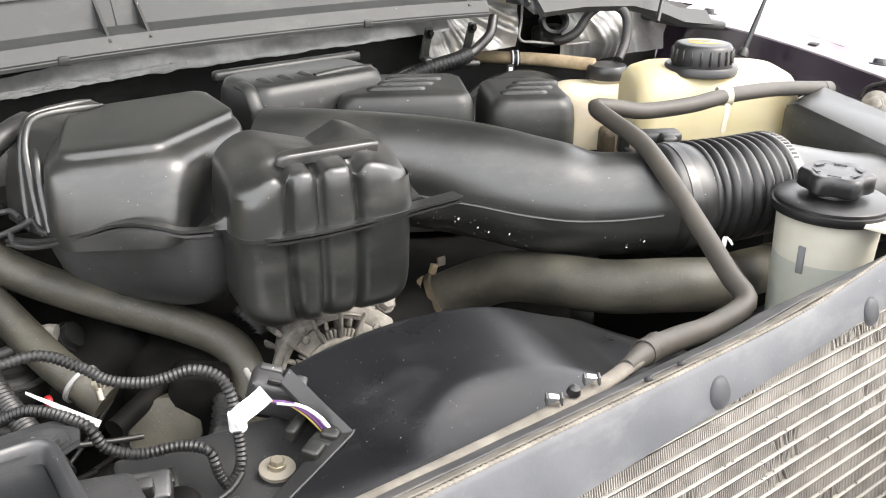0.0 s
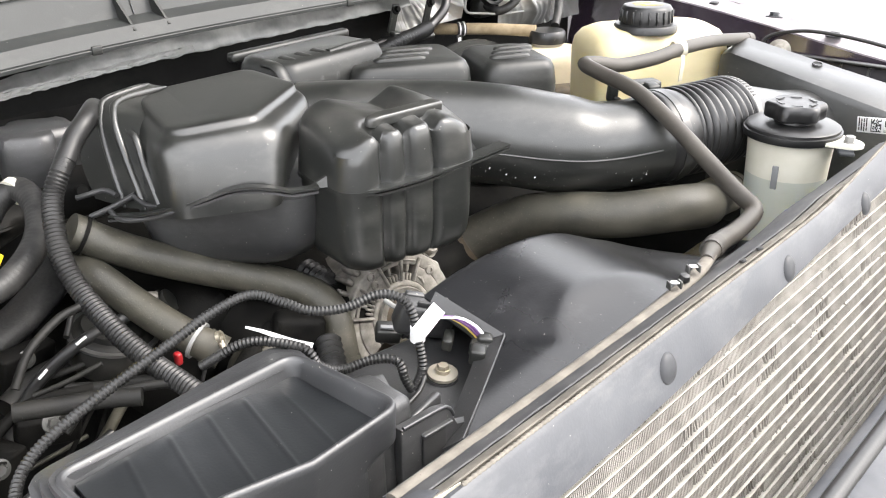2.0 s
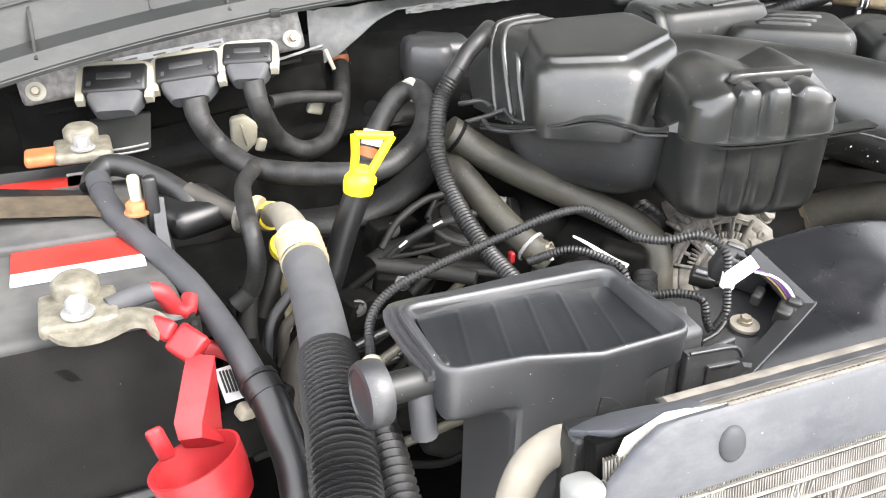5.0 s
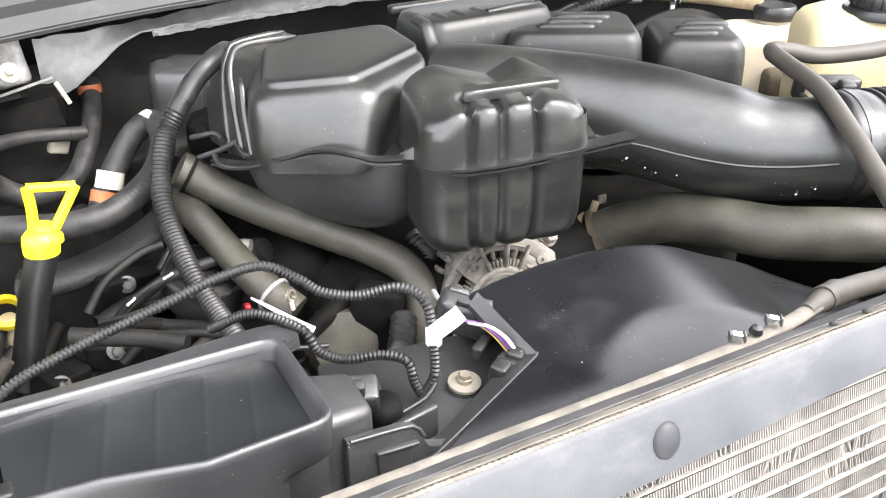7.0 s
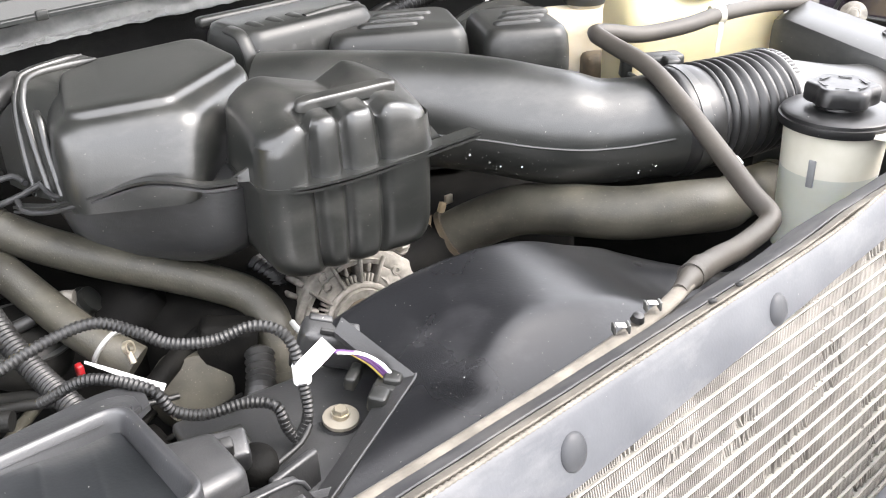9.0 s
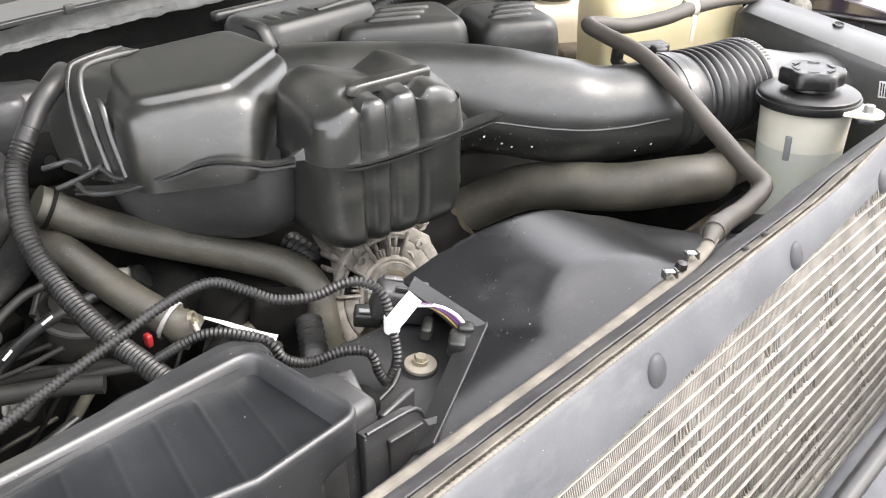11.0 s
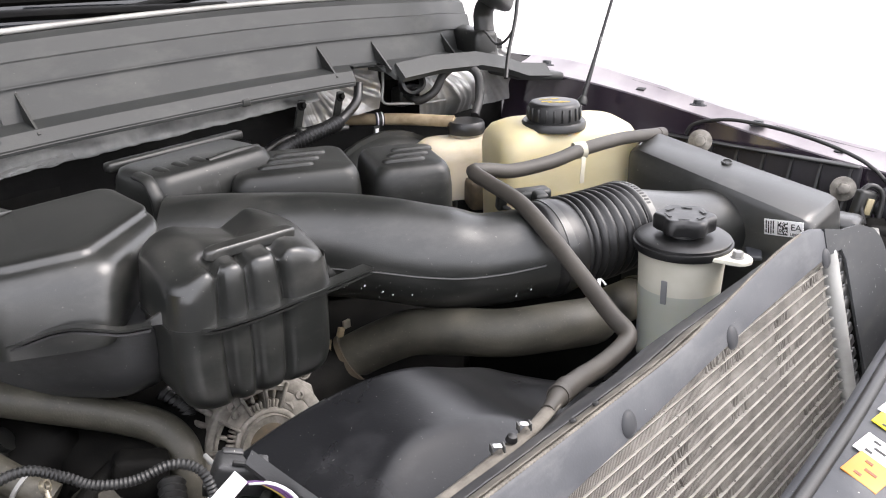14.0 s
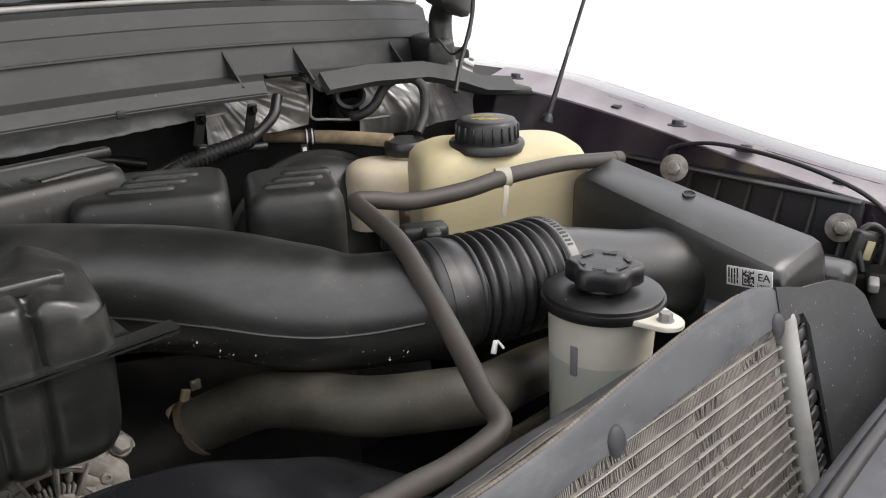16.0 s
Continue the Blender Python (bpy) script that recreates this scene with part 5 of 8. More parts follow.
    part("gusset", loft([[fr @ V(p) for p in ((0.068, y, 1.2800), (0.090, y, 1.2805), (0.074, y, 1.302), (0.068, y, 1.305))] for y in (-0.030, -0.027)]), PLASTIC_MID, t)
    part("side_web", loft([[V(p) + V((0, d, 0)) for p in ((0.240, 0.632, 1.2790), (0.264, 0.616, 1.2790), (0.264, 0.620, 1.294))] for d in (0, 0.003)]), PLASTIC_MID, t)
    a, b = V((0.2985, 0.6105, 1.3330)), V((0.386, 0.6035, 1.3360))
    rise = axes((a + b) / 2, (0, -0.12, 1), b - a)
    L = (b - a).length
    rings = [[rise @ (p * k + V((0, 0, z))) for p in rrect(L + 0.004, 0.0125, 0.0060, 5)] for z, k in ((-0.007, 1.0), (-0.001, 1.0), (0.0012, 0.97), (0.0022, 0.90), (0.0026, 0.75))]
    part("ridge", loft(rings), PLASTIC_MID, t, "raised moulded ridge", smooth=60)
    return t


resonator()


def manifold():
    """The runners behind the intake tube, three moulded blocks with ribbed tops."""
    specs = (("long", (0.475, 0.896), (0.180, 0.10), 1.331, 4), ("mid", (0.578, 0.845), (0.160, 0.13), 1.312, -30), ("end", (0.704, 0.772), (0.105, 0.13), 1.304, -30))
    t = thing("intake_manifold", (0.60, 0.84, 1.1), "black plastic intake manifold with ribbed runner tops", "manifold")
    for name, (cx, cy), (w, d), zt, rot in specs:
        fr = pose(cx, cy, 0, 0, 0, rot)
        rings = []
        for z, s, r in ((1.15, 1.0, 0.02), (zt - 0.03, 0.98, 0.02), (zt - 0.012, 0.95, 0.02), (zt - 0.003, 0.88, 0.018), (zt, 0.78, 0.015)):
            rings.append(rrect(w - (1 - s) * 0.12, d - (1 - s) * 0.12, r, 6, fr @ pose(0, 0, z)))
        blk = part("runner_block", loft(rings), PLASTIC, t, smooth=50)
        for k in range(0 if name == "long" else 3):
            rib = [[(fr @ pose(-w * 0.06 + 0.012 * k, -d * 0.20 + k * 0.024, zt - 0.002 + z)) @ (p * s) for p in rrect(min(0.07, w * 0.55), 0.015, 0.0074, 5)] for z, s in ((0, 1.0), (0.004, 0.96), (0.006, 0.8))]
            part("top_rib", loft(rib), PLASTIC, blk, smooth=60)
    for k in range(4):
        x = 0.392 + 0.026 * k
        y = 0.8400 + 0.07 * (x - 0.318)
        pts = [V((x, y - 0.001, 1.20)), V((x, y, 1.296)), V((x, y + 0.005, 1.315)), V((x, y + 0.016, 1.3265)), V((x, y + 0.038, 1.3285))]
        part("rib", tube(pts, 0.0085, 14, 0.005, squash=0.55), PLASTIC, t, "rounded flute over the runner")
    part("top_bead", tube([(0.475, 0.868, 1.3285), (0.52, 0.874, 1.330), (0.556, 0.880, 1.327)], 0.005, 12), PLASTIC, t)
    part("rear_rail", box((0.49, 0.957, 1.325), (0.20, 0.015, 0.012), 0.004, (0, 0, 3)), PLASTIC, t)
    return t


manifold()


# ---- tanks ----
def coolant_tank():
    t = thing("coolant_tank", (0.97, 0.70, 1.15), "yellowed translucent coolant tank with a black screw cap", "coolant tank")
    fr = pose(0.968, 0.708, 0, 0, 0, -33)
    rings = []
    for z, w, d, r in ((1.12, 0.205, 0.12, 0.02), (1.24, 0.21, 0.125, 0.022), (1.275, 0.212, 0.126, 0.024), (1.292, 0.208, 0.122, 0.028), (1.303, 0.196, 0.110, 0.032), (1.310, 0.172, 0.088, 0.034), (1.313, 0.12, 0.05, 0.02)):
        rings.append(rrect(w, d, r, 7, fr @ pose(0, 0, z)))
    part("tank", loft(rings), MILKY, t, smooth=60)
    part("lower_lobe", box((0, 0, 0), (0.05, 0.10, 0.12), 0.015, m=fr @ pose(0.115, 0.0, 1.19)), MILKY, t)
    c = V((0.942, 0.701, 1.312))
    part("neck", lathe([(0.046, -0.006), (0.046, 0.002), (0.044, 0.005), (0.030, 0.006)], axes(c, (0, 0, 1)), 32), BELLOWS, t, "flat black collar")
    cap = part("screw_cap", lathe([(0.0365, 0.004), (0.0372, 0.010), (0.0365, 0.026), (0.034, 0.030), (0.030, 0.031), (0.0005, 0.031)], axes(c, (0, 0, 1)), 36), BELLOWS, t, "ribbed black screw cap with yellow warning print")
    for k in range(20):
        a = 2 * math.pi * k / 20
        part("grip_rib", box((0, 0, 0), (0.004, 0.003, 0.018), 0.001, m=axes(c + V((0.0372 * math.cos(a), 0.0372 * math.sin(a), 0.016)), (0, 0, 1)) @ pose(0, 0, 0, 0, 0, math.degrees(a)), seg=1), BELLOWS, cap)
    for x, y, w, d in ((-0.010, 0.006, 0.020, 0.006), (0.012, 0.008, 0.014, 0.005), (-0.004, -0.006, 0.030, 0.005), (0.002, -0.015, 0.022, 0.004), (0.0, 0.017, 0.018, 0.004)):
        part("print_bar", box((0, 0, 0), (w * 0.8, d * 0.5, 0.0006), 0, m=Matrix.Translation(c) @ pose(x, y, 0.0313, 0, 0, -35)), YELLOW_INK, cap)
    return t


coolant_tank()


def brake_reservoir():
    c = V((1.015, 0.928, 1.245))
    t = thing("brake_reservoir", (c.x - 0.02, c.y, 1.14), "stained cream brake fluid reservoir with a black cap", "reservoir")
    fr = pose(c.x - 0.02, c.y - 0.005, 0, 0, 0, -35)
    rings = []
    for z, w, d, r in ((1.15, 0.15, 0.09, 0.03), (1.215, 0.155, 0.095, 0.04), (1.232, 0.150, 0.09, 0.04), (1.240, 0.13, 0.075, 0.035), (1.243, 0.09, 0.05, 0.02)):
        rings.append(rrect(w, d, r, 7, fr @ pose(0, 0, z)))
    part("bowl", loft(rings), MILKY_OLD, t, smooth=60)
    cc = V((c.x, c.y, 1.242))
    part("neck", lathe([(0.026, -0.004), (0.027, 0.008), (0.024, 0.010)], axes(cc, (0, 0, 1)), 24), MILKY_OLD, t)
    cap = part("cap", lathe([(0.0005, 0.006), (0.031, 0.006), (0.0315, 0.012), (0.031, 0.022), (0.028, 0.026), (0.0005, 0.027)], axes(cc, (0, 0, 1)), 28), BELLOWS, t, "round black cap")
    part("booster", lathe([(0.0005, -0.064), (0.05, -0.064), (0.062, -0.058), (0.098, -0.048), (0.122, -0.030), (0.132, -0.012), (0.134, -0.004), (0.142, -0.003), (0.142, 0.004), (0.134, 0.006), (0.12, 0.05), (0.0005, 0.05)], axes((c.x - 0.105, c.y + 0.085, 1.115), (0.25, 1, 0)), 48), PLASTIC, t, "large dark brake booster drum")
    part("saddle", box((c.x - 0.03, c.y - 0.07, 1.165), (0.07, 0.05, 0.05), 0.01, (0, 0, -35)), RUST, t)
    return t


brake_reservoir()


def steering_reservoir():
    cap = V((0.762, 0.400, 1.288))
    x, y = cap.x, cap.y
    t = thing("steering_reservoir", (x, y, 1.09), "cloudy white steering fluid reservoir with a lobed black cap", "reservoir")
    M = pose(x, y, cap.z - 0.028)
    part("bottle", lathe([(0.0456, -0.052), (0.0465, -0.03), (0.0475, -0.010), (0.049, -0.004)], M, 36), CREAM_WHITE, t, "clear pale upper half", smooth=60)
    part("filled_half", lathe([(0.030, -0.19), (0.040, -0.18), (0.043, -0.12), (0.0455, -0.055), (0.0456, -0.052)], M, 36), FLUID_WHITE, t, "lower half greenish with fluid", smooth=60)
    part("level_strip", box((x - 0.0452, y - 0.005, 1.2125), (0.003, 0.0070, 0.028), 0.001, (0, -3, 7)), GREY_PLASTIC, t, "raised level strip")
    part("lid", lathe([(0.049, -0.008), (0.0535, -0.008), (0.0545, -0.004), (0.0540, 0.000), (0.0520, 0.0005), (0.0518, 0.0035), (0.049, 0.0055), (0.030, 0.0075), (0.0005, 0.0080)], M, 44), BELLOWS, t, "flat black lid with a raised rim")
    part("cap_stem", lathe([(0.022, 0.004), (0.022, 0.016), (0.020, 0.018), (0.0005, 0.018)], M, 28), BELLOWS, t)
    rings = []
    for z, s in ((0.012, 0.93), (0.014, 1.0), (0.026, 1.0), (0.029, 0.95), (0.0300, 0.88), (0.0290, 0.70), (0.0295, 0.4), (0.0297, 0.1)):
        rings.append([M @ V((s * (0.0310 + 0.0028 * math.cos(6 * a)) * math.cos(a), s * (0.0310 + 0.0028 * math.cos(6 * a)) * math.sin(a), z)) for a in [2 * math.pi * k / 72 for k in range(72)]])
    k0 = part("screw_cap", loft(rings), BELLOWS, t, "six-lobed black screw cap")
    for k in range(6):
        a = math.pi / 3 * k + 0.4
        part("print_bar", box((0, 0, 0), (0.012, 0.004, 0.0006), 0, m=M @ pose(0.020 * math.cos(a), 0.020 * math.sin(a), 0.0303, 0, 0, math.degrees(a) + 90)), CONDUIT, k0)
    b = V((0.756, 0.334, 1.257))
    bz = b.z - 0.004
    ax = V((b.x - x, b.y - y, 0)).normalized()
    sd = V((-ax.y, ax.x, 0))
    o = V((x, y, bz))
    loop = [o + ax * 0.030 + sd * 0.036, o + ax * 0.046 + sd * 0.022] + [V((b.x, b.y, bz)) + (ax * math.cos(q) + sd * math.sin(q)) * 0.0155 for q in [radians(70 - 20 * k) for k in range(8)]] + [o + ax * 0.046 - sd * 0.022, o + ax * 0.030 - sd * 0.036]
    tab = part("mount_tab", loft([loop, [p + V((0, 0, 0.0032)) for p in loop], [o + (p - o) * 0.985 + V((0, 0, 0.0042)) for p in loop]]), CREAM_WHITE, t, "pale mounting tab")
    part("tab_bolt", hexbolt(b - V((0, 0, 0.002)), (0, 0, 1), 0.0058, 0.008, 1.6), SILVER, tab)
    return t


steering_reservoir()

# ---- hoses ----
def long_hose(name, pts, r, material, label, category="hose", n=16, ripple=None, cuff=0.022, squash=1.0):
    """A hose with a thicker cuff at each end."""
    t = thing(name, pts[0], label, category)
    path = spline(pts, 0.006)[0]
    k = max(2, int(cuff / 0.006))
    part("hose_body", tube(pts, r, n, 0.006, ripple, squash), material, t)
    for a in (path[:k + 1], path[-k - 1:]):
        part("end_cuff", tube(a, r * 1.06, n), material, t)
    return t


long_hose("vent_hose", [(1.072, 0.597, 1.286), (1.032, 0.597, 1.292), (0.959, 0.602, 1.300), (0.861, 0.600, 1.306), (0.800, 0.602, 1.304), (0.737, 0.615, 1.304), (0.700, 0.628, 1.311), (0.679, 0.631, 1.313), (0.672, 0.601, 1.307), (0.656, 0.544, 1.299), (0.634, 0.488, 1.280), (0.615, 0.436, 1.256), (0.593, 0.385, 1.235), (0.585, 0.362, 1.226), (0.568, 0.357, 1.221), (0.520, 0.350, 1.224), (0.478, 0.342, 1.234), (0.436, 0.332, 1.244), (0.418, 0.327, 1.2480)], 0.0090, HOSE_GREY, "long grey brown vent hose lying over the intake", n=16)
dt = thing("drain_tube", (0.2, 0.3045, 1.25), "dust-covered tube lying along the radiator rail", "tube")
run = [(0.430, 0.330, 1.2460), (0.395, 0.318, 1.2515), (0.349, 0.3085, 1.2540), (0.28, 0.3048, 1.2540), (0.20, 0.3042, 1.2535), (0.11, 0.3042, 1.2535), (0.020, 0.3042, 1.2535)]
part("tube", tube(run, 0.0054, 14, squash=0.7), DUSTY_TAN, dt)
part("end_sleeve", tube([(0.440, 0.333, 1.2440), (0.415, 0.3255, 1.2485), (0.390, 0.3170, 1.2518)], 0.0062, 14, radius=lambda f: 0.0100 - 0.0044 * smoothstep(0.0, 1.0, f)), HOSE_GREY, dt, "grey brown end sleeve")
part("dust_lip", strip([V(p) + V((0, 0.0055, -0.0022)) for p in spline(run[2:], 0.01)[0]], 0.005, 0.0016, (0, 0.5, 0.85)), RAIL_GREY, dt, "dusty lip below the tube")
solid("tape_band", clamp_band((0.858, 0.601, 1.306), V((0.80, -0.55, 0.08)), 0.0098, 0.016, 0.0012), CREAM, "pale tape band wrapped on the vent hose", "tape")
solid("tape_tail", strip([(0.852, 0.591, 1.300), (0.850, 0.589, 1.290), (0.847, 0.589, 1.276), (0.849, 0.590, 1.266)], 0.006, 0.0006, (-0.4, -0.9, 0.1)), CREAM, "loose torn end of the pale tape", "tape")
hb = thing("hose_clip", (0.698, 0.562, 1.289), "black plastic hose clip on the intake collar", "clip")
part("saddle", box((0.708, 0.568, 1.290), (0.045, 0.022, 0.016), 0.004, (0, 0, -30)), PLASTIC, hb)
part("latch", box((0.704, 0.553, 1.285), (0.016, 0.016, 0.026), 0.003, (10, 0, -30)), PLASTIC, hb)
part("latch", box((0.683, 0.592, 1.286), (0.012, 0.012, 0.026), 0.003, (10, 0, -30)), PLASTIC, hb)
part("strap", tube([(0.683, 0.588, 1.278), (0.684, 0.569, 1.273), (0.699, 0.555, 1.278)], 0.003, 8), PLASTIC, hb)

rad_hose = [(0.476, 0.700, 1.092), (0.502, 0.681, 1.115), (0.526, 0.651, 1.138), (0.548, 0.611, 1.160), (0.565, 0.560, 1.171), (0.589, 0.511, 1.176), (0.628, 0.471, 1.182), (0.668, 0.455, 1.178), (0.715, 0.474, 1.160), (0.78, 0.49, 1.145), (0.85, 0.50, 1.13)]
long_hose("radiator_hose", rad_hose, 0.0262, RUBBER, "thick dusty black radiator hose", n=24)
hc = thing("spring_clamp", rad_hose[1], "tan rusted spring clamp on the radiator hose", "hose clamp")
ax = V(rad_hose[2]) - V(rad_hose[0])
part("band", clamp_band(V(rad_hose[1]) + ax * 0.14, ax, 0.0280, 0.006, 0.0024), RUST, hc)
part("band", clamp_band(V(rad_hose[1]) + ax * 0.02, ax, 0.0280, 0.005, 0.0024), TAN_HOSE, hc)
part("ear", box((0.522, 0.693, 1.154), (0.010, 0.004, 0.010), 0.001), ZINC, hc)
part("ear_link", box((0.507, 0.687, 1.151), (0.008, 0.005, 0.012), 0.001, (0, 20, 0)), TAN_HOSE, hc)

h1 = [(0.093, 0.800, 1.239), (0.102, 0.796, 1.233), (0.131, 0.771, 1.214), (0.170, 0.745, 1.194), (0.211, 0.719, 1.176), (0.243, 0.695, 1.162), (0.263, 0.668, 1.152), (0.268, 0.645, 1.138), (0.264, 0.630, 1.112), (0.258, 0.618, 1.080)]
long_hose("heater_hose", h1, 0.0165, RUBBER, "dusty black heater hose bending down to the engine", n=20)
h2 = [(0.116, 0.882, 1.190), (0.101, 0.817, 1.200), (0.097, 0.778, 1.200), (0.102, 0.763, 1.193), (0.112, 0.740, 1.178), (0.124, 0.708, 1.162), (0.138, 0.682, 1.148), (0.152, 0.664, 1.135)]
long_hose("heater_hose", h2, 0.0152, RUBBER, "short dusty black heater hose behind the filter housing", n=20)
for pts, i, lab in ((h1, 1, "dull steel clamp ring on a heater hose"), (h2, 6, "dull steel clamp ring with a screw on a heater hose"), (h1, -1, "rusty clamp ring at the hose's lower end")):
    p = V(pts[i])
    d = V(pts[i]) - V(pts[i - 1])
    solid("clamp_ring", clamp_band(p, d, 0.0168 if pts is h2 else 0.0184, 0.0035, 0.0012), DARK if i == 1 else (SILVER if i > 0 else RUST), lab, "hose clamp")
cs = thing("clamp_screw", (0.146, 0.651, 1.162), "small zinc clamp screw on a heater hose", "screw")
part("loop", ring_lathe([(0.004, -0.002), (0.006, -0.002), (0.006, 0.002), (0.004, 0.002)], axes((0.146, 0.656, 1.158), (0.5, -0.6, 0.3)), 14), ZINC, cs)
part("screw", tube([(0.145, 0.654, 1.155), (0.145, 0.649, 1.147)], 0.003, 8), ZINC, cs)

# ---- alternator ----
def alternator():
    c = V((0.334, 0.606, 1.120))
    n = V((-0.12, -0.95, 0.22)).normalized()
    t = thing("alternator", c, "dirty cast aluminium alternator with slotted vents", "alternator")
    m = axes(c, n)
    R = 0.068
    part("housing", lathe([(0.001, -0.09), (R * 0.9, -0.09), (R * 1.02, -0.08), (R * 1.02, -0.03), (R * 0.98, -0.022), (0.001, -0.022)], m, 36), CAST, t)
    part("stator", lathe([(0.001, -0.021), (R * 0.9, -0.021), (R * 0.9, -0.013), (0.001, -0.013)], m, 32), RUST, t, "dull brown winding behind the vents")
    def sector(bm, r0, r1, a0, a1, z0, z1):
        k = max(2, int(abs(a1 - a0) / 6))
        rings = []
        for i in range(k + 1):
            q = radians(a0 + (a1 - a0) * i / k)
            rings.append([m @ V((r * math.cos(q), r * math.sin(q), z)) for r, z in ((r0, z0), (r1, z0), (r1, z1 - 0.0012), (r1 - 0.0012, z1), (r0 + 0.0012, z1), (r0, z1 - 0.0012))])
        return loft(rings, bm=bm)
    cover = bmesh.new()
    sector(cover, 0.0535, 0.0665, -30, 210, -0.022, 0.0)
    sector(cover, 0.0315, 0.0375, -30, 210, -0.014, 0.0015)
    for a0, a1 in ((-30, 58), (78, 83), (107, 134), (163, 210)):
        sector(cover, 0.0375, 0.0535, a0, a1, -0.014, 0.0008)
    part("front_cover", cover, CAST, t, "cast cover with vent windows")
    for a in (63, 68.5, 74, 87, 92.5, 98, 103, 139, 145, 151, 157):
        q = radians(a)
        part("vent_tooth", box((0, 0, 0), (0.009, 0.0026, 0.010), 0.0008, m=m @ pose(0.0405 * math.cos(q), 0.0405 * math.sin(q), -0.005, 0, 0, a), seg=1), CAST, t)
    for a in (69, 96, 148):
        q = radians(a)
        part("vent_lobe", box((0, 0, 0), (0.010, 0.0040, 0.012), 0.0015, m=m @ pose(0.0505 * math.cos(q), 0.0505 * math.sin(q), -0.006, 0, 0, a), seg=1), CAST, t)
    for a0, a1 in ((62, 78), (84, 104), (137, 160)):
        part("raised_arc", sector(bmesh.new(), 0.0575, 0.0595, a0, a1, -0.004, 0.0022), CAST, t)
    for a in (58, 80.5, 107, 134, 163):
        q = radians(a)
        part("raised_rib", box((0, 0, 0), (0.026, 0.0032, 0.006), 0.0012, m=m @ pose(0.050 * math.cos(q), 0.050 * math.sin(q), 0.001, 0, 0, a), seg=1), CAST, t)
    for a, r in ((121, 0.050), (40, 0.056), (118, 0.060)):
        q = radians(a)
        part("boss", lathe([(0.0005, 0), (0.0050, 0), (0.0045, 0.0025), (0.0026, 0.003), (0.0022, 0.001), (0.0005, 0.001)], m @ pose(r * math.cos(q), r * math.sin(q), 0.0), 14), CAST, t)
    part("hub_rim", lathe([(0.0290, -0.010), (0.0315, -0.010), (0.0315, 0.003), (0.0305, 0.005), (0.0290, 0.0035)], m, 40), CAST, t)
    part("hub", lathe([(0.001, -0.008), (0.0289, -0.008), (0.0289, 0.0), (0.022, 0.004), (0.012, 0.005), (0.001, 0.005)], m, 36), RUST, t, "dull brown hub")
    part("pulley_lip", lathe([(0.019, 0.010), (0.0235, 0.008), (0.0245, 0.011), (0.020, 0.014)], m @ pose(0.004, -0.012, 0), 36), BRASS, t, "pale worn pulley lip")
    for k in range(7):
        q = 112 + 10 * k
        w = radians(q)
        part("edge_fin", box((0, 0, 0), (0.012, 0.0055, 0.024), 0.0015, m=m @ pose(R * 1.02 * math.cos(w), R * 1.02 * math.sin(w), -0.020, 0, 0, q), seg=1), CAST, t)
    ear = [(0.340, 0.660, 1.168), (0.376, 0.648, 1.174), (0.386, 0.629, 1.164), (0.398, 0.614, 1.156), (0.394, 0.605, 1.145), (0.362, 0.610, 1.138), (0.346, 0.640, 1.150)]
    part("mount_ear", facet([V(p) for p in ear], [V(p) + V((0.003, 0.018, -0.004)) for p in ear], 0.002, 2), CAST, t, "cast mounting ear")
    e = V((0.401, 0.646, 1.157))
    lug = part("mount_lug", tube([e + V((0.0, -0.012, 0.003)), e + V((0.002, 0.03, -0.004))], 0.0125, 16), CAST, t)
    part("lug_bolt", hexbolt(e + V((0.0, -0.012, 0.005)), (0, -0.7, 0.7), 0.008, 0.010, 1.2), CAST, lug)
    part("arm", tube([e + V((-0.005, 0, -0.012)), V((0.376, 0.625, 1.150)), V((0.360, 0.614, 1.146))], 0.010, 10), CAST, t)
    away = Matrix.Translation((-0.15, 0.03, 1.57)) @ Matrix.Scale(1.055, 4) @ Matrix.Translation((0.15, -0.03, -1.57))
    for o in t.children_recursive:
        o.data.transform(away)
    part("water_neck", tube([V(rad_hose[0]) + V((-0.05, 0.03, -0.015)), rad_hose[0], V(rad_hose[1]) + V((0.002, -0.001, 0))], 0.0215, 18), CAST, t)
    return t


alternator()
pipe("belt_duct", [(0.311, 0.741, 1.136), (0.313, 0.709, 1.131), (0.305, 0.684, 1.127)], 0.014, CONDUIT, "black ribbed duct behind the alternator", "duct", 14, (0.003, 0.008))
pipe("belt_duct", [(0.240, 0.620, 1.128), (0.224, 0.594, 1.114), (0.207, 0.575, 1.110), (0.179, 0.564, 1.106)], 0.0115, CONDUIT, "black ribbed duct below the heater hose", "duct", 14, (0.003, 0.007))
pipe("bracket_rod", [(0.148, 0.638, 1.123), (0.182, 0.659, 1.127), (0.213, 0.670, 1.134)], 0.009, DARK, "dirty bracket arm on the engine", "bracket")
solid("accessory_bracket", box((0.223, 0.649, 1.112), (0.05, 0.03, 0.08), 0.008, (0, 10, -30)), DARK, "dirty cast accessory bracket on the engine's front", "bracket")
solid("tensioner", lathe([(0.001, -0.02), (0.035, -0.02), (0.038, 0), (0.03, 0.02), (0.001, 0.022)], axes((0.193, 0.657, 1.094), (-0.2, -0.9, 0.4)), 24), RUBBER, "dark belt tensioner deep behind the housing", "tensioner")

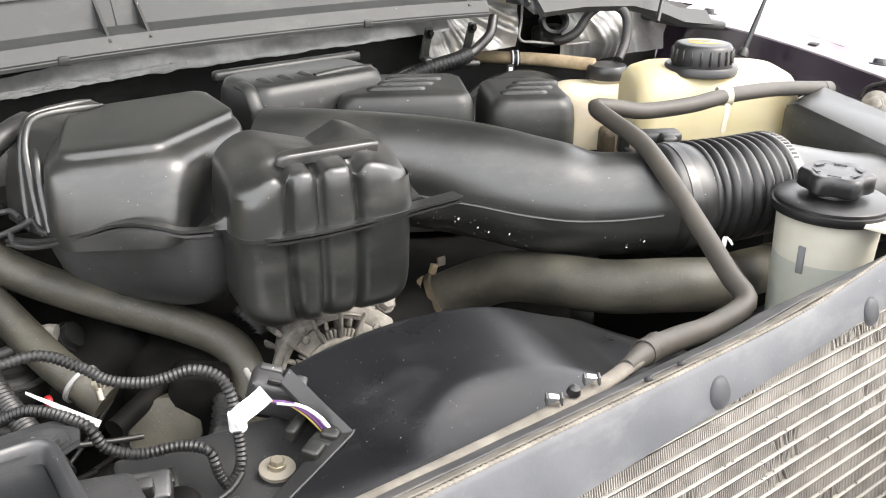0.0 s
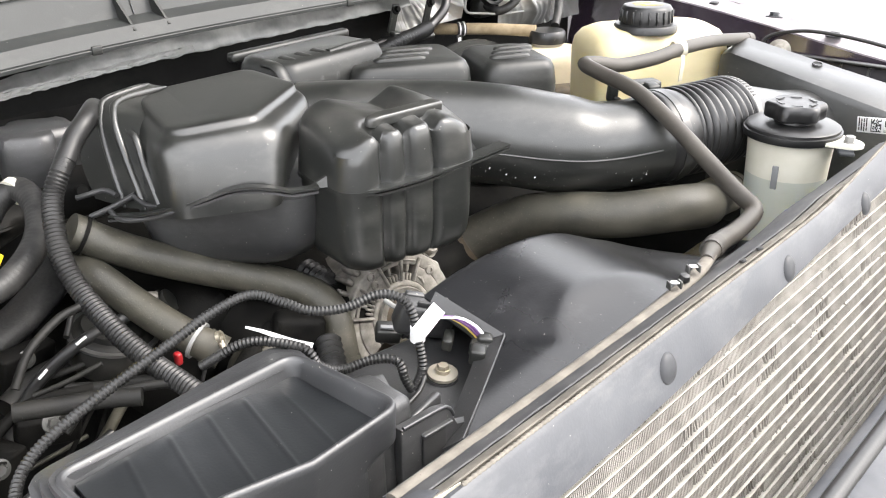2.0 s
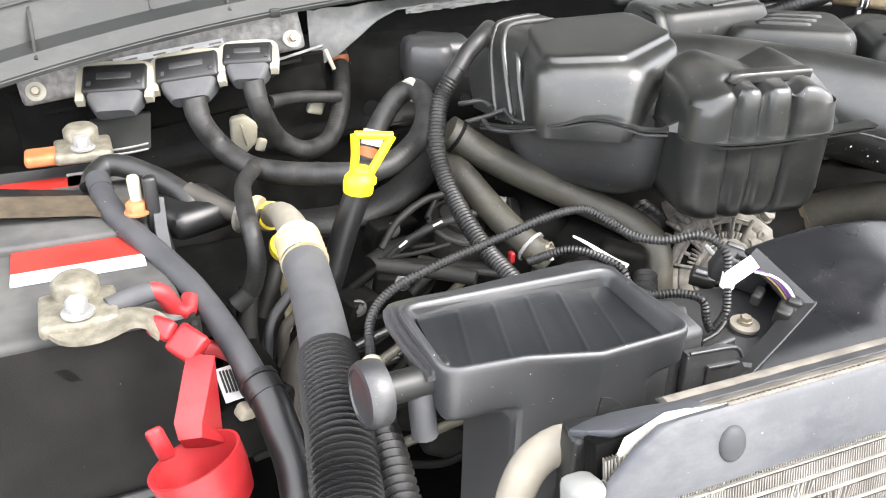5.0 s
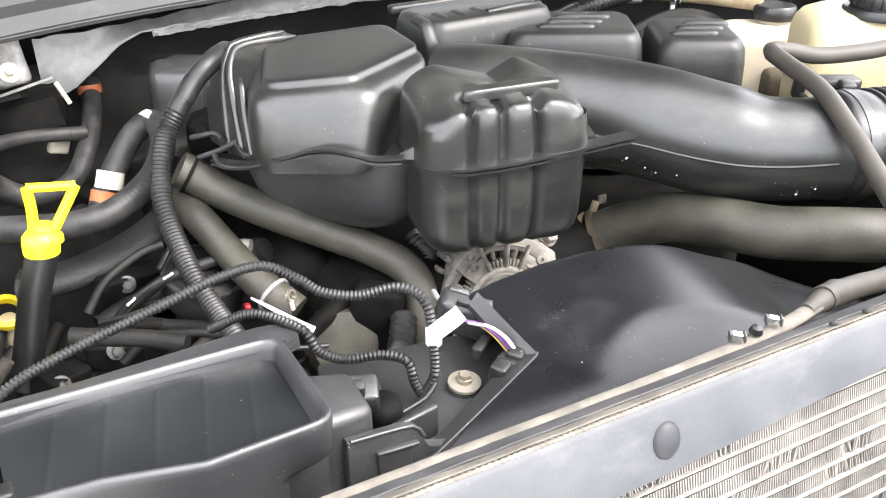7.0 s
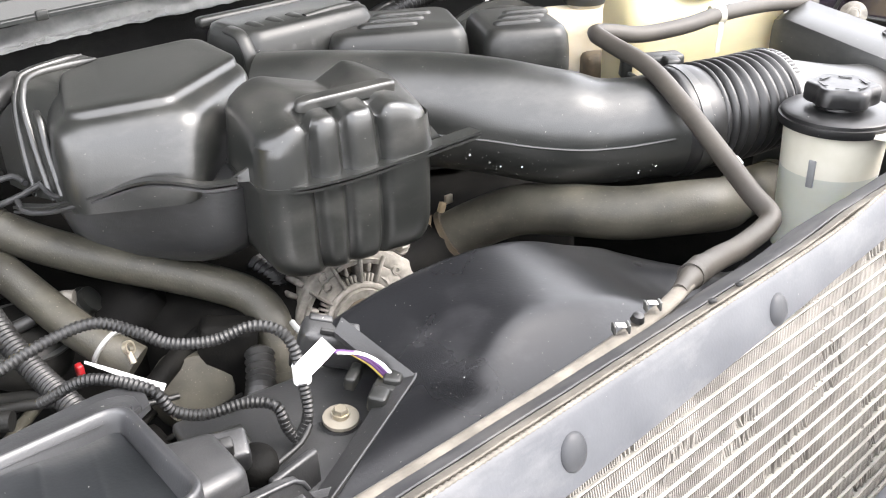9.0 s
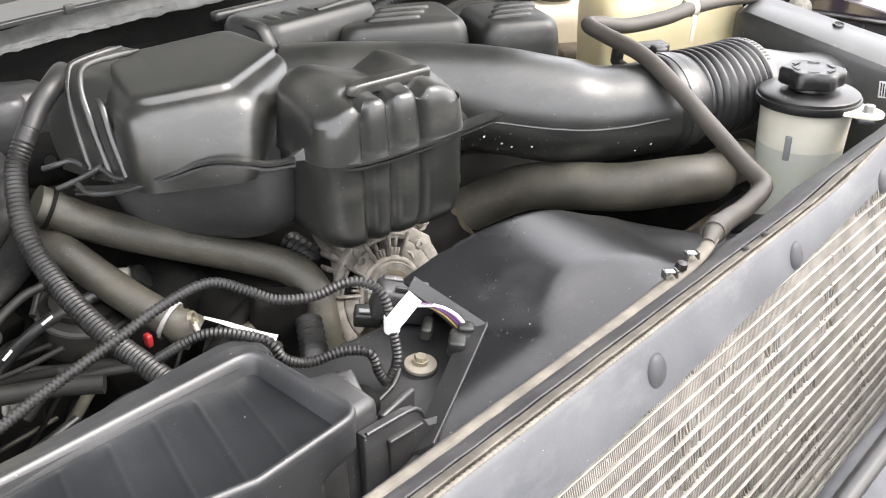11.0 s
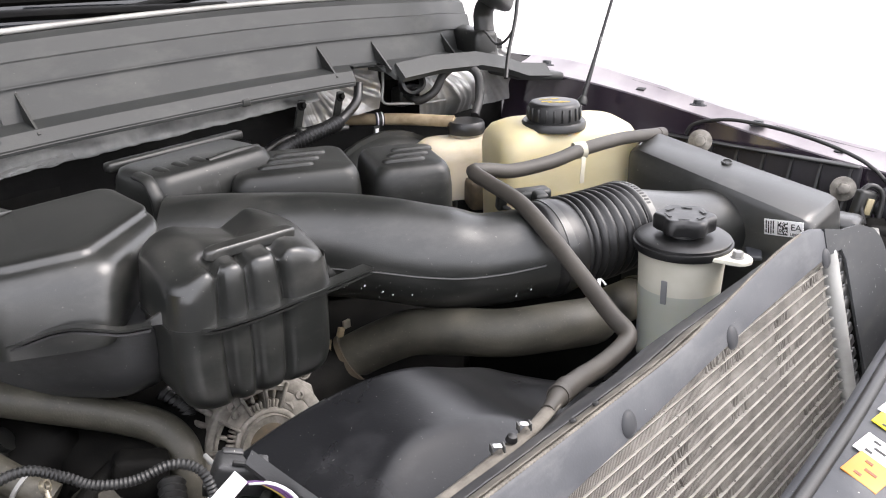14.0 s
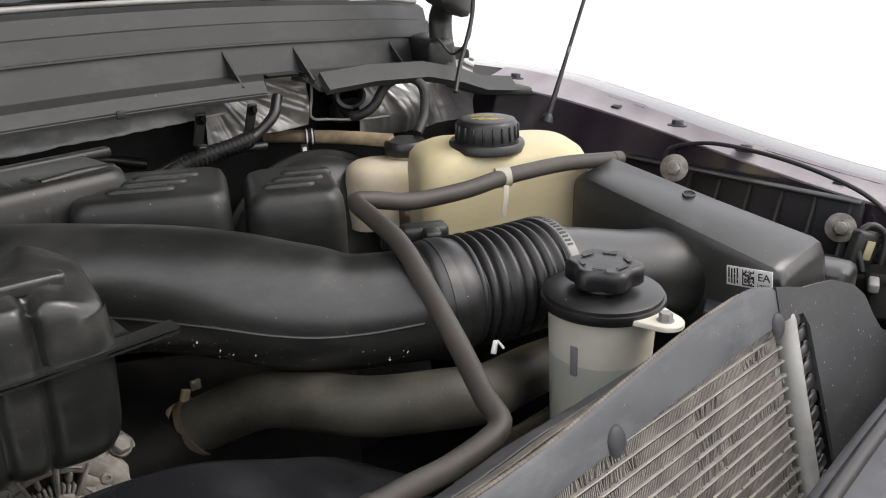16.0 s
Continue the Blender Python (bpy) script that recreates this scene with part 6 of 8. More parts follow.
# ---- wiring in front ----
har1 = [(-0.113, 0.446, 1.225), (-0.102, 0.478, 1.236), (-0.081, 0.495, 1.245), (-0.042, 0.502, 1.255), (0.014, 0.505, 1.268), (0.050, 0.506, 1.277), (0.082, 0.505, 1.279), (0.103, 0.495, 1.268), (0.115, 0.482, 1.261), (0.135, 0.468, 1.260), (0.156, 0.457, 1.266), (0.168, 0.447, 1.263), (0.172, 0.438, 1.254), (0.172, 0.432, 1.233), (0.170, 0.426, 1.211), (0.162, 0.427, 1.195)]
long_hose("wiring_harness", har1, 0.0034, CONDUIT, "thin black corrugated wiring harness arching over the housing", "wiring", 10, (0.0009, 0.0029))
har2 = [(0.046, 0.520, 1.232), (0.070, 0.496, 1.250), (0.093, 0.467, 1.247), (0.101, 0.459, 1.232), (0.118, 0.455, 1.222), (0.140, 0.447, 1.223), (0.154, 0.436, 1.220), (0.157, 0.431, 1.205), (0.161, 0.429, 1.195)]
long_hose("wiring_harness", har2, 0.0034, CONDUIT, "short black corrugated harness beside the filter housing", "wiring", 10, (0.0009, 0.0029))
pipe("loom_wire", [(0.169, 0.423, 1.205), (0.159, 0.419, 1.199), (0.140, 0.416, 1.196)], 0.002, CONDUIT, "thin black wire to the fan connector", "wire", 8)


def tag(name, a, b, w, label):
    a, b = V(a), V(b)
    m = axes((a + b) / 2, (-0.35, -0.65, 0.65), b - a)
    bm = bmesh.new()
    L = (b - a).length
    rings = []
    for i in range(9):
        x = -L / 2 + L * i / 8
        z = 0.0022 * math.sin(i * 0.8)
        h = w / 2 * (0.45 + 1.1 * i / 8 if w < 0.005 else 1.0)
        rings.append([m @ V((x, -h, z)), m @ V((x, h, z + 0.001)), m @ V((x, h, z + 0.002)), m @ V((x, -h, z + 0.001))])
    return solid(name, loft(rings, bm=bm), PAPER, label, "tape tag")


tag("tape_tag", (0.168, 0.426, 1.242), (0.192, 0.431, 1.248), 0.0115, "white tape flag wrapped on the harness")
solid("tape_wrap", clamp_band((0.173, 0.433, 1.236), (0.05, 0.1, -1), 0.0048, 0.012, 0.0008), PAPER, "white tape wrap around the harness", "tape")
tag("cable_tie_tail", (0.076, 0.504, 1.253), (0.097, 0.461, 1.251), 0.0030, "white plastic tie tail on the short harness")
for k, (mt, lab) in enumerate(((PAPER, "white"), (PURPLE, "purple"), (PURPLE, "purple"), (YELLOW_INK, "yellow"))):
    side = V((0.0026, -0.0021, -0.0008)) * (1.5 - k)
    pipe("sensor_wire", [V((0.200, 0.438, 1.236)) + side * 0.4, V((0.210, 0.431, 1.234)) + side, V((0.219, 0.422, 1.226)) + side, V((0.225, 0.416, 1.215)) + side * 0.7], (0.0014, 0.0014, 0.0014, 0.0009)[k], mt, lab + " thin sensor wire entering the shroud connector", "wire", 8, group="sensor wires")
fc = thing("fan_connector", (0.119, 0.437, 1.207), "black fan wiring connector beside the filter housing", "connector")
part("shell", box((0.120, 0.441, 1.202), (0.030, 0.022, 0.016), 0.003, (10, 0, -10)), PLASTIC, fc)
part("latch", box((0.122, 0.433, 1.213), (0.016, 0.008, 0.006), 0.0015, (10, 0, -10)), PLASTIC, fc)
part("socket", lathe([(0.0005, 0.0), (0.0125, 0.0), (0.0130, 0.006), (0.0115, 0.011), (0.0075, 0.0135), (0.0005, 0.0145)], axes((0.126, 0.417, 1.199), (0.1, -0.3, 1)), 24), DARK, fc)
part("key_slot", box((0.107, 0.410, 1.231), (0.010, 0.008, 0.012), 0.002, (20, 0, -20)), INK, fc)
part("housing", box((0.111, 0.419, 1.219), (0.026, 0.020, 0.020), 0.003, (20, 0, -20)), PLASTIC_DUSTY, fc)
part("foot", box((0.139, 0.395, 1.195), (0.035, 0.006, 0.03), 0.002, (0, 0, 10)), PLASTIC_DUSTY, fc)

sp = thing("sensor_plug", (0.222, 0.525, 1.195), "black sensor plug with a grey latch beside the alternator", "connector")
part("body", box((0.226, 0.520, 1.180), (0.022, 0.015, 0.014), 0.002, (20, 10, -38)), PLASTIC, sp)
part("latch", box((0.222, 0.516, 1.188), (0.013, 0.004, 0.0025), 0.0008, (20, 10, -38)), GREY_PLASTIC, sp, "grey latch bar")
part("cable_boot", tube([(0.234, 0.512, 1.180), (0.242, 0.503, 1.176), (0.248, 0.493, 1.168)], 0.0052, 12, ripple=(0.0016, 0.005)), BELLOWS, sp)

# ---- filter housing ----
def filter_housing():
    t = thing("filter_housing", (0.0, 0.40, 1.06), "dusty black moulded housing with a recessed ribbed lid", "housing")
    rim = [(-0.097, 0.357), (-0.047, 0.350), (0.000, 0.342), (0.069, 0.346), (0.071, 0.446), (-0.099, 0.428)]
    def front(x):
        return float(np.interp(x, (-0.097, -0.047, 0.0, 0.069), (0.357, 0.350, 0.342, 0.346)))
    def back(x):
        return 0.428 + 0.106 * (x + 0.099)
    def rim_z(x, y):
        v = min(1.0, max(0.0, (y - front(x)) / (back(x) - front(x))))
        f = float(np.interp(x, (-0.097, -0.047, 0.0, 0.069), (1.2720, 1.2745, 1.2710, 1.2705)))
        return f * (1 - v) + (1.2765 - 0.080 * (x + 0.099)) * v
    lo, hi = -0.050, 0.040
    base = rounded_loop(rim, [0.0] * 6, 0.014)
    steps = [max(1, round((base[(k + 1) % len(base)] - p).length / 0.005)) for k, p in enumerate(base)]
    def dense(loop):
        return [p.lerp(loop[(k + 1) % len(loop)], j / steps[k]) for k, p in enumerate(loop) for j in range(steps[k])]
    def ring(inset, dz, r=0.014):
        return [V((p.x, p.y, rim_z(p.x, p.y) + dz)) for p in dense(rounded_loop(rim, [inset] * 6, max(0.003, r - inset)))]
    def foot(inset, dz, squeeze, z=None):
        """A lower ring: flush where the body runs on down, drawn in beyond it."""
        out = []
        for p, q in zip(dense(rounded_loop(rim, [0.0002] * 6, 0.014)), dense(rounded_loop(rim, [inset] * 6, 0.012))):
            w = smoothstep(hi - 0.004, hi + 0.012, p.x) + smoothstep(lo + 0.004, lo - 0.010, p.x) + smoothstep(0.395, 0.42, p.y)
            r = p.lerp(q, min(1.0, w))
            x = r.x + (min(hi, max(lo, r.x)) - r.x) * squeeze
            deep = float(np.interp(p.x, (-0.097, 0.069), (1.16, 0.80)))
            out.append(V((x, r.y, z or rim_z(p.x, p.y) + dz * deep)))
        return out
    rings = [foot(0.004, 0, 1, 1.08), foot(0.004, -0.050, 1), foot(0.004, -0.044, 0.97), foot(0.005, -0.0400, 0.85), foot(0.006, -0.0378, 0.5), foot(0.0055, -0.0370, 0), foot(0.0025, -0.0355, 0), foot(0.0002, -0.0310, 0), ring(-0.0008, -0.012), ring(-0.0014, -0.006), ring(-0.0014, -0.0026), ring(-0.0006, -0.0006), ring(0.0008, 0.0), ring(0.0024, -0.0006), ring(0.0036, -0.0026), ring(0.0050, -0.0070), ring(0.0056, -0.0100), ring(0.0066, -0.0140), ring(0.0085, -0.0220), ring(0.032, -0.0230)]
    part("shell", loft(rings), HOUSING, t, smooth=50)
    # stepped flange round the back and the end
    edge = [(-0.103, 0.368, 1.262), (-0.108, 0.405, 1.2655), (-0.107, 0.436, 1.2660), (-0.094, 0.452, 1.2645), (-0.04, 0.4615, 1.2590), (0.055, 0.4820, 1.2490), (0.080, 0.4830, 1.2470), (0.090, 0.470, 1.2470), (0.086, 0.450, 1.2500)]
    inner = [(-0.095, 0.368, 1.262), (-0.098, 0.405, 1.2655), (-0.096, 0.422, 1.2660), (-0.088, 0.424, 1.2645), (-0.04, 0.430, 1.2590), (0.045, 0.438, 1.2510), (0.060, 0.440, 1.2490), (0.066, 0.442, 1.2490), (0.068, 0.440, 1.2500)]
    for f, dz in ((1.0, 0.0), (0.68, 0.0042), (0.38, 0.0084)):
        out = spline([V(a).lerp(V(b), 1 - f) + V((0, 0, dz)) for a, b in zip(edge, inner)], 0.005)[0]
        body = spline([V(b) + V((0, 0, dz)) for b in inner], 0.005)[0]
        n = min(len(out), len(body))
        out = [out[round(k * (len(out) - 1) / (n - 1))] for k in range(n)]
        body = [body[round(k * (len(body) - 1) / (n - 1))] for k in range(n)]
        rows = [[b - V((0, 0, 0.004)), a - V((0, 0, 0.004)), a - V((0, 0, 0.0012)), a.lerp(b, 0.06), b] for a, b in zip(out, body)]
        part("flange_step", loft(rows), HOUSING, t, "stepped dusty flange", smooth=60)
    def floor_wave(u, v):
        """Shallow panels between thin ridges, curling up towards the back wall."""
        x = -0.0895 + 0.1525 * u
        y0, y1 = front(x) + 0.0066, back(x) - 0.0062
        y = y0 + (y1 - y0) * v
        s = (x * 38.0 - (y - 0.39) * 9.0 + 4.1) % 1.0
        fade = smoothstep(0.0, 0.08, v) * (1 - smoothstep(0.94, 1.0, v)) * smoothstep(0.0, 0.06, u) * (1 - smoothstep(0.80, 0.92, u))
        ridge = 0.0007 * math.exp(-((s - 0.5) / 0.06) ** 2) + 0.0004 * math.cos(2 * math.pi * (s - 0.5))
        curl = 0.0080 * (0.6 * v + 0.4 * v * v) * (1 - 0.6 * smoothstep(0.60, 0.90, u))
        return (x, y, rim_z(x, y) - 0.0160 + curl + ridge * fade)
    part("lid", sheet(floor_wave, 190, 36, 0.003), LID, t, "dust streaked lid with shallow ribs", smooth=60)
    part("recess_wall", facet([(0.030, 0.357, 1.240), (0.070, 0.362, 1.240), (0.070, 0.415, 1.240), (0.030, 0.415, 1.240)], [(0.030, 0.357, 1.10), (0.070, 0.360, 1.10), (0.070, 0.415, 1.10), (0.030, 0.415, 1.10)], 0.003, 2), PLASTIC_DUSTY, t)
    part("side_lug", facet([(0.066, 0.362, 1.254), (0.100, 0.366, 1.250), (0.102, 0.408, 1.250), (0.066, 0.415, 1.254)], [(0.066, 0.358, 1.10), (0.098, 0.360, 1.10), (0.100, 0.415, 1.10), (0.066, 0.42, 1.10)], 0.007, 3), PLASTIC_DUSTY, t)
    outline = [(0.078, 1.2395), (0.112, 1.2370), (0.121, 1.2340), (0.1255, 1.2260), (0.128, 1.2160), (0.152, 1.2100), (0.152, 1.12), (0.078, 1.12)]
    plate = part("slotted_panel", facet([(x, 0.356, z) for x, z in outline], [(x, 0.363, z) for x, z in outline], 0.0012, 2), PLASTIC_DUSTY, t, "dusty upright panel with a slot")
    part("slot", box((0.106, 0.3553, 1.208), (0.021, 0.002, 0.032), 0.0008), INK, plate)
    part("slot_lip", box((0.108, 0.3545, 1.2255), (0.027, 0.004, 0.0025), 0.0008, (0, 4, 0)), PLASTIC_DUSTY, plate)
    part("panel_bead", tube([(0.080, 0.3565, 1.2395), (0.112, 0.3565, 1.2370), (0.121, 0.3565, 1.2340), (0.1255, 0.3565, 1.2260)], 0.0014, 8), HOUSING, plate)
    part("front_tray", box((0.150, 0.338, 1.200), (0.140, 0.046, 0.006), 0.002, (6, 3, 12)), PLASTIC_DUSTY, t, "dusty tray behind the rail")
    scar = [(0.003, 1.236), (0.011, 1.233), (0.019, 1.226), (0.010, 1.2245), (0.001, 1.223)]
    part("mould_scar", loft([[(x, front(x) + d, z) for x, z in scar] for d in (0.001, -0.0006)]), PLASTIC_DUSTY, t, "rough moulding scar")
    return t


filter_housing()


def vent_valve():
    c = V((-0.134, 0.376, 1.253))
    t = thing("vent_valve", c, "black round vent valve plugged into the housing's side", "valve")
    d = V((-0.985, -0.08, 0.03)).normalized()
    part("disc", lathe([(0.0005, -0.006), (0.0195, -0.006), (0.0208, -0.002), (0.0208, 0.005), (0.0192, 0.0085), (0.0165, 0.0092), (0.0160, 0.0080), (0.0005, 0.0080)], axes(c, d), 36), HOUSING, t)
    part("stem", tube([c - d * 0.003, c - d * 0.045], 0.010, 16), PLASTIC, t)
    part("hook", box(c - d * 0.040 + V((0, 0, 0.006)), (0.018, 0.012, 0.012), 0.002), PLASTIC, t)
    part("nipple", tube([c - d * 0.030 + V((0, 0, -0.005)), c - d * 0.032 + V((0, -0.002, -0.030)), c - d * 0.033 + V((0, -0.003, -0.040))], 0.0085, 14), SLEEVE, t, "grey rubber nipple")
    ball = V((-0.121, 0.418, 1.240))
    part("fitting", lathe([(0.0005, -0.008), (0.0052, -0.0062), (0.0080, -0.002), (0.0082, 0.002), (0.0058, 0.0066), (0.0046, 0.009), (0.0052, 0.012), (0.0042, 0.017), (0.0005, 0.018)], axes(ball, (0.3, 0.85, -0.4)), 20), CREAM, t, "pale plastic fitting")
    return t


vent_valve()

# ---- left side wiring and battery ----
def control_module():
    t = thing("control_module", (-0.16, 1.035, 1.24), "grey metal engine control module on a black bracket", "control module")
    a, b = V((-0.325, 1.030, 1.262)), V((-0.010, 1.030, 1.300))
    ang = math.degrees(math.atan2(b.z - a.z, b.x - a.x))
    m = pose((a.x + b.x) / 2, 1.035, (a.z + b.z) / 2 + 0.004, 0, -ang, 0) @ pose(0, 0, 0, -18, 0, 0)
    part("case", box((0, 0, 0), (0.325, 0.03, 0.055), 0.006, m=m), MODULE, t, "mottled aluminium case")
    part("bracket", box((0, 0, 0), (0.36, 0.012, 0.075), 0.004, m=m @ pose(0.0, 0.012, -0.045)), DARK, t)
    part("part_label", strip([(-0.226, 1.008, 1.287), (-0.167, 1.008, 1.293), (-0.103, 1.008, 1.300)], 0.007, 0.001, (0, -0.9, 0.4)), PAPER, t, "long white part label")
    for k in range(4):
        p = V((-0.207, 1.006, 1.289)).lerp(V((-0.113, 1.006, 1.299)), k / 3)
        part("print_bar", box(p, (0.014, 0.0010, 0.002), 0, (0, -8, 0)), TEAL_INK, t)
    for p in ((-0.310, 1.000, 1.264), (-0.025, 1.000, 1.298)):
        s = part("grommet", lathe([(0.0005, 0), (0.0105, 0), (0.0105, 0.004), (0.008, 0.006), (0.0005, 0.006)], axes(p, (0, -0.9, 0.4)), 20), CREAM_WHITE, t, "white plastic grommet")
        part("stud", hexbolt(V(p) + V((0, -0.005, 0.002)), (0, -0.9, 0.4), 0.005, 0.010, 1.2), ZINC, s)
    part("shelf", strip([(-0.300, 1.042, 1.224), (-0.016, 0.994, 1.272)], 0.05, 0.004, (0, 0.3, 1)), DARK, t)
    return t


control_module()


def module_plug(tl, tr, bot, depth):
    tl, tr, bot = V(tl), V(tr), V(bot)
    t = thing("module_plug", bot, "black module connector in a cream locking collar", "connector", "control module connectors")
    ux = (tr - tl).normalized()
    down = (bot - (tl + tr) / 2)
    down = (down - ux * down.dot(ux)).normalized()
    w = (tr - tl).length
    out = ux.cross(down).normalized()
    if out.y > 0:
        out = -out
    m = Matrix.Translation((tl + tr) / 2) @ Matrix((ux, -down, out)).transposed().to_4x4()
    h = depth
    part("body", box((0, 0, 0), (w * 0.94, h * 0.66, 0.03), 0.004, m=m @ pose(0, -h * 0.38, -0.006)), BELLOWS, t)
    # cream collar: an arch over the body
    arch = [m @ V(p) for p in ((-w * 0.5, -h * 0.85, 0.004), (-w * 0.5, -h * 0.22, 0.004), (-w * 0.40, -h * 0.04, 0.004), (0, 0, 0.004), (w * 0.40, -h * 0.04, 0.004), (w * 0.5, -h * 0.22, 0.004), (w * 0.5, -h * 0.85, 0.004))]
    part("locking_collar", strip(spline(arch, 0.004)[0], 0.0085, 0.010, -down.cross(ux)), CREAM, t, "cream locking collar")
    part("recess", box((0, 0, 0), (w * 0.50, h * 0.16, 0.004), 0.001, m=m @ pose(0, -h * 0.36, 0.0085)), PLASTIC_DUSTY, t)
    for k in (-1, 1):
        part("lug", box((0, 0, 0), (w * 0.07, h * 0.12, 0.004), 0.001, m=m @ pose(k * w * 0.36, -h * 0.52, 0.0085)), PLUG, t)
    rings = [[m @ V((p.x, y, p.y - 0.006)) for p in rrect(w * s, 0.03 * s, 0.006, 4)] for y, s in ((-h * 0.66, 0.84), (-h * 0.85, 0.78), (-h * 1.10, 0.55))]
    part("boot", loft(rings), SLEEVE, t, "grey tapering boot")
    return t


module_plug((-0.259, 0.998, 1.286), (-0.189, 0.979, 1.289), (-0.226, 0.937, 1.252), 0.055)
module_plug((-0.184, 0.986, 1.291), (-0.114, 0.966, 1.301), (-0.156, 0.925, 1.258), 0.052)
module_plug((-0.110, 0.971, 1.304), (-0.055, 0.953, 1.307), (-0.093, 0.916, 1.276), 0.046)
solid("plug_boot", loft([[V(p) for p in q] for q in (((-0.260, 0.955, 1.238), (-0.199, 0.936, 1.248), (-0.198, 0.973, 1.239), (-0.261, 0.993, 1.229)), ((-0.253, 0.916, 1.230), (-0.204, 0.901, 1.238), (-0.203, 0.943, 1.225), (-0.254, 0.959, 1.218)), ((-0.251, 0.898, 1.222), (-0.207, 0.885, 1.228), (-0.207, 0.916, 1.218), (-0.252, 0.930, 1.213)))]), PLASTIC, "black tapering boot hanging from a module plug", "boot")

solid("support_post", strip([(-0.217, 0.745, 1.234), (-0.219, 0.722, 1.214), (-0.219, 0.698, 1.195)], 0.0105, 0.006, (0.1, -0.9, 0.3)), SLEEVE, "grey upright post beside the battery", "post")
for p, q in (((-0.247, 0.894, 1.227), (-0.209, 0.883, 1.234)), ((-0.246, 0.886, 1.225), (-0.210, 0.875, 1.231))):
    solid("boot_ring", tube([p, V(p).lerp(V(q), 0.5) - V((0, 0.002, 0)), q], 0.0012, 8), SILVER, "pale ring round the plug's boot", "ring", "rings round the boot")
long_hose("wiring_loom", [(-0.154, 0.921, 1.264), (-0.150, 0.912, 1.240), (-0.133, 0.907, 1.212), (-0.111, 0.873, 1.199), (-0.083, 0.843, 1.199), (-0.040, 0.815, 1.202), (-0.001, 0.801, 1.204), (0.035, 0.807, 1.209), (0.073, 0.832, 1.224), (0.094, 0.866, 1.243), (0.095, 0.903, 1.254), (0.076, 0.915, 1.242), (0.054, 0.909, 1.217), (0.033, 0.891, 1.192), (0.013, 0.859, 1.167)], 0.0125, TAPE, "thick black taped wire bundle looping behind the dipstick", "wiring", 16, (0.00022, 0.0052))
long_hose("wiring_loom", [(-0.106, 0.860, 1.202), (-0.129, 0.805, 1.207), (-0.141, 0.730, 1.218), (-0.145, 0.689, 1.218), (-0.144, 0.675, 1.196), (-0.146, 0.679, 1.171), (-0.152, 0.684, 1.153), (-0.166, 0.683, 1.142)], 0.0085, TAPE, "black taped wire branch running down", "wiring", 14, (0.00022, 0.0052))
long_hose("wiring_loom", [(-0.091, 0.912, 1.280), (-0.086, 0.905, 1.250), (-0.063, 0.935, 1.203), (-0.030, 0.945, 1.179), (0.009, 0.977, 1.176), (0.035, 1.015, 1.196), (0.052, 1.060, 1.221), (0.062, 1.106, 1.245)], 0.0115, TAPE, "black taped wire bundle hanging in a loop", "wiring", 16, (0.00022, 0.0052))
long_hose("wiring_loom", [(-0.064, 0.967, 1.235), (-0.017, 1.004, 1.225), (0.037, 1.024, 1.213)], 0.008, TAPE, "thin black taped wire branch", "wiring", 12)
solid("orange_band", clamp_band((0.059, 1.095, 1.241), (0.0, 0.3, 1), 0.0128, 0.010, 0.001), ORANGE, "orange tape band on a wire bundle", "tape")
solid("white_band", clamp_band((0.091, 0.904, 1.253), (0.9, 0.3, 0.25), 0.0130, 0.008, 0.001), CREAM_WHITE, "white tape band on a wire bundle", "tape")
solid("wrap_label", clamp_band((0.040, 0.894, 1.203), (0.35, 0.3, 0.9), 0.0130, 0.018, 0.001), CREAM_WHITE, "white printed label wrapped on a wire bundle", "label")
solid("orange_band", clamp_band((0.031, 0.884, 1.190), (0.35, 0.3, 0.9), 0.0133, 0.012, 0.001), ORANGE, "orange tape band below the wrapped label", "tape")
pipe("flat_loom", [(-0.063, 0.845, 1.132), (-0.015, 0.830, 1.139), (0.040, 0.839, 1.150), (0.089, 0.864, 1.164), (0.128, 0.895, 1.180)], 0.024, MESH_SLEEVE, "wide braided black sleeve behind the dipstick", "wiring", 18, squash=0.6)
rc = thing("resin_clip", (-0.095, 0.970, 1.200), "cream plastic clip behind the wiring", "clip")
part("body", facet([(-0.112, 0.960, 1.222), (-0.094, 0.955, 1.226), (-0.080, 0.956, 1.214), (-0.082, 0.958, 1.190), (-0.096, 0.962, 1.176), (-0.112, 0.964, 1.190)], [(-0.110, 0.978, 1.220), (-0.094, 0.973, 1.224), (-0.082, 0.974, 1.212), (-0.084, 0.976, 1.192), (-0.096, 0.980, 1.178), (-0.110, 0.982, 1.190)], 0.004, 3), CREAM, rc)
part("tab", box((-0.078, 0.962, 1.186), (0.012, 0.008, 0.016), 0.003, (0, 20, 10)), CREAM, rc)
part("rib", box((-0.098, 0.956, 1.203), (0.003, 0.004, 0.030), 0.001, (8, -15, 15)), CREAM, rc)
solid("resin_clip", box((0.008, 1.029, 1.202), (0.025, 0.01, 0.02), 0.004, (10, 20, 25)), CREAM, "cream plastic clip on the bulkhead", "clip")

dipstick = thing("dipstick", (-0.040, 0.691, 1.240), "bright yellow dipstick handle on a black tube", "dipstick")


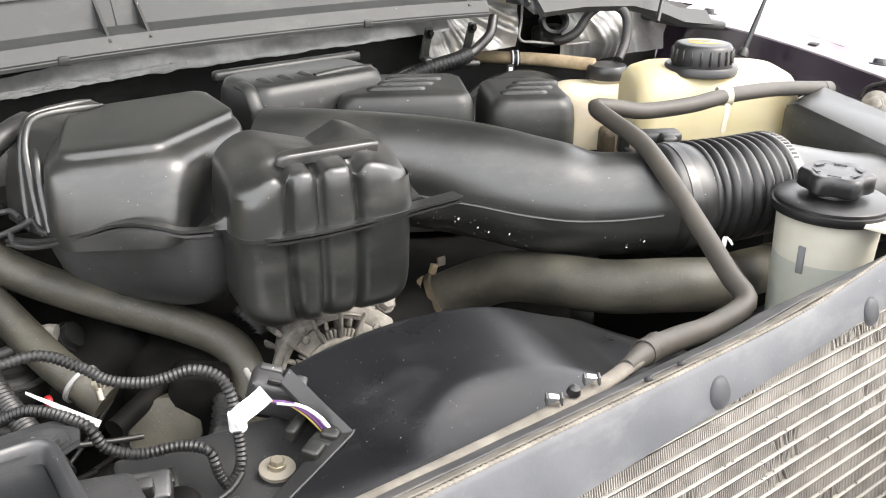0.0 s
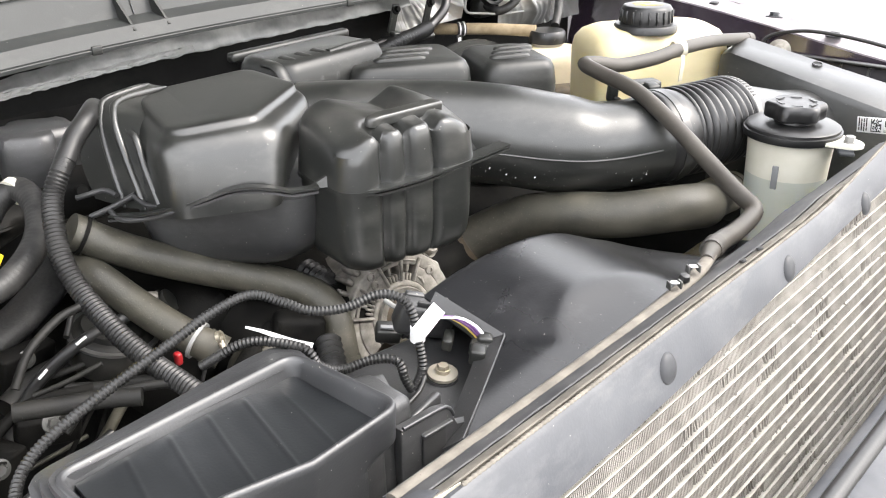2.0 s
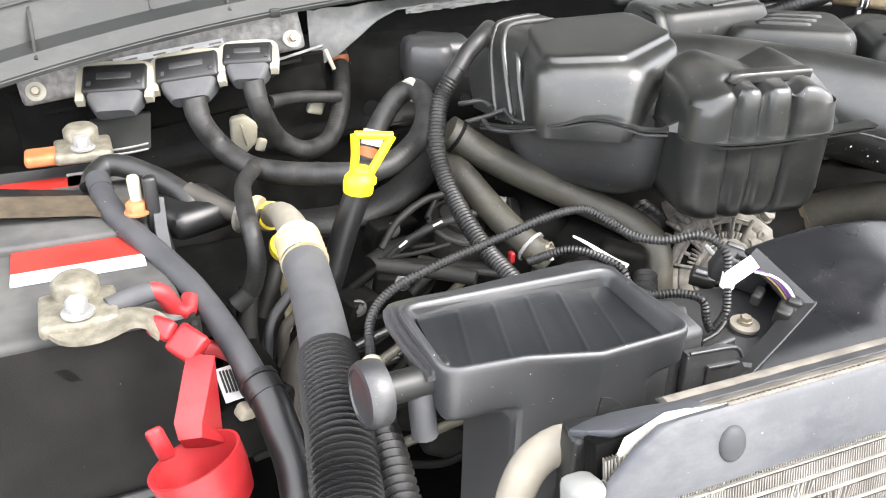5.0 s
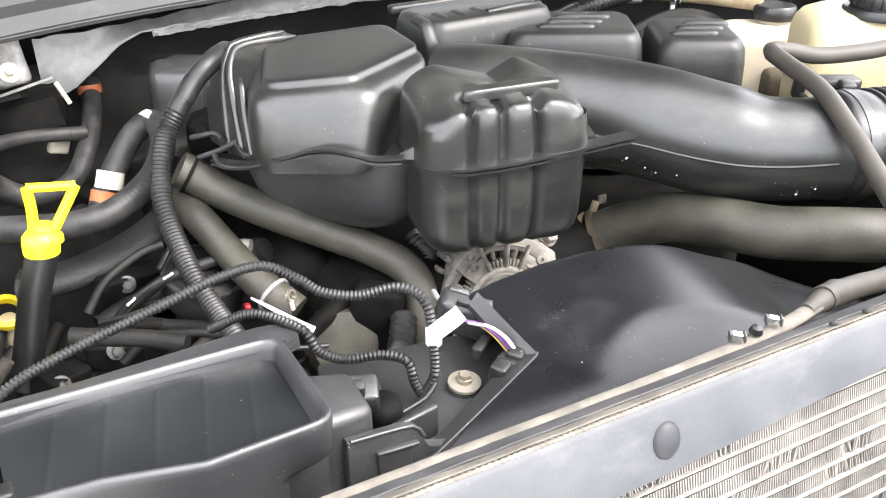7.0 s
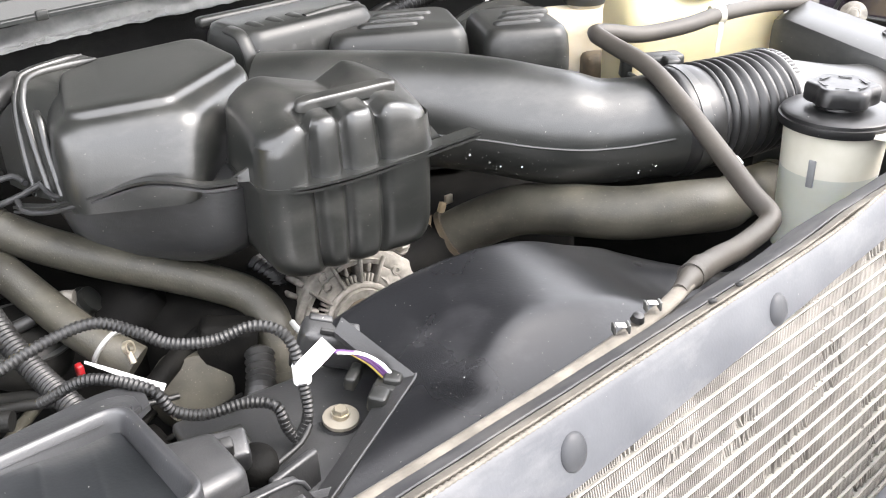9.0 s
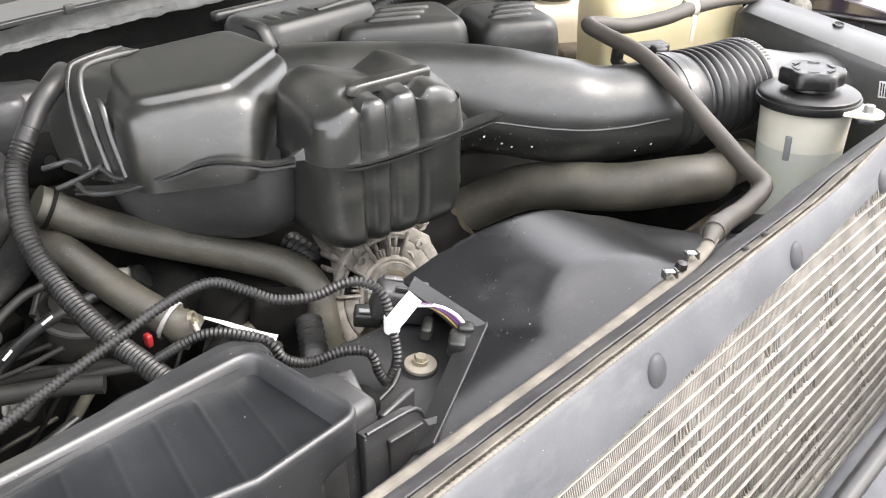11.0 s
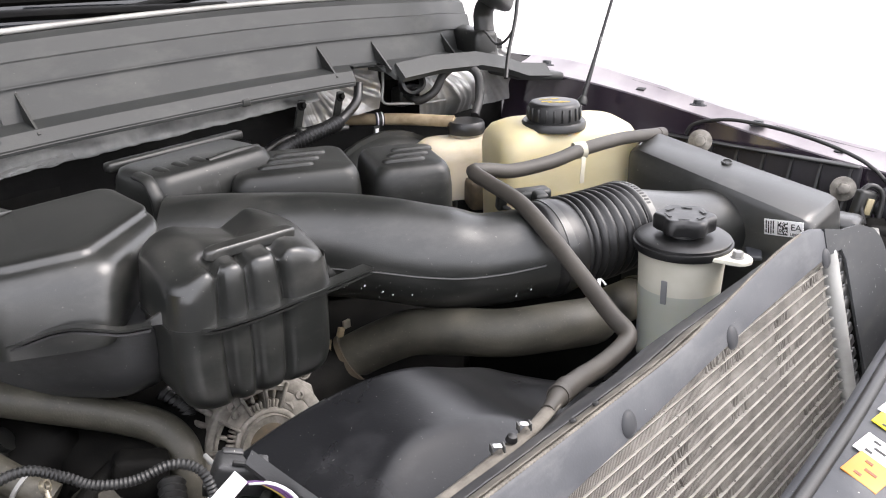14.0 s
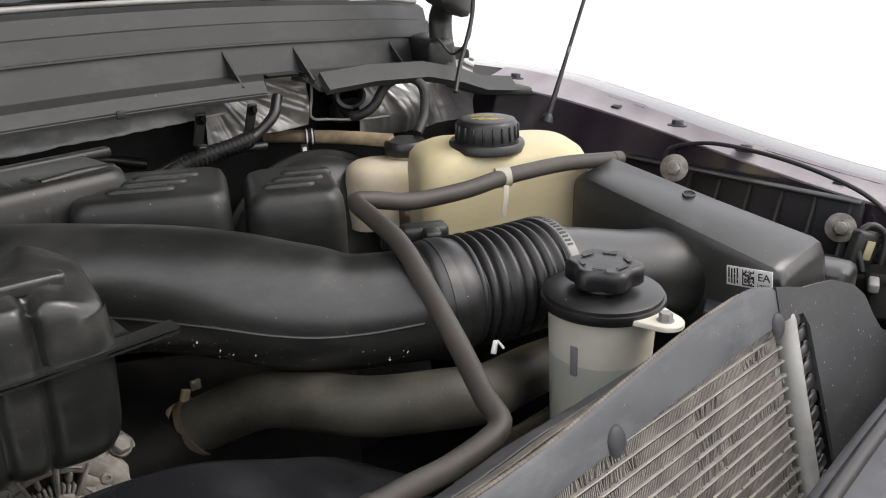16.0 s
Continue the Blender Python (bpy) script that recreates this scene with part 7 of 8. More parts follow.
def dip_handle():
    tl, tr, bl, br = V((-0.042, 0.700, 1.287)), V((-0.007, 0.697, 1.283)), V((-0.044, 0.700, 1.251)), V((-0.029, 0.696, 1.250))
    bm = bmesh.new()
    tube([tl, (tl + tr) / 2, tr], 0.0040, 8, bm=bm)
    tube([tl, (tl + bl) / 2 + V((0.001, 0, 0)), bl], 0.0043, 8, bm=bm)
    tube([tr, (tr + br) / 2, br], 0.0043, 8, bm=bm)
    mid = (bl + br) / 2
    tube([mid + V((0.001, 0, 0.005)), mid, mid - V((0.001, 0.001, 0.01))], 0.009, 14, bm=bm, radius=lambda f: 0.008 + 0.006 * smoothstep(0.2, 0.7, f))
    b = V((-0.041, 0.695, 1.243))
    lathe([(0.011, -0.010), (0.0140, -0.010), (0.0145, -0.002), (0.0138, 0.004), (0.009, 0.010)], axes(b, (0.09, 0.0, 1)), 22, bm)
    part("handle", bm, YELLOW, dipstick, smooth=60)
    part("guide_tube", tube([b - V((0, 0, 0.008)), (-0.054, 0.696, 1.199), (-0.068, 0.699, 1.151), (-0.079, 0.704, 1.111)], 0.0125, 16), BELLOWS, dipstick, "thick black guide tube")


dip_handle()


def second_dipstick():
    b = (-0.083, 0.840, 1.110)
    t = thing("dipstick", b, "small yellow dipstick ring low beside the hose", "dipstick")
    part("handle", ring_lathe([(0.0128, -0.005), (0.0180, -0.005), (0.0190, 0.0), (0.0180, 0.004), (0.0128, 0.004)], axes(b, (0.15, -0.55, 0.82)), 28), YELLOW, t)
    part("guide_tube", tube([V(b) - V((0, 0, 0.006)), V(b) + V((0.0, 0.01, -0.06)), V(b) + V((0.01, 0.02, -0.15))], 0.008, 12), PALE_YELLOW, t)


second_dipstick()


def washer_hose():
    t = thing("filler_hose", (-0.134, 0.478, 1.211), "grey foam sleeved hose with a black corrugated lower end", "hose")
    top = [(-0.120, 0.768, 1.184), (-0.116, 0.748, 1.196), (-0.113, 0.715, 1.212), (-0.113, 0.682, 1.222), (-0.114, 0.650, 1.225)]
    part("elbow", tube(top + [(-0.115, 0.637, 1.222)], 0.013, 16, radius=lambda f: 0.0110 + 0.0030 * f), PALE_HOSE, t, "stained cream plastic elbow")
    ring = [(-0.115, 0.640, 1.225), (-0.116, 0.622, 1.223), (-0.118, 0.600, 1.221)]
    part("coupling", tube(ring, 0.0190, 24, 0.002, ripple=(0.0022, 0.0085)), PALE_YELLOW, t, "aged yellow ribbed coupling")
    part("sleeve", tube([(-0.118, 0.606, 1.221), (-0.121, 0.573, 1.218), (-0.127, 0.526, 1.216), (-0.137, 0.465, 1.217)], 0.0185, 22), SLEEVE, t, "grey foam sleeve")
    part("corrugated_end", tube([(-0.136, 0.472, 1.217), (-0.145, 0.425, 1.215), (-0.153, 0.384, 1.212), (-0.161, 0.345, 1.204), (-0.167, 0.310, 1.200)], 0.0186, 24, ripple=(0.0066, 0.0050)), BELLOWS, t, "black corrugated hose end")
    part("cap_ring", clamp_band((-0.1165, 0.750, 1.1950), (0.1, -0.85, 0.5), 0.0124, 0.008, 0.002), PALE_YELLOW, t)
    return t


washer_hose()
pipe("small_conduit", [(-0.119, 0.445, 1.206), (-0.121, 0.406, 1.202), (-0.124, 0.374, 1.197), (-0.128, 0.340, 1.188)], 0.011, CONDUIT, "black corrugated conduit beside the filler hose", "conduit", 14, (0.003, 0.006))
pipe("steel_pipe", [(-0.186, 0.790, 1.216), (-0.165, 0.772, 1.207), (-0.145, 0.757, 1.200), (-0.124, 0.742, 1.199)], 0.0095, HOSE_GREY, "grey brown coolant pipe", "pipe")
jt = thing("pipe_joint", (-0.136, 0.751, 1.198), "stained cream flange joint on the coolant pipe", "joint")
dj = V((-0.124, 0.742, 1.199)) - V((-0.165, 0.772, 1.207))
part("flange", lathe([(0.0005, -0.004), (0.019, -0.004), (0.020, 0.0), (0.019, 0.004), (0.0005, 0.004)], axes((-0.130, 0.746, 1.200), dj), 20), PALE_YELLOW, jt)
part("back_flange", lathe([(0.0005, -0.004), (0.017, -0.004), (0.019, 0.0), (0.017, 0.004), (0.0005, 0.004)], axes((-0.140, 0.753, 1.200), dj), 20), CAST, jt, "dirty metal back flange")
part("tape", clamp_band((-0.1155, 0.740, 1.2000), (0.1, -0.88, 0.45), 0.0132, 0.0022, 0.0006), YELLOW, jt, "yellow tape ring")

batt_cable = [(-0.270, 0.809, 1.223), (-0.264, 0.823, 1.231), (-0.252, 0.833, 1.235), (-0.232, 0.824, 1.233), (-0.203, 0.805, 1.221), (-0.186, 0.785, 1.209), (-0.182, 0.765, 1.187)]
long_hose("battery_cable", batt_cable, 0.011, CONDUIT, "black battery cable arching over the terminal", "cable")
long_hose("battery_cable", [(-0.237, 0.827, 1.235), (-0.215, 0.825, 1.226), (-0.196, 0.811, 1.215), (-0.180, 0.789, 1.209)], 0.008, CONDUIT, "thin black cable beside the battery cable", "cable")
long_hose("battery_cable", [(-0.264, 0.811, 1.231), (-0.260, 0.780, 1.223), (-0.248, 0.734, 1.216), (-0.225, 0.678, 1.209), (-0.207, 0.625, 1.204), (-0.193, 0.577, 1.193), (-0.184, 0.536, 1.183), (-0.178, 0.504, 1.173)], 0.0108, CABLE_GREY, "grey sleeved battery cable running forward", "cable", n=18)
long_hose("cable_boot", [(-0.179, 0.519, 1.177), (-0.174, 0.500, 1.169), (-0.171, 0.479, 1.157), (-0.169, 0.452, 1.144), (-0.172, 0.417, 1.124)], 0.0138, BELLOWS, "black split boot around the battery cable", "boot", 18)
solid("rubber_ring", clamp_band((-0.178, 0.514, 1.176), V((-0.173, 0.472, 1.165)) - V((-0.184, 0.536, 1.183)), 0.0137, 0.003, 0.0016), BELLOWS, "thick open rim of the cable boot", "boot")


def battery():
    t = thing("battery", (-0.40, 0.74, 1.0), "dusty black battery with red and white labels", "battery")
    part("case", box((-0.40, 0.752, 1.112), (0.365, 0.345, 0.19), 0.008), BATTERY, t)
    part("top_step", box((-0.40, 0.785, 1.209), (0.345, 0.12, 0.012), 0.004), BATTERY, t)
    for pts, mt, lab in (((-0.29, 0.708, 0.105, 0.045), RED_LABEL, "red label"), ((-0.29, 0.676, 0.105, 0.020), PAPER, "white label strip"), ((-0.315, 0.862, 0.09, 0.040), RED_LABEL, "red label"), ((-0.275, 0.872, 0.035, 0.035), PAPER, "white label strip")):
        x, y, w, d = pts
        part("label", box((x, y, 1.2085), (w, d, 0.0022), 0.0006), mt, t, lab)
    part("hold_strap", strip([(-0.58, 0.80, 1.232), (-0.36, 0.785, 1.226), (-0.275, 0.775, 1.219), (-0.225, 0.77, 1.206)], 0.035, 0.005), RUST, t, "brown hold-down strap")
    part("hold_edge", strip([(-0.58, 0.825, 1.228), (-0.36, 0.815, 1.222), (-0.23, 0.80, 1.206)], 0.030, 0.006), BELLOWS, t)
    def wrap(u, v):
        x = -0.58 + 0.372 * u
        return (x, 0.574 - 0.012 * v - 0.006 * math.sin(u * 3.14) + crinkle((x, v, 2), 0.004, 9), 1.206 - 0.19 * v)
    part("front_wrap", sheet(wrap, 30, 12, 0.004), CLOTH, t, "black woven front wrap")
    part("side_wrap", box((-0.2135, 0.66, 1.11), (0.006, 0.18, 0.185), 0.002), CLOTH, t)
    part("strap_band", tube([(-0.58, 0.556, 1.060), (-0.4, 0.552, 1.058), (-0.214, 0.560, 1.062)], 0.006, 10), BELLOWS, t)
    return t


battery()


def terminal(c, label, lean=0):
    c = V(c)
    t = thing("battery_terminal", c, label, "terminal")
    part("clamp", box(c + V((0, 0.012, -0.006)), (0.055, 0.050, 0.012), 0.004, (0, 0, lean)), BRASS, t, "corroded brass clamp")
    part("post_ring", lathe([(0.009, -0.004), (0.017, -0.004), (0.017, 0.010), (0.013, 0.014), (0.009, 0.014)], axes(c + V((0.0, 0.030, 0)), (0, 0, 1)), 22), BRASS, t)
    part("stud_bolt", hexbolt(c + V((0, -0.002, 0.001)), (0, 0, 1), 0.0078, 0.011, 1.5), SILVER, t)
    return t


t1 = terminal((-0.292, 0.570, 1.230), "corroded brass battery terminal clamp with a bolt")
part("bus_tongue", strip(spline([(-0.306, 0.567, 1.222), (-0.297, 0.556, 1.219), (-0.280, 0.551, 1.221), (-0.260, 0.555, 1.225), (-0.246, 0.555, 1.221), (-0.237, 0.551, 1.212)], 0.004)[0], 0.024, 0.004), BRASS, t1, "bent brass tongue")
part("lug", tube([(-0.272, 0.578, 1.225), (-0.254, 0.584, 1.227), (-0.239, 0.585, 1.229)], 0.0078, 12), SLEEVE, t1, "grey crimped lug")
t2 = terminal((-0.272, 0.869, 1.242), "orange crusted rear battery terminal with a brass bolt")
part("crust", box((-0.302, 0.877, 1.235), (0.050, 0.03, 0.012), 0.004), ORANGE, t2, "orange corrosion crust")
rs = thing("rusty_stud", (-0.234, 0.737, 1.229), "rusty nut on a pale stud beside the battery", "stud")
part("stud", lathe([(0.0005, 0.0), (0.0055, 0.0), (0.0055, 0.026), (0.0045, 0.028), (0.0005, 0.028)], axes((-0.234, 0.738, 1.232), (-0.05, 0, 1)), 14), CREAM, rs)
part("nut", hexbolt((-0.235, 0.735, 1.226), (-0.05, 0, 1), 0.0095, 0.010, 1.25), ORANGE, rs, "rusty nut")

pipe("red_cable", [(-0.242, 0.589, 1.227), (-0.232, 0.590, 1.222), (-0.225, 0.591, 1.206), (-0.217, 0.591, 1.201), (-0.211, 0.604, 1.206)], 0.0075, RED, "faded red cable bending beside the battery", "cable")
pipe("red_cable", [(-0.212, 0.576, 1.179), (-0.196, 0.567, 1.175), (-0.185, 0.560, 1.170)], 0.006, RED, "red cable behind the battery cable", "cable")


def red_cover():
    t = thing("terminal_cover", (-0.234, 0.439, 1.181), "bright red plastic terminal cover hanging open", "terminal cover")
    def slab(a, b, w, th, name):
        a, b = V(a), V(b)
        d = (b - a)
        n = V((-0.25, -0.62, 0.74)).normalized()
        m = axes((a + b) / 2, n, d)
        return part(name, box((0, 0, 0), (d.length, w, th), min(0.004, th * 0.4), m=m), RED, t)
    slab((-0.246, 0.556, 1.219), (-0.230, 0.548, 1.211), 0.016, 0.012, "hinge_neck")
    slab((-0.231, 0.546, 1.212), (-0.214, 0.533, 1.199), 0.024, 0.014, "elbow_cap")
    part("trough", loft([[V(p) for p in q] for q in (
        ((-0.225, 0.530, 1.204), (-0.206, 0.526, 1.200), (-0.205, 0.537, 1.184), (-0.224, 0.545, 1.184)),
        ((-0.243, 0.481, 1.183), (-0.225, 0.474, 1.184), (-0.211, 0.489, 1.157), (-0.239, 0.499, 1.155)),
        ((-0.242, 0.474, 1.173), (-0.227, 0.469, 1.175), (-0.205, 0.475, 1.157), (-0.237, 0.485, 1.153)))]), RED, t, "long red trough")
    c = V((-0.234, 0.455, 1.166))
    n = V((-0.28, 0.22, 0.93)).normalized()
    part("round_shell", lathe([(0.0005, -0.040), (0.022, -0.040), (0.030, -0.032), (0.0345, -0.012), (0.0355, 0.004), (0.0335, 0.004), (0.031, -0.012), (0.027, -0.030), (0.0005, -0.036)], axes(c, n, (1, 0, 0)) @ Matrix.Diagonal((0.92, 0.85, 1, 1)), 36), RED, t, "open round red shell")
    part("tab", box((-0.254, 0.465, 1.181), (0.012, 0.006, 0.028), 0.003, (0, -15, 0)), RED, t)
    return t


red_cover()


def fuse_block():
    t = thing("fuse_block", (-0.175, 0.688, 1.165), "dark fuse block between battery and filler hose", "fuse block")
    part("base", box((-0.186, 0.663, 1.085), (0.07, 0.18, 0.06), 0.006, (0, 0, 10)), DARK, t)
    for k, p in enumerate(((-0.196, 0.708, 1.128), (-0.182, 0.687, 1.124), (-0.180, 0.636, 1.126), (-0.178, 0.606, 1.120), (-0.197, 0.662, 1.122))):
        part("relay", box(p, (0.022, 0.024, 0.035), 0.004, (0, 0, 12 * k)), DARK, t)
    part("code_label", box((-0.193, 0.553, 1.153), (0.019, 0.028, 0.003), 0.0005, (40, 0, 10)), PAPER, t)
    for k in range(6):
        part("print_bar", box(V((-0.193, 0.552, 1.156)) + V((-0.0065 + 0.0026 * k, 0, 0)), (0.0013, 0.018, 0.003), 0, (40, 0, 10)), INK, t)
    part("clip", box((-0.189, 0.515, 1.153), (0.016, 0.012, 0.012), 0.003, (20, 20, 30)), CREAM, t)
    part("fuse_cover", box((-0.185, 0.784, 1.197), (0.07, 0.07, 0.03), 0.012, (0, 0, 20)), BELLOWS, t)
    return t


fuse_block()
solid("support_rod", box((-0.222, 0.733, 1.210), (0.012, 0.012, 0.10), 0.003), BELLOWS, "black upright post beside the battery", "post")

# ---- middle hoses and the throttle side ----
long_hose("vacuum_conduit", [(0.114, 0.822, 1.302), (0.105, 0.817, 1.293), (0.090, 0.811, 1.274), (0.077, 0.792, 1.253), (0.068, 0.767, 1.227), (0.068, 0.738, 1.203), (0.071, 0.694, 1.181), (0.078, 0.658, 1.164), (0.085, 0.619, 1.154), (0.094, 0.575, 1.140)], 0.0092, CONDUIT, "black corrugated conduit curving past the plenum", "conduit", 14, (0.0012, 0.0040))
pipe("smooth_hose", [(0.169, 0.866, 1.327), (0.156, 0.848, 1.328), (0.140, 0.832, 1.324), (0.125, 0.827, 1.313), (0.110, 0.819, 1.298)], 0.0100, CONDUIT, "smooth black hose end over the plenum's corner", "hose")
tb = thing("throttle_cover", (0.15, 0.99, 1.22), "dusty black throttle cover box behind the wiring", "cover")
part("box", box((0.155, 0.985, 1.262), (0.085, 0.06, 0.055), 0.012, (0, 0, -8)), PLASTIC_DUSTY, tb)
part("foot", box((0.165, 0.93, 1.225), (0.06, 0.07, 0.04), 0.01, (0, 0, -20)), DARK, tb)
pump = thing("purge_valve", (0.127, 0.766, 1.150), "dull metal purge valve below the conduit", "valve")
part("can", lathe([(0.001, -0.034), (0.036, -0.034), (0.041, -0.026), (0.041, -0.004), (0.036, 0.003), (0.030, 0.004), (0.029, 0.009), (0.001, 0.010)], axes((0.094, 0.750, 1.152), (0.1, -0.2, 1)), 32), GRIME, pump)
part("can_band", clamp_band((0.094, 0.750, 1.152), (0.1, -0.2, 1), 0.0412, 0.0025, 0.0008), CHROME, pump)
part("can_neck", lathe([(0.001, -0.01), (0.015, -0.01), (0.015, 0.006), (0.012, 0.006), (0.012, 0.012), (0.001, 0.012)], axes((0.147, 0.756, 1.154), (0.6, -0.5, 0.5)), 24), PLASTIC, pump)
part("nozzle", tube([(0.119, 0.759, 1.162), (0.130, 0.749, 1.169), (0.138, 0.743, 1.169)], 0.008, 12), CAST, pump)
line = [(0.102, 0.738, 1.167), (0.066, 0.742, 1.160), (0.044, 0.745, 1.151), (0.017, 0.755, 1.128), (-0.004, 0.758, 1.101), (-0.026, 0.760, 1.068)]
pipe("vapour_line", line, 0.0058, CONDUIT, "black vapour line with white print marks", "line", 12)
pts = spline(line, 0.02)[0]
for k in range(2, len(pts) - 2, 2):
    d = pts[k + 1] - pts[k]
    m = axes(pts[k] + V((-0.003, -0.0045, 0.0038)), (-0.45, -0.65, 0.6), d)
    solid("print_mark", box((0, 0, 0), (0.011, 0.0025, 0.001), 0.0002, m=m), PAPER, "white print mark on the vapour line", "mark", "print marks on the line")
pipe("thin_tube", [(0.052, 0.756, 1.161), (0.073, 0.777, 1.173), (0.099, 0.787, 1.174)], 0.003, CONDUIT, "thin black tube behind the conduit", "line", 8)
pipe("thin_tube", [(0.020, 0.699, 1.146), (0.045, 0.681, 1.144), (0.070, 0.654, 1.150), (0.082, 0.633, 1.152)], 0.006, GRIME, "thin dusty hose across the engine", "line", 10)
solid("red_clip", box((0.109, 0.668, 1.148), (0.006, 0.008, 0.012), 0.002), RED, "small red locking clip", "clip")
pipe("tan_pipe", [(0.894, 1.124, 1.263), (0.925, 1.076, 1.265), (0.967, 1.015, 1.266), (1.003, 0.944, 1.266)], 0.010, TAN_HOSE, "tan cloth covered heater pipe below the foil", "pipe")
solid("printed_clip", clamp_band((0.937, 1.055, 1.266), (1, -0.6, 0), 0.0105, 0.014, 0.0012), INK, "black clip with white print on the tan pipe", "clip")
for k in (-1, 1):
    solid("clip_print", clamp_band(V((0.937, 1.055, 1.266)) + V((0.0035 * k, -0.002 * k, 0)), (1, -0.6, 0), 0.0113, 0.0022, 0.0007), PAPER, "white print band on the black clip", "print", "print bands on the clip")
solid("printed_tail", box((0.918, 1.043, 1.249), (0.013, 0.003, 0.022), 0.0006), INK, "black printed tail hanging from the clip", "clip")
solid("tail_print", box(V((0.918, 1.043, 1.249)) + V((-0.001, -0.0022, 0.0)), (0.007, 0.001, 0.014), 0.0003), PAPER, "white print patch on the black tail", "print")
pipe("rear_conduit", [(0.663, 0.992, 1.267), (0.696, 1.001, 1.275), (0.737, 1.002, 1.284), (0.781, 1.006, 1.289), (0.808, 1.011, 1.293)], 0.0105, CONDUIT, "thick black corrugated conduit behind the manifold", "conduit", 16, (0.003, 0.007))
pipe("rear_hose", [(0.806, 1.012, 1.291), (0.825, 1.013, 1.300), (0.849, 1.013, 1.318), (0.865, 1.024, 1.341)], 0.0075, BELLOWS, "black hose rising over the foil", "hose", 14)
pipe("rear_hose", [(0.677, 1.042, 1.262), (0.729, 1.055, 1.272), (0.788, 1.055, 1.272), (0.854, 1.045, 1.269)], 0.006, BELLOWS, "black hose behind the manifold", "hose")
pipe("rear_hose", [(0.514, 1.073, 1.283), (0.585, 1.091, 1.282), (0.647, 1.114, 1.276), (0.694, 1.089, 1.266)], 0.007, BELLOWS, "black hose lying behind the manifold", "hose")

# ---- right front corner ----
def hood_bumper():
    c = V((1.284, 0.321, 1.182))
    t = thing("hood_bumper", c, "black ribbed rubber hood bumper on its bracket", "bumper stop")
    part("post", lathe([(0.0005, -0.020), (0.026, -0.020), (0.0275, -0.012), (0.024, -0.004), (0.0185, 0.000), (0.0175, 0.003), (0.0205, 0.007), (0.0220, 0.012), (0.0200, 0.017), (0.0150, 0.020), (0.0150, 0.023), (0.0185, 0.027), (0.0190, 0.032), (0.0165, 0.038), (0.0110, 0.042), (0.0005, 0.043)], axes(c, (0.05, 0, 1)), 28), PLUG, t)
    part("side_boss", tube([c + V((0.012, -0.012, -0.012)), c + V((0.024, -0.02, -0.014)), c + V((0.030, -0.024, -0.020))], 0.010, 12), PLUG, t)
    part("bracket", box((1.258, 0.297, 1.144), (0.05, 0.04, 0.07), 0.005, (10, 0, 20)), DARK, t)
    part("plate", box((1.209, 0.315, 1.144), (0.09, 0.03, 0.01), 0.003, (0, -25, 30)), DARK, t)
    k = part("level_sensor", box((1.234, 0.352, 1.178), (0.036, 0.016, 0.058), 0.005, (0, 15, -25)), PLASTIC, t, "black sensor with a yellowed label")
    part("label", box((1.2325, 0.3420, 1.184), (0.013, 0.002, 0.024), 0.0006, (0, 15, -25)), PALE_YELLOW, k, "yellowed label")
    part("sensor_foot", box((1.240, 0.340, 1.150), (0.030, 0.022, 0.018), 0.004, (0, 10, -25)), BELLOWS, k)
    part("wire", tube([(1.222, 0.342, 1.160), (1.227, 0.355, 1.196), (1.243, 0.348, 1.213), (1.254, 0.332, 1.200), (1.246, 0.330, 1.165)], 0.0042, 10), CONDUIT, t)
    part("white_plug", box((1.198, 0.319, 1.157), (0.03, 0.012, 0.012), 0.003, (0, 0, 20)), ALLOY, t)
    return t


hood_bumper()


def headlamp():
    c = V((1.150, 0.281, 1.109))
    t = thing("headlamp_back", c, "black rear of the headlamp with a round cover", "headlamp")
    part("cover", lathe([(0.0005, 0.0), (0.05, 0.0), (0.055, -0.01), (0.055, -0.05), (0.0005, -0.05)], axes(c + V((0.04, -0.02, -0.02)), (-0.3, 0.5, 0.6)), 32), PLASTIC, t)
    part("rim", lathe([(0.048, 0.0), (0.053, 0.003), (0.057, 0.0), (0.057, -0.006), (0.048, -0.006)], axes(c + V((0.04, -0.02, -0.02)), (-0.3, 0.5, 0.6)), 32), GREY_PLASTIC, t)
    part("support", box((1.149, 0.250, 1.134), (0.05, 0.012, 0.09), 0.003, (0, 30, 30)), PLASTIC, t)
    part("housing", box(c + V((0.12, -0.05, -0.10)), (0.16, 0.16, 0.18), 0.02), PLASTIC, t)
    return t


headlamp()
rail = thing("sensor_plug", (0.986, 0.471, 1.155), "small black plug with coloured wires behind the rail", "connector")
part("plug", box((0.975, 0.481, 1.153), (0.03, 0.014, 0.012), 0.002, (0, 0, 30)), PLASTIC, rail)
for k, mt in enumerate((YELLOW, PURPLE, PURPLE)):
    part("wire", tube([V((0.983, 0.476, 1.159)) + V((0, 0, 0.002 * k)), V((0.996, 0.463, 1.160)) + V((0, 0, 0.002 * k)), (1.007, 0.449, 1.153), (1.010, 0.440, 1.145)], 0.0018, 8), mt if k != 0 else YELLOW_INK, rail)

ck = thing("wire_clip", (0.686, 0.455, 1.217), "small white wire clip under the intake tube", "clip")
part("clip", box((0.685, 0.457, 1.216), (0.006, 0.004, 0.012), 0.001, (0, 30, 20)), PAPER, ck)
part("tail", tube([(0.685, 0.459, 1.220), (0.688, 0.456, 1.221), (0.690, 0.451, 1.215)], 0.0012, 6), PAPER, ck)

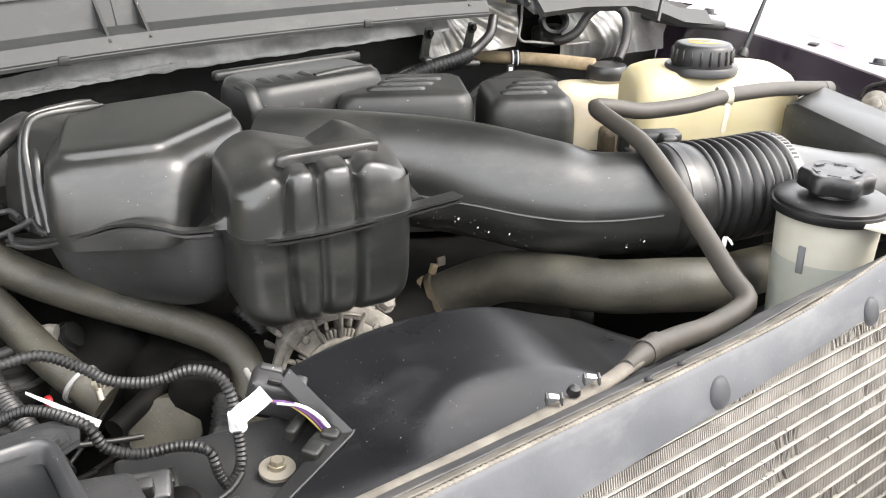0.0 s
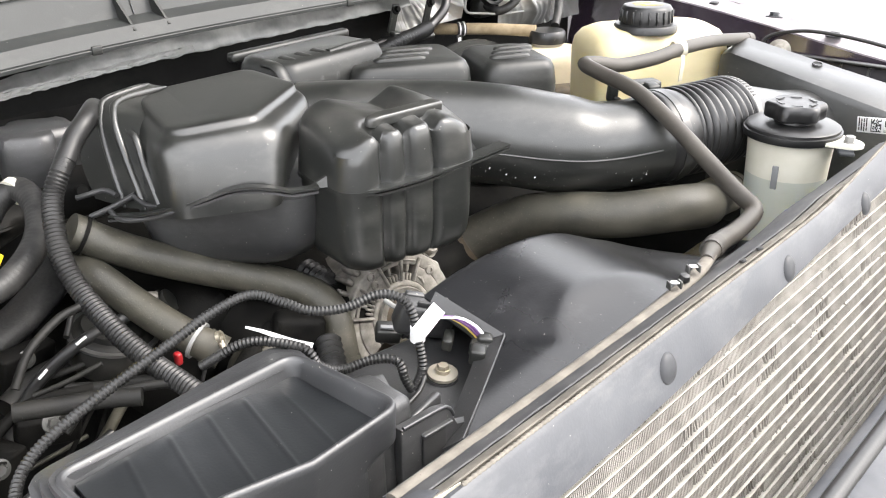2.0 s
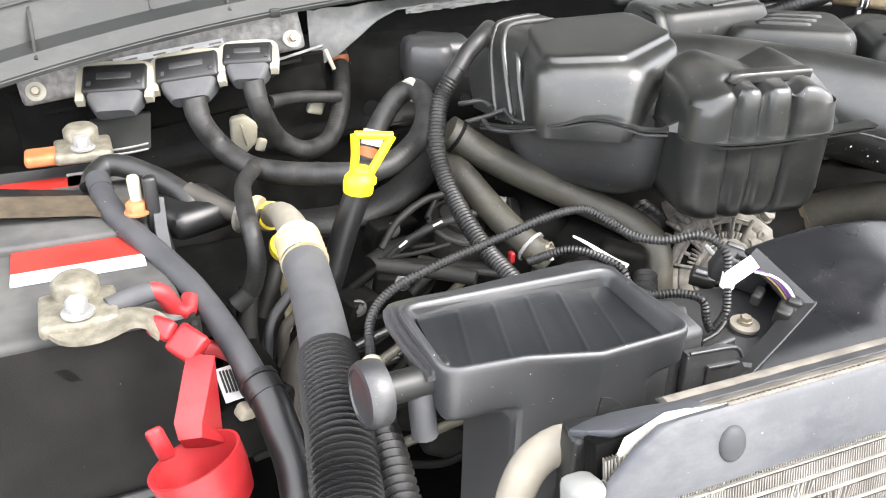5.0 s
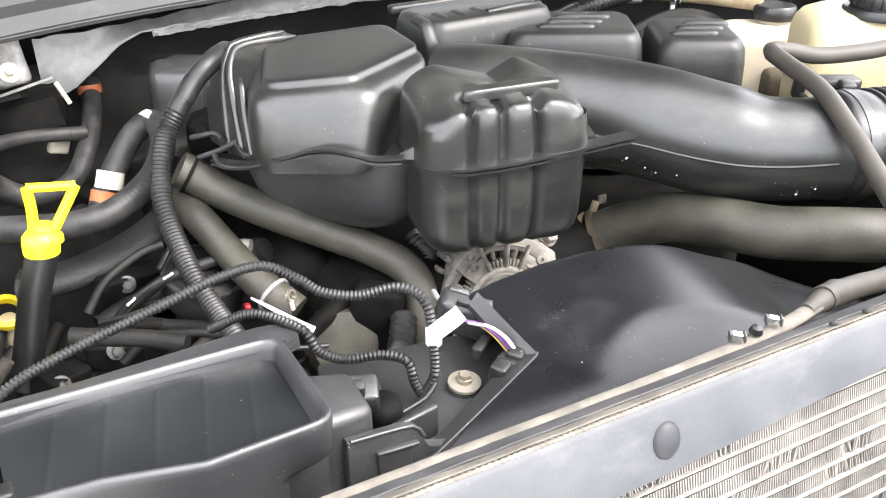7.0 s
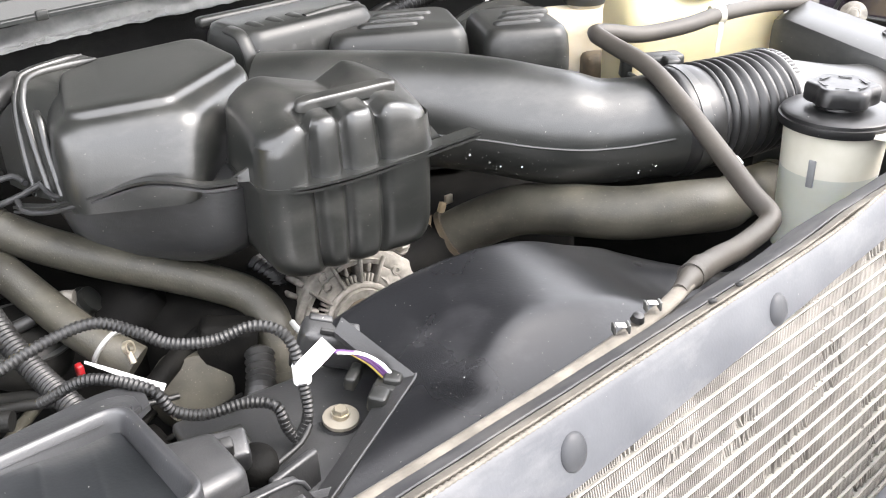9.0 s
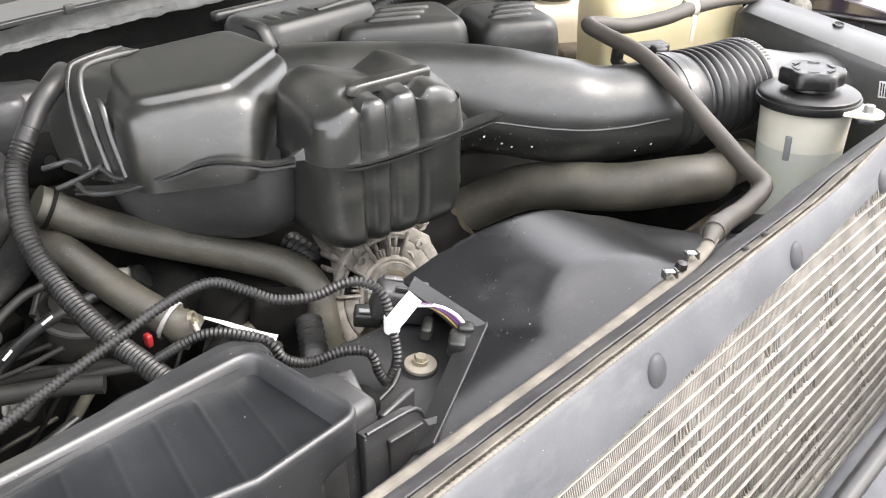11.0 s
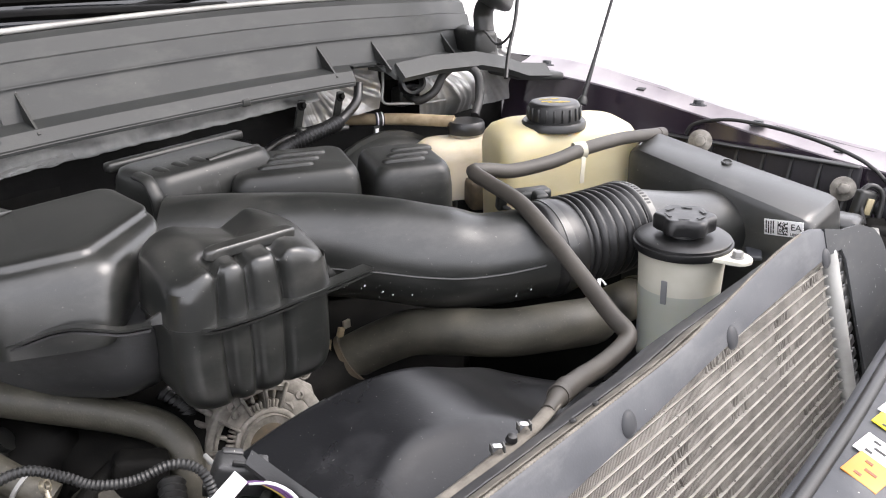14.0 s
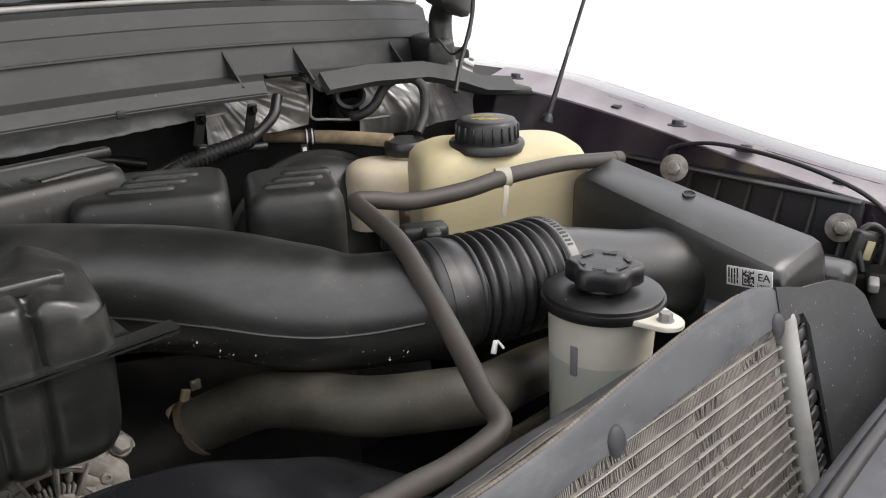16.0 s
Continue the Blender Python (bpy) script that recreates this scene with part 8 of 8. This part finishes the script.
# ---- lines deep beside the engine ----
for pts, r, mt, lab in (
        ([(-0.082, 0.783, 1.101), (-0.107, 0.763, 1.084), (-0.126, 0.751, 1.064), (-0.142, 0.733, 1.038)], 0.006, GRIME, "dusty fuel line running down beside the hose"),
        ([(-0.040, 0.828, 1.089), (-0.064, 0.804, 1.065), (-0.084, 0.779, 1.046), (-0.112, 0.748, 1.008)], 0.008, DARK, "dusty black pipe running down beside the hose"),
        ([(-0.099, 0.645, 1.122), (-0.114, 0.630, 1.102), (-0.125, 0.608, 1.075), (-0.134, 0.585, 1.049)], 0.016, GRIME, "dusty hose below the filler hose"),
        ([(-0.092, 0.842, 1.097), (-0.104, 0.824, 1.077), (-0.122, 0.805, 1.046)], 0.009, GRIME, "dusty tube below the yellow ring"),
        ([(-0.037, 0.659, 1.172), (-0.009, 0.645, 1.170), (0.018, 0.632, 1.168), (0.044, 0.613, 1.166)], 0.0075, GRIME, "dusty hose lying across behind the housing"),
        ([(-0.013, 0.679, 1.166), (0.010, 0.667, 1.173), (0.036, 0.655, 1.183)], 0.0022, GRIME, "thin dusty wire behind the housing"),
        ([(-0.019, 0.698, 1.167), (0.002, 0.709, 1.188), (0.035, 0.721, 1.200), (0.055, 0.722, 1.203)], 0.0038, GRIME, "thin dusty tube curving up behind the housing"),
        ([(-0.052, 0.697, 1.128), (-0.026, 0.701, 1.141), (-0.002, 0.701, 1.146), (0.038, 0.686, 1.145)], 0.005, DARK, "dusty line below the vapour line"),
        ([(-0.003, 0.658, 1.135), (0.021, 0.660, 1.150), (0.054, 0.644, 1.155), (0.086, 0.625, 1.154)], 0.004, GRIME, "dusty line behind the wiring harness"),
        ([(0.021, 0.762, 1.128), (0.040, 0.745, 1.135), (0.069, 0.735, 1.140), (0.089, 0.730, 1.142)], 0.003, GRIME, "thin dusty tube near the canister"),
        ([(-0.007, 0.771, 1.107), (0.029, 0.785, 1.114), (0.063, 0.786, 1.118), (0.095, 0.801, 1.123)], 0.012, GRIME, "dusty hose below the braided sleeve"),
        ([(-0.098, 0.705, 1.157), (-0.115, 0.700, 1.131), (-0.132, 0.697, 1.110), (-0.140, 0.690, 1.070)], 0.0045, SLEEVE, "thin grey line running down beside the battery"),
        ([(-0.086, 0.684, 1.150), (-0.112, 0.680, 1.121), (-0.124, 0.678, 1.107), (-0.130, 0.670, 1.060)], 0.0055, HOSE_GREY, "thin brown line running down beside the battery"),
        ([(-0.095, 0.610, 1.150), (-0.123, 0.600, 1.127), (-0.136, 0.595, 1.084), (-0.140, 0.590, 1.030)], 0.017, HOSE_GREY, "thick brown hose low beside the battery"),
        ([(-0.150, 0.700, 1.150), (-0.158, 0.680, 1.120), (-0.160, 0.660, 1.080)], 0.010, GRIME, "black hose hanging beside the battery"),
        ([(-0.190, 0.640, 1.150), (-0.176, 0.600, 1.140), (-0.160, 0.560, 1.120), (-0.150, 0.520, 1.090)], 0.007, GRIME, "black hose along the battery tray")):
    pipe("bay_line", pts, r, mt, lab, "line", 16)
for k in range(6):
    o = V((0.0, -0.004 * k, 0.0075 * k))
    pipe("loom_strand", [V((0.034, 0.874, 1.115)) + o, V((0.084, 0.878, 1.135)) + o, V((0.140, 0.890, 1.153)) + o * 0.6], 0.0034, TAPE, "black strand of the wide loom behind the dipstick", "wiring", 8, group="strands of the wide loom")
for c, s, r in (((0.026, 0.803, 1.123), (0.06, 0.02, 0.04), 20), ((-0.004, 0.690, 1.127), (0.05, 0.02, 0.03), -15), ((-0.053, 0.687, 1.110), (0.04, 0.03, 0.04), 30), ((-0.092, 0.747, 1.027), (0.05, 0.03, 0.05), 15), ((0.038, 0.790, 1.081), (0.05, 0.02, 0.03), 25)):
    t = thing("bay_bracket", c, "dusty bracket deep beside the engine, bay shade in its colour", "bracket")
    # Near-black plate: the depth's shade is put into its colour.
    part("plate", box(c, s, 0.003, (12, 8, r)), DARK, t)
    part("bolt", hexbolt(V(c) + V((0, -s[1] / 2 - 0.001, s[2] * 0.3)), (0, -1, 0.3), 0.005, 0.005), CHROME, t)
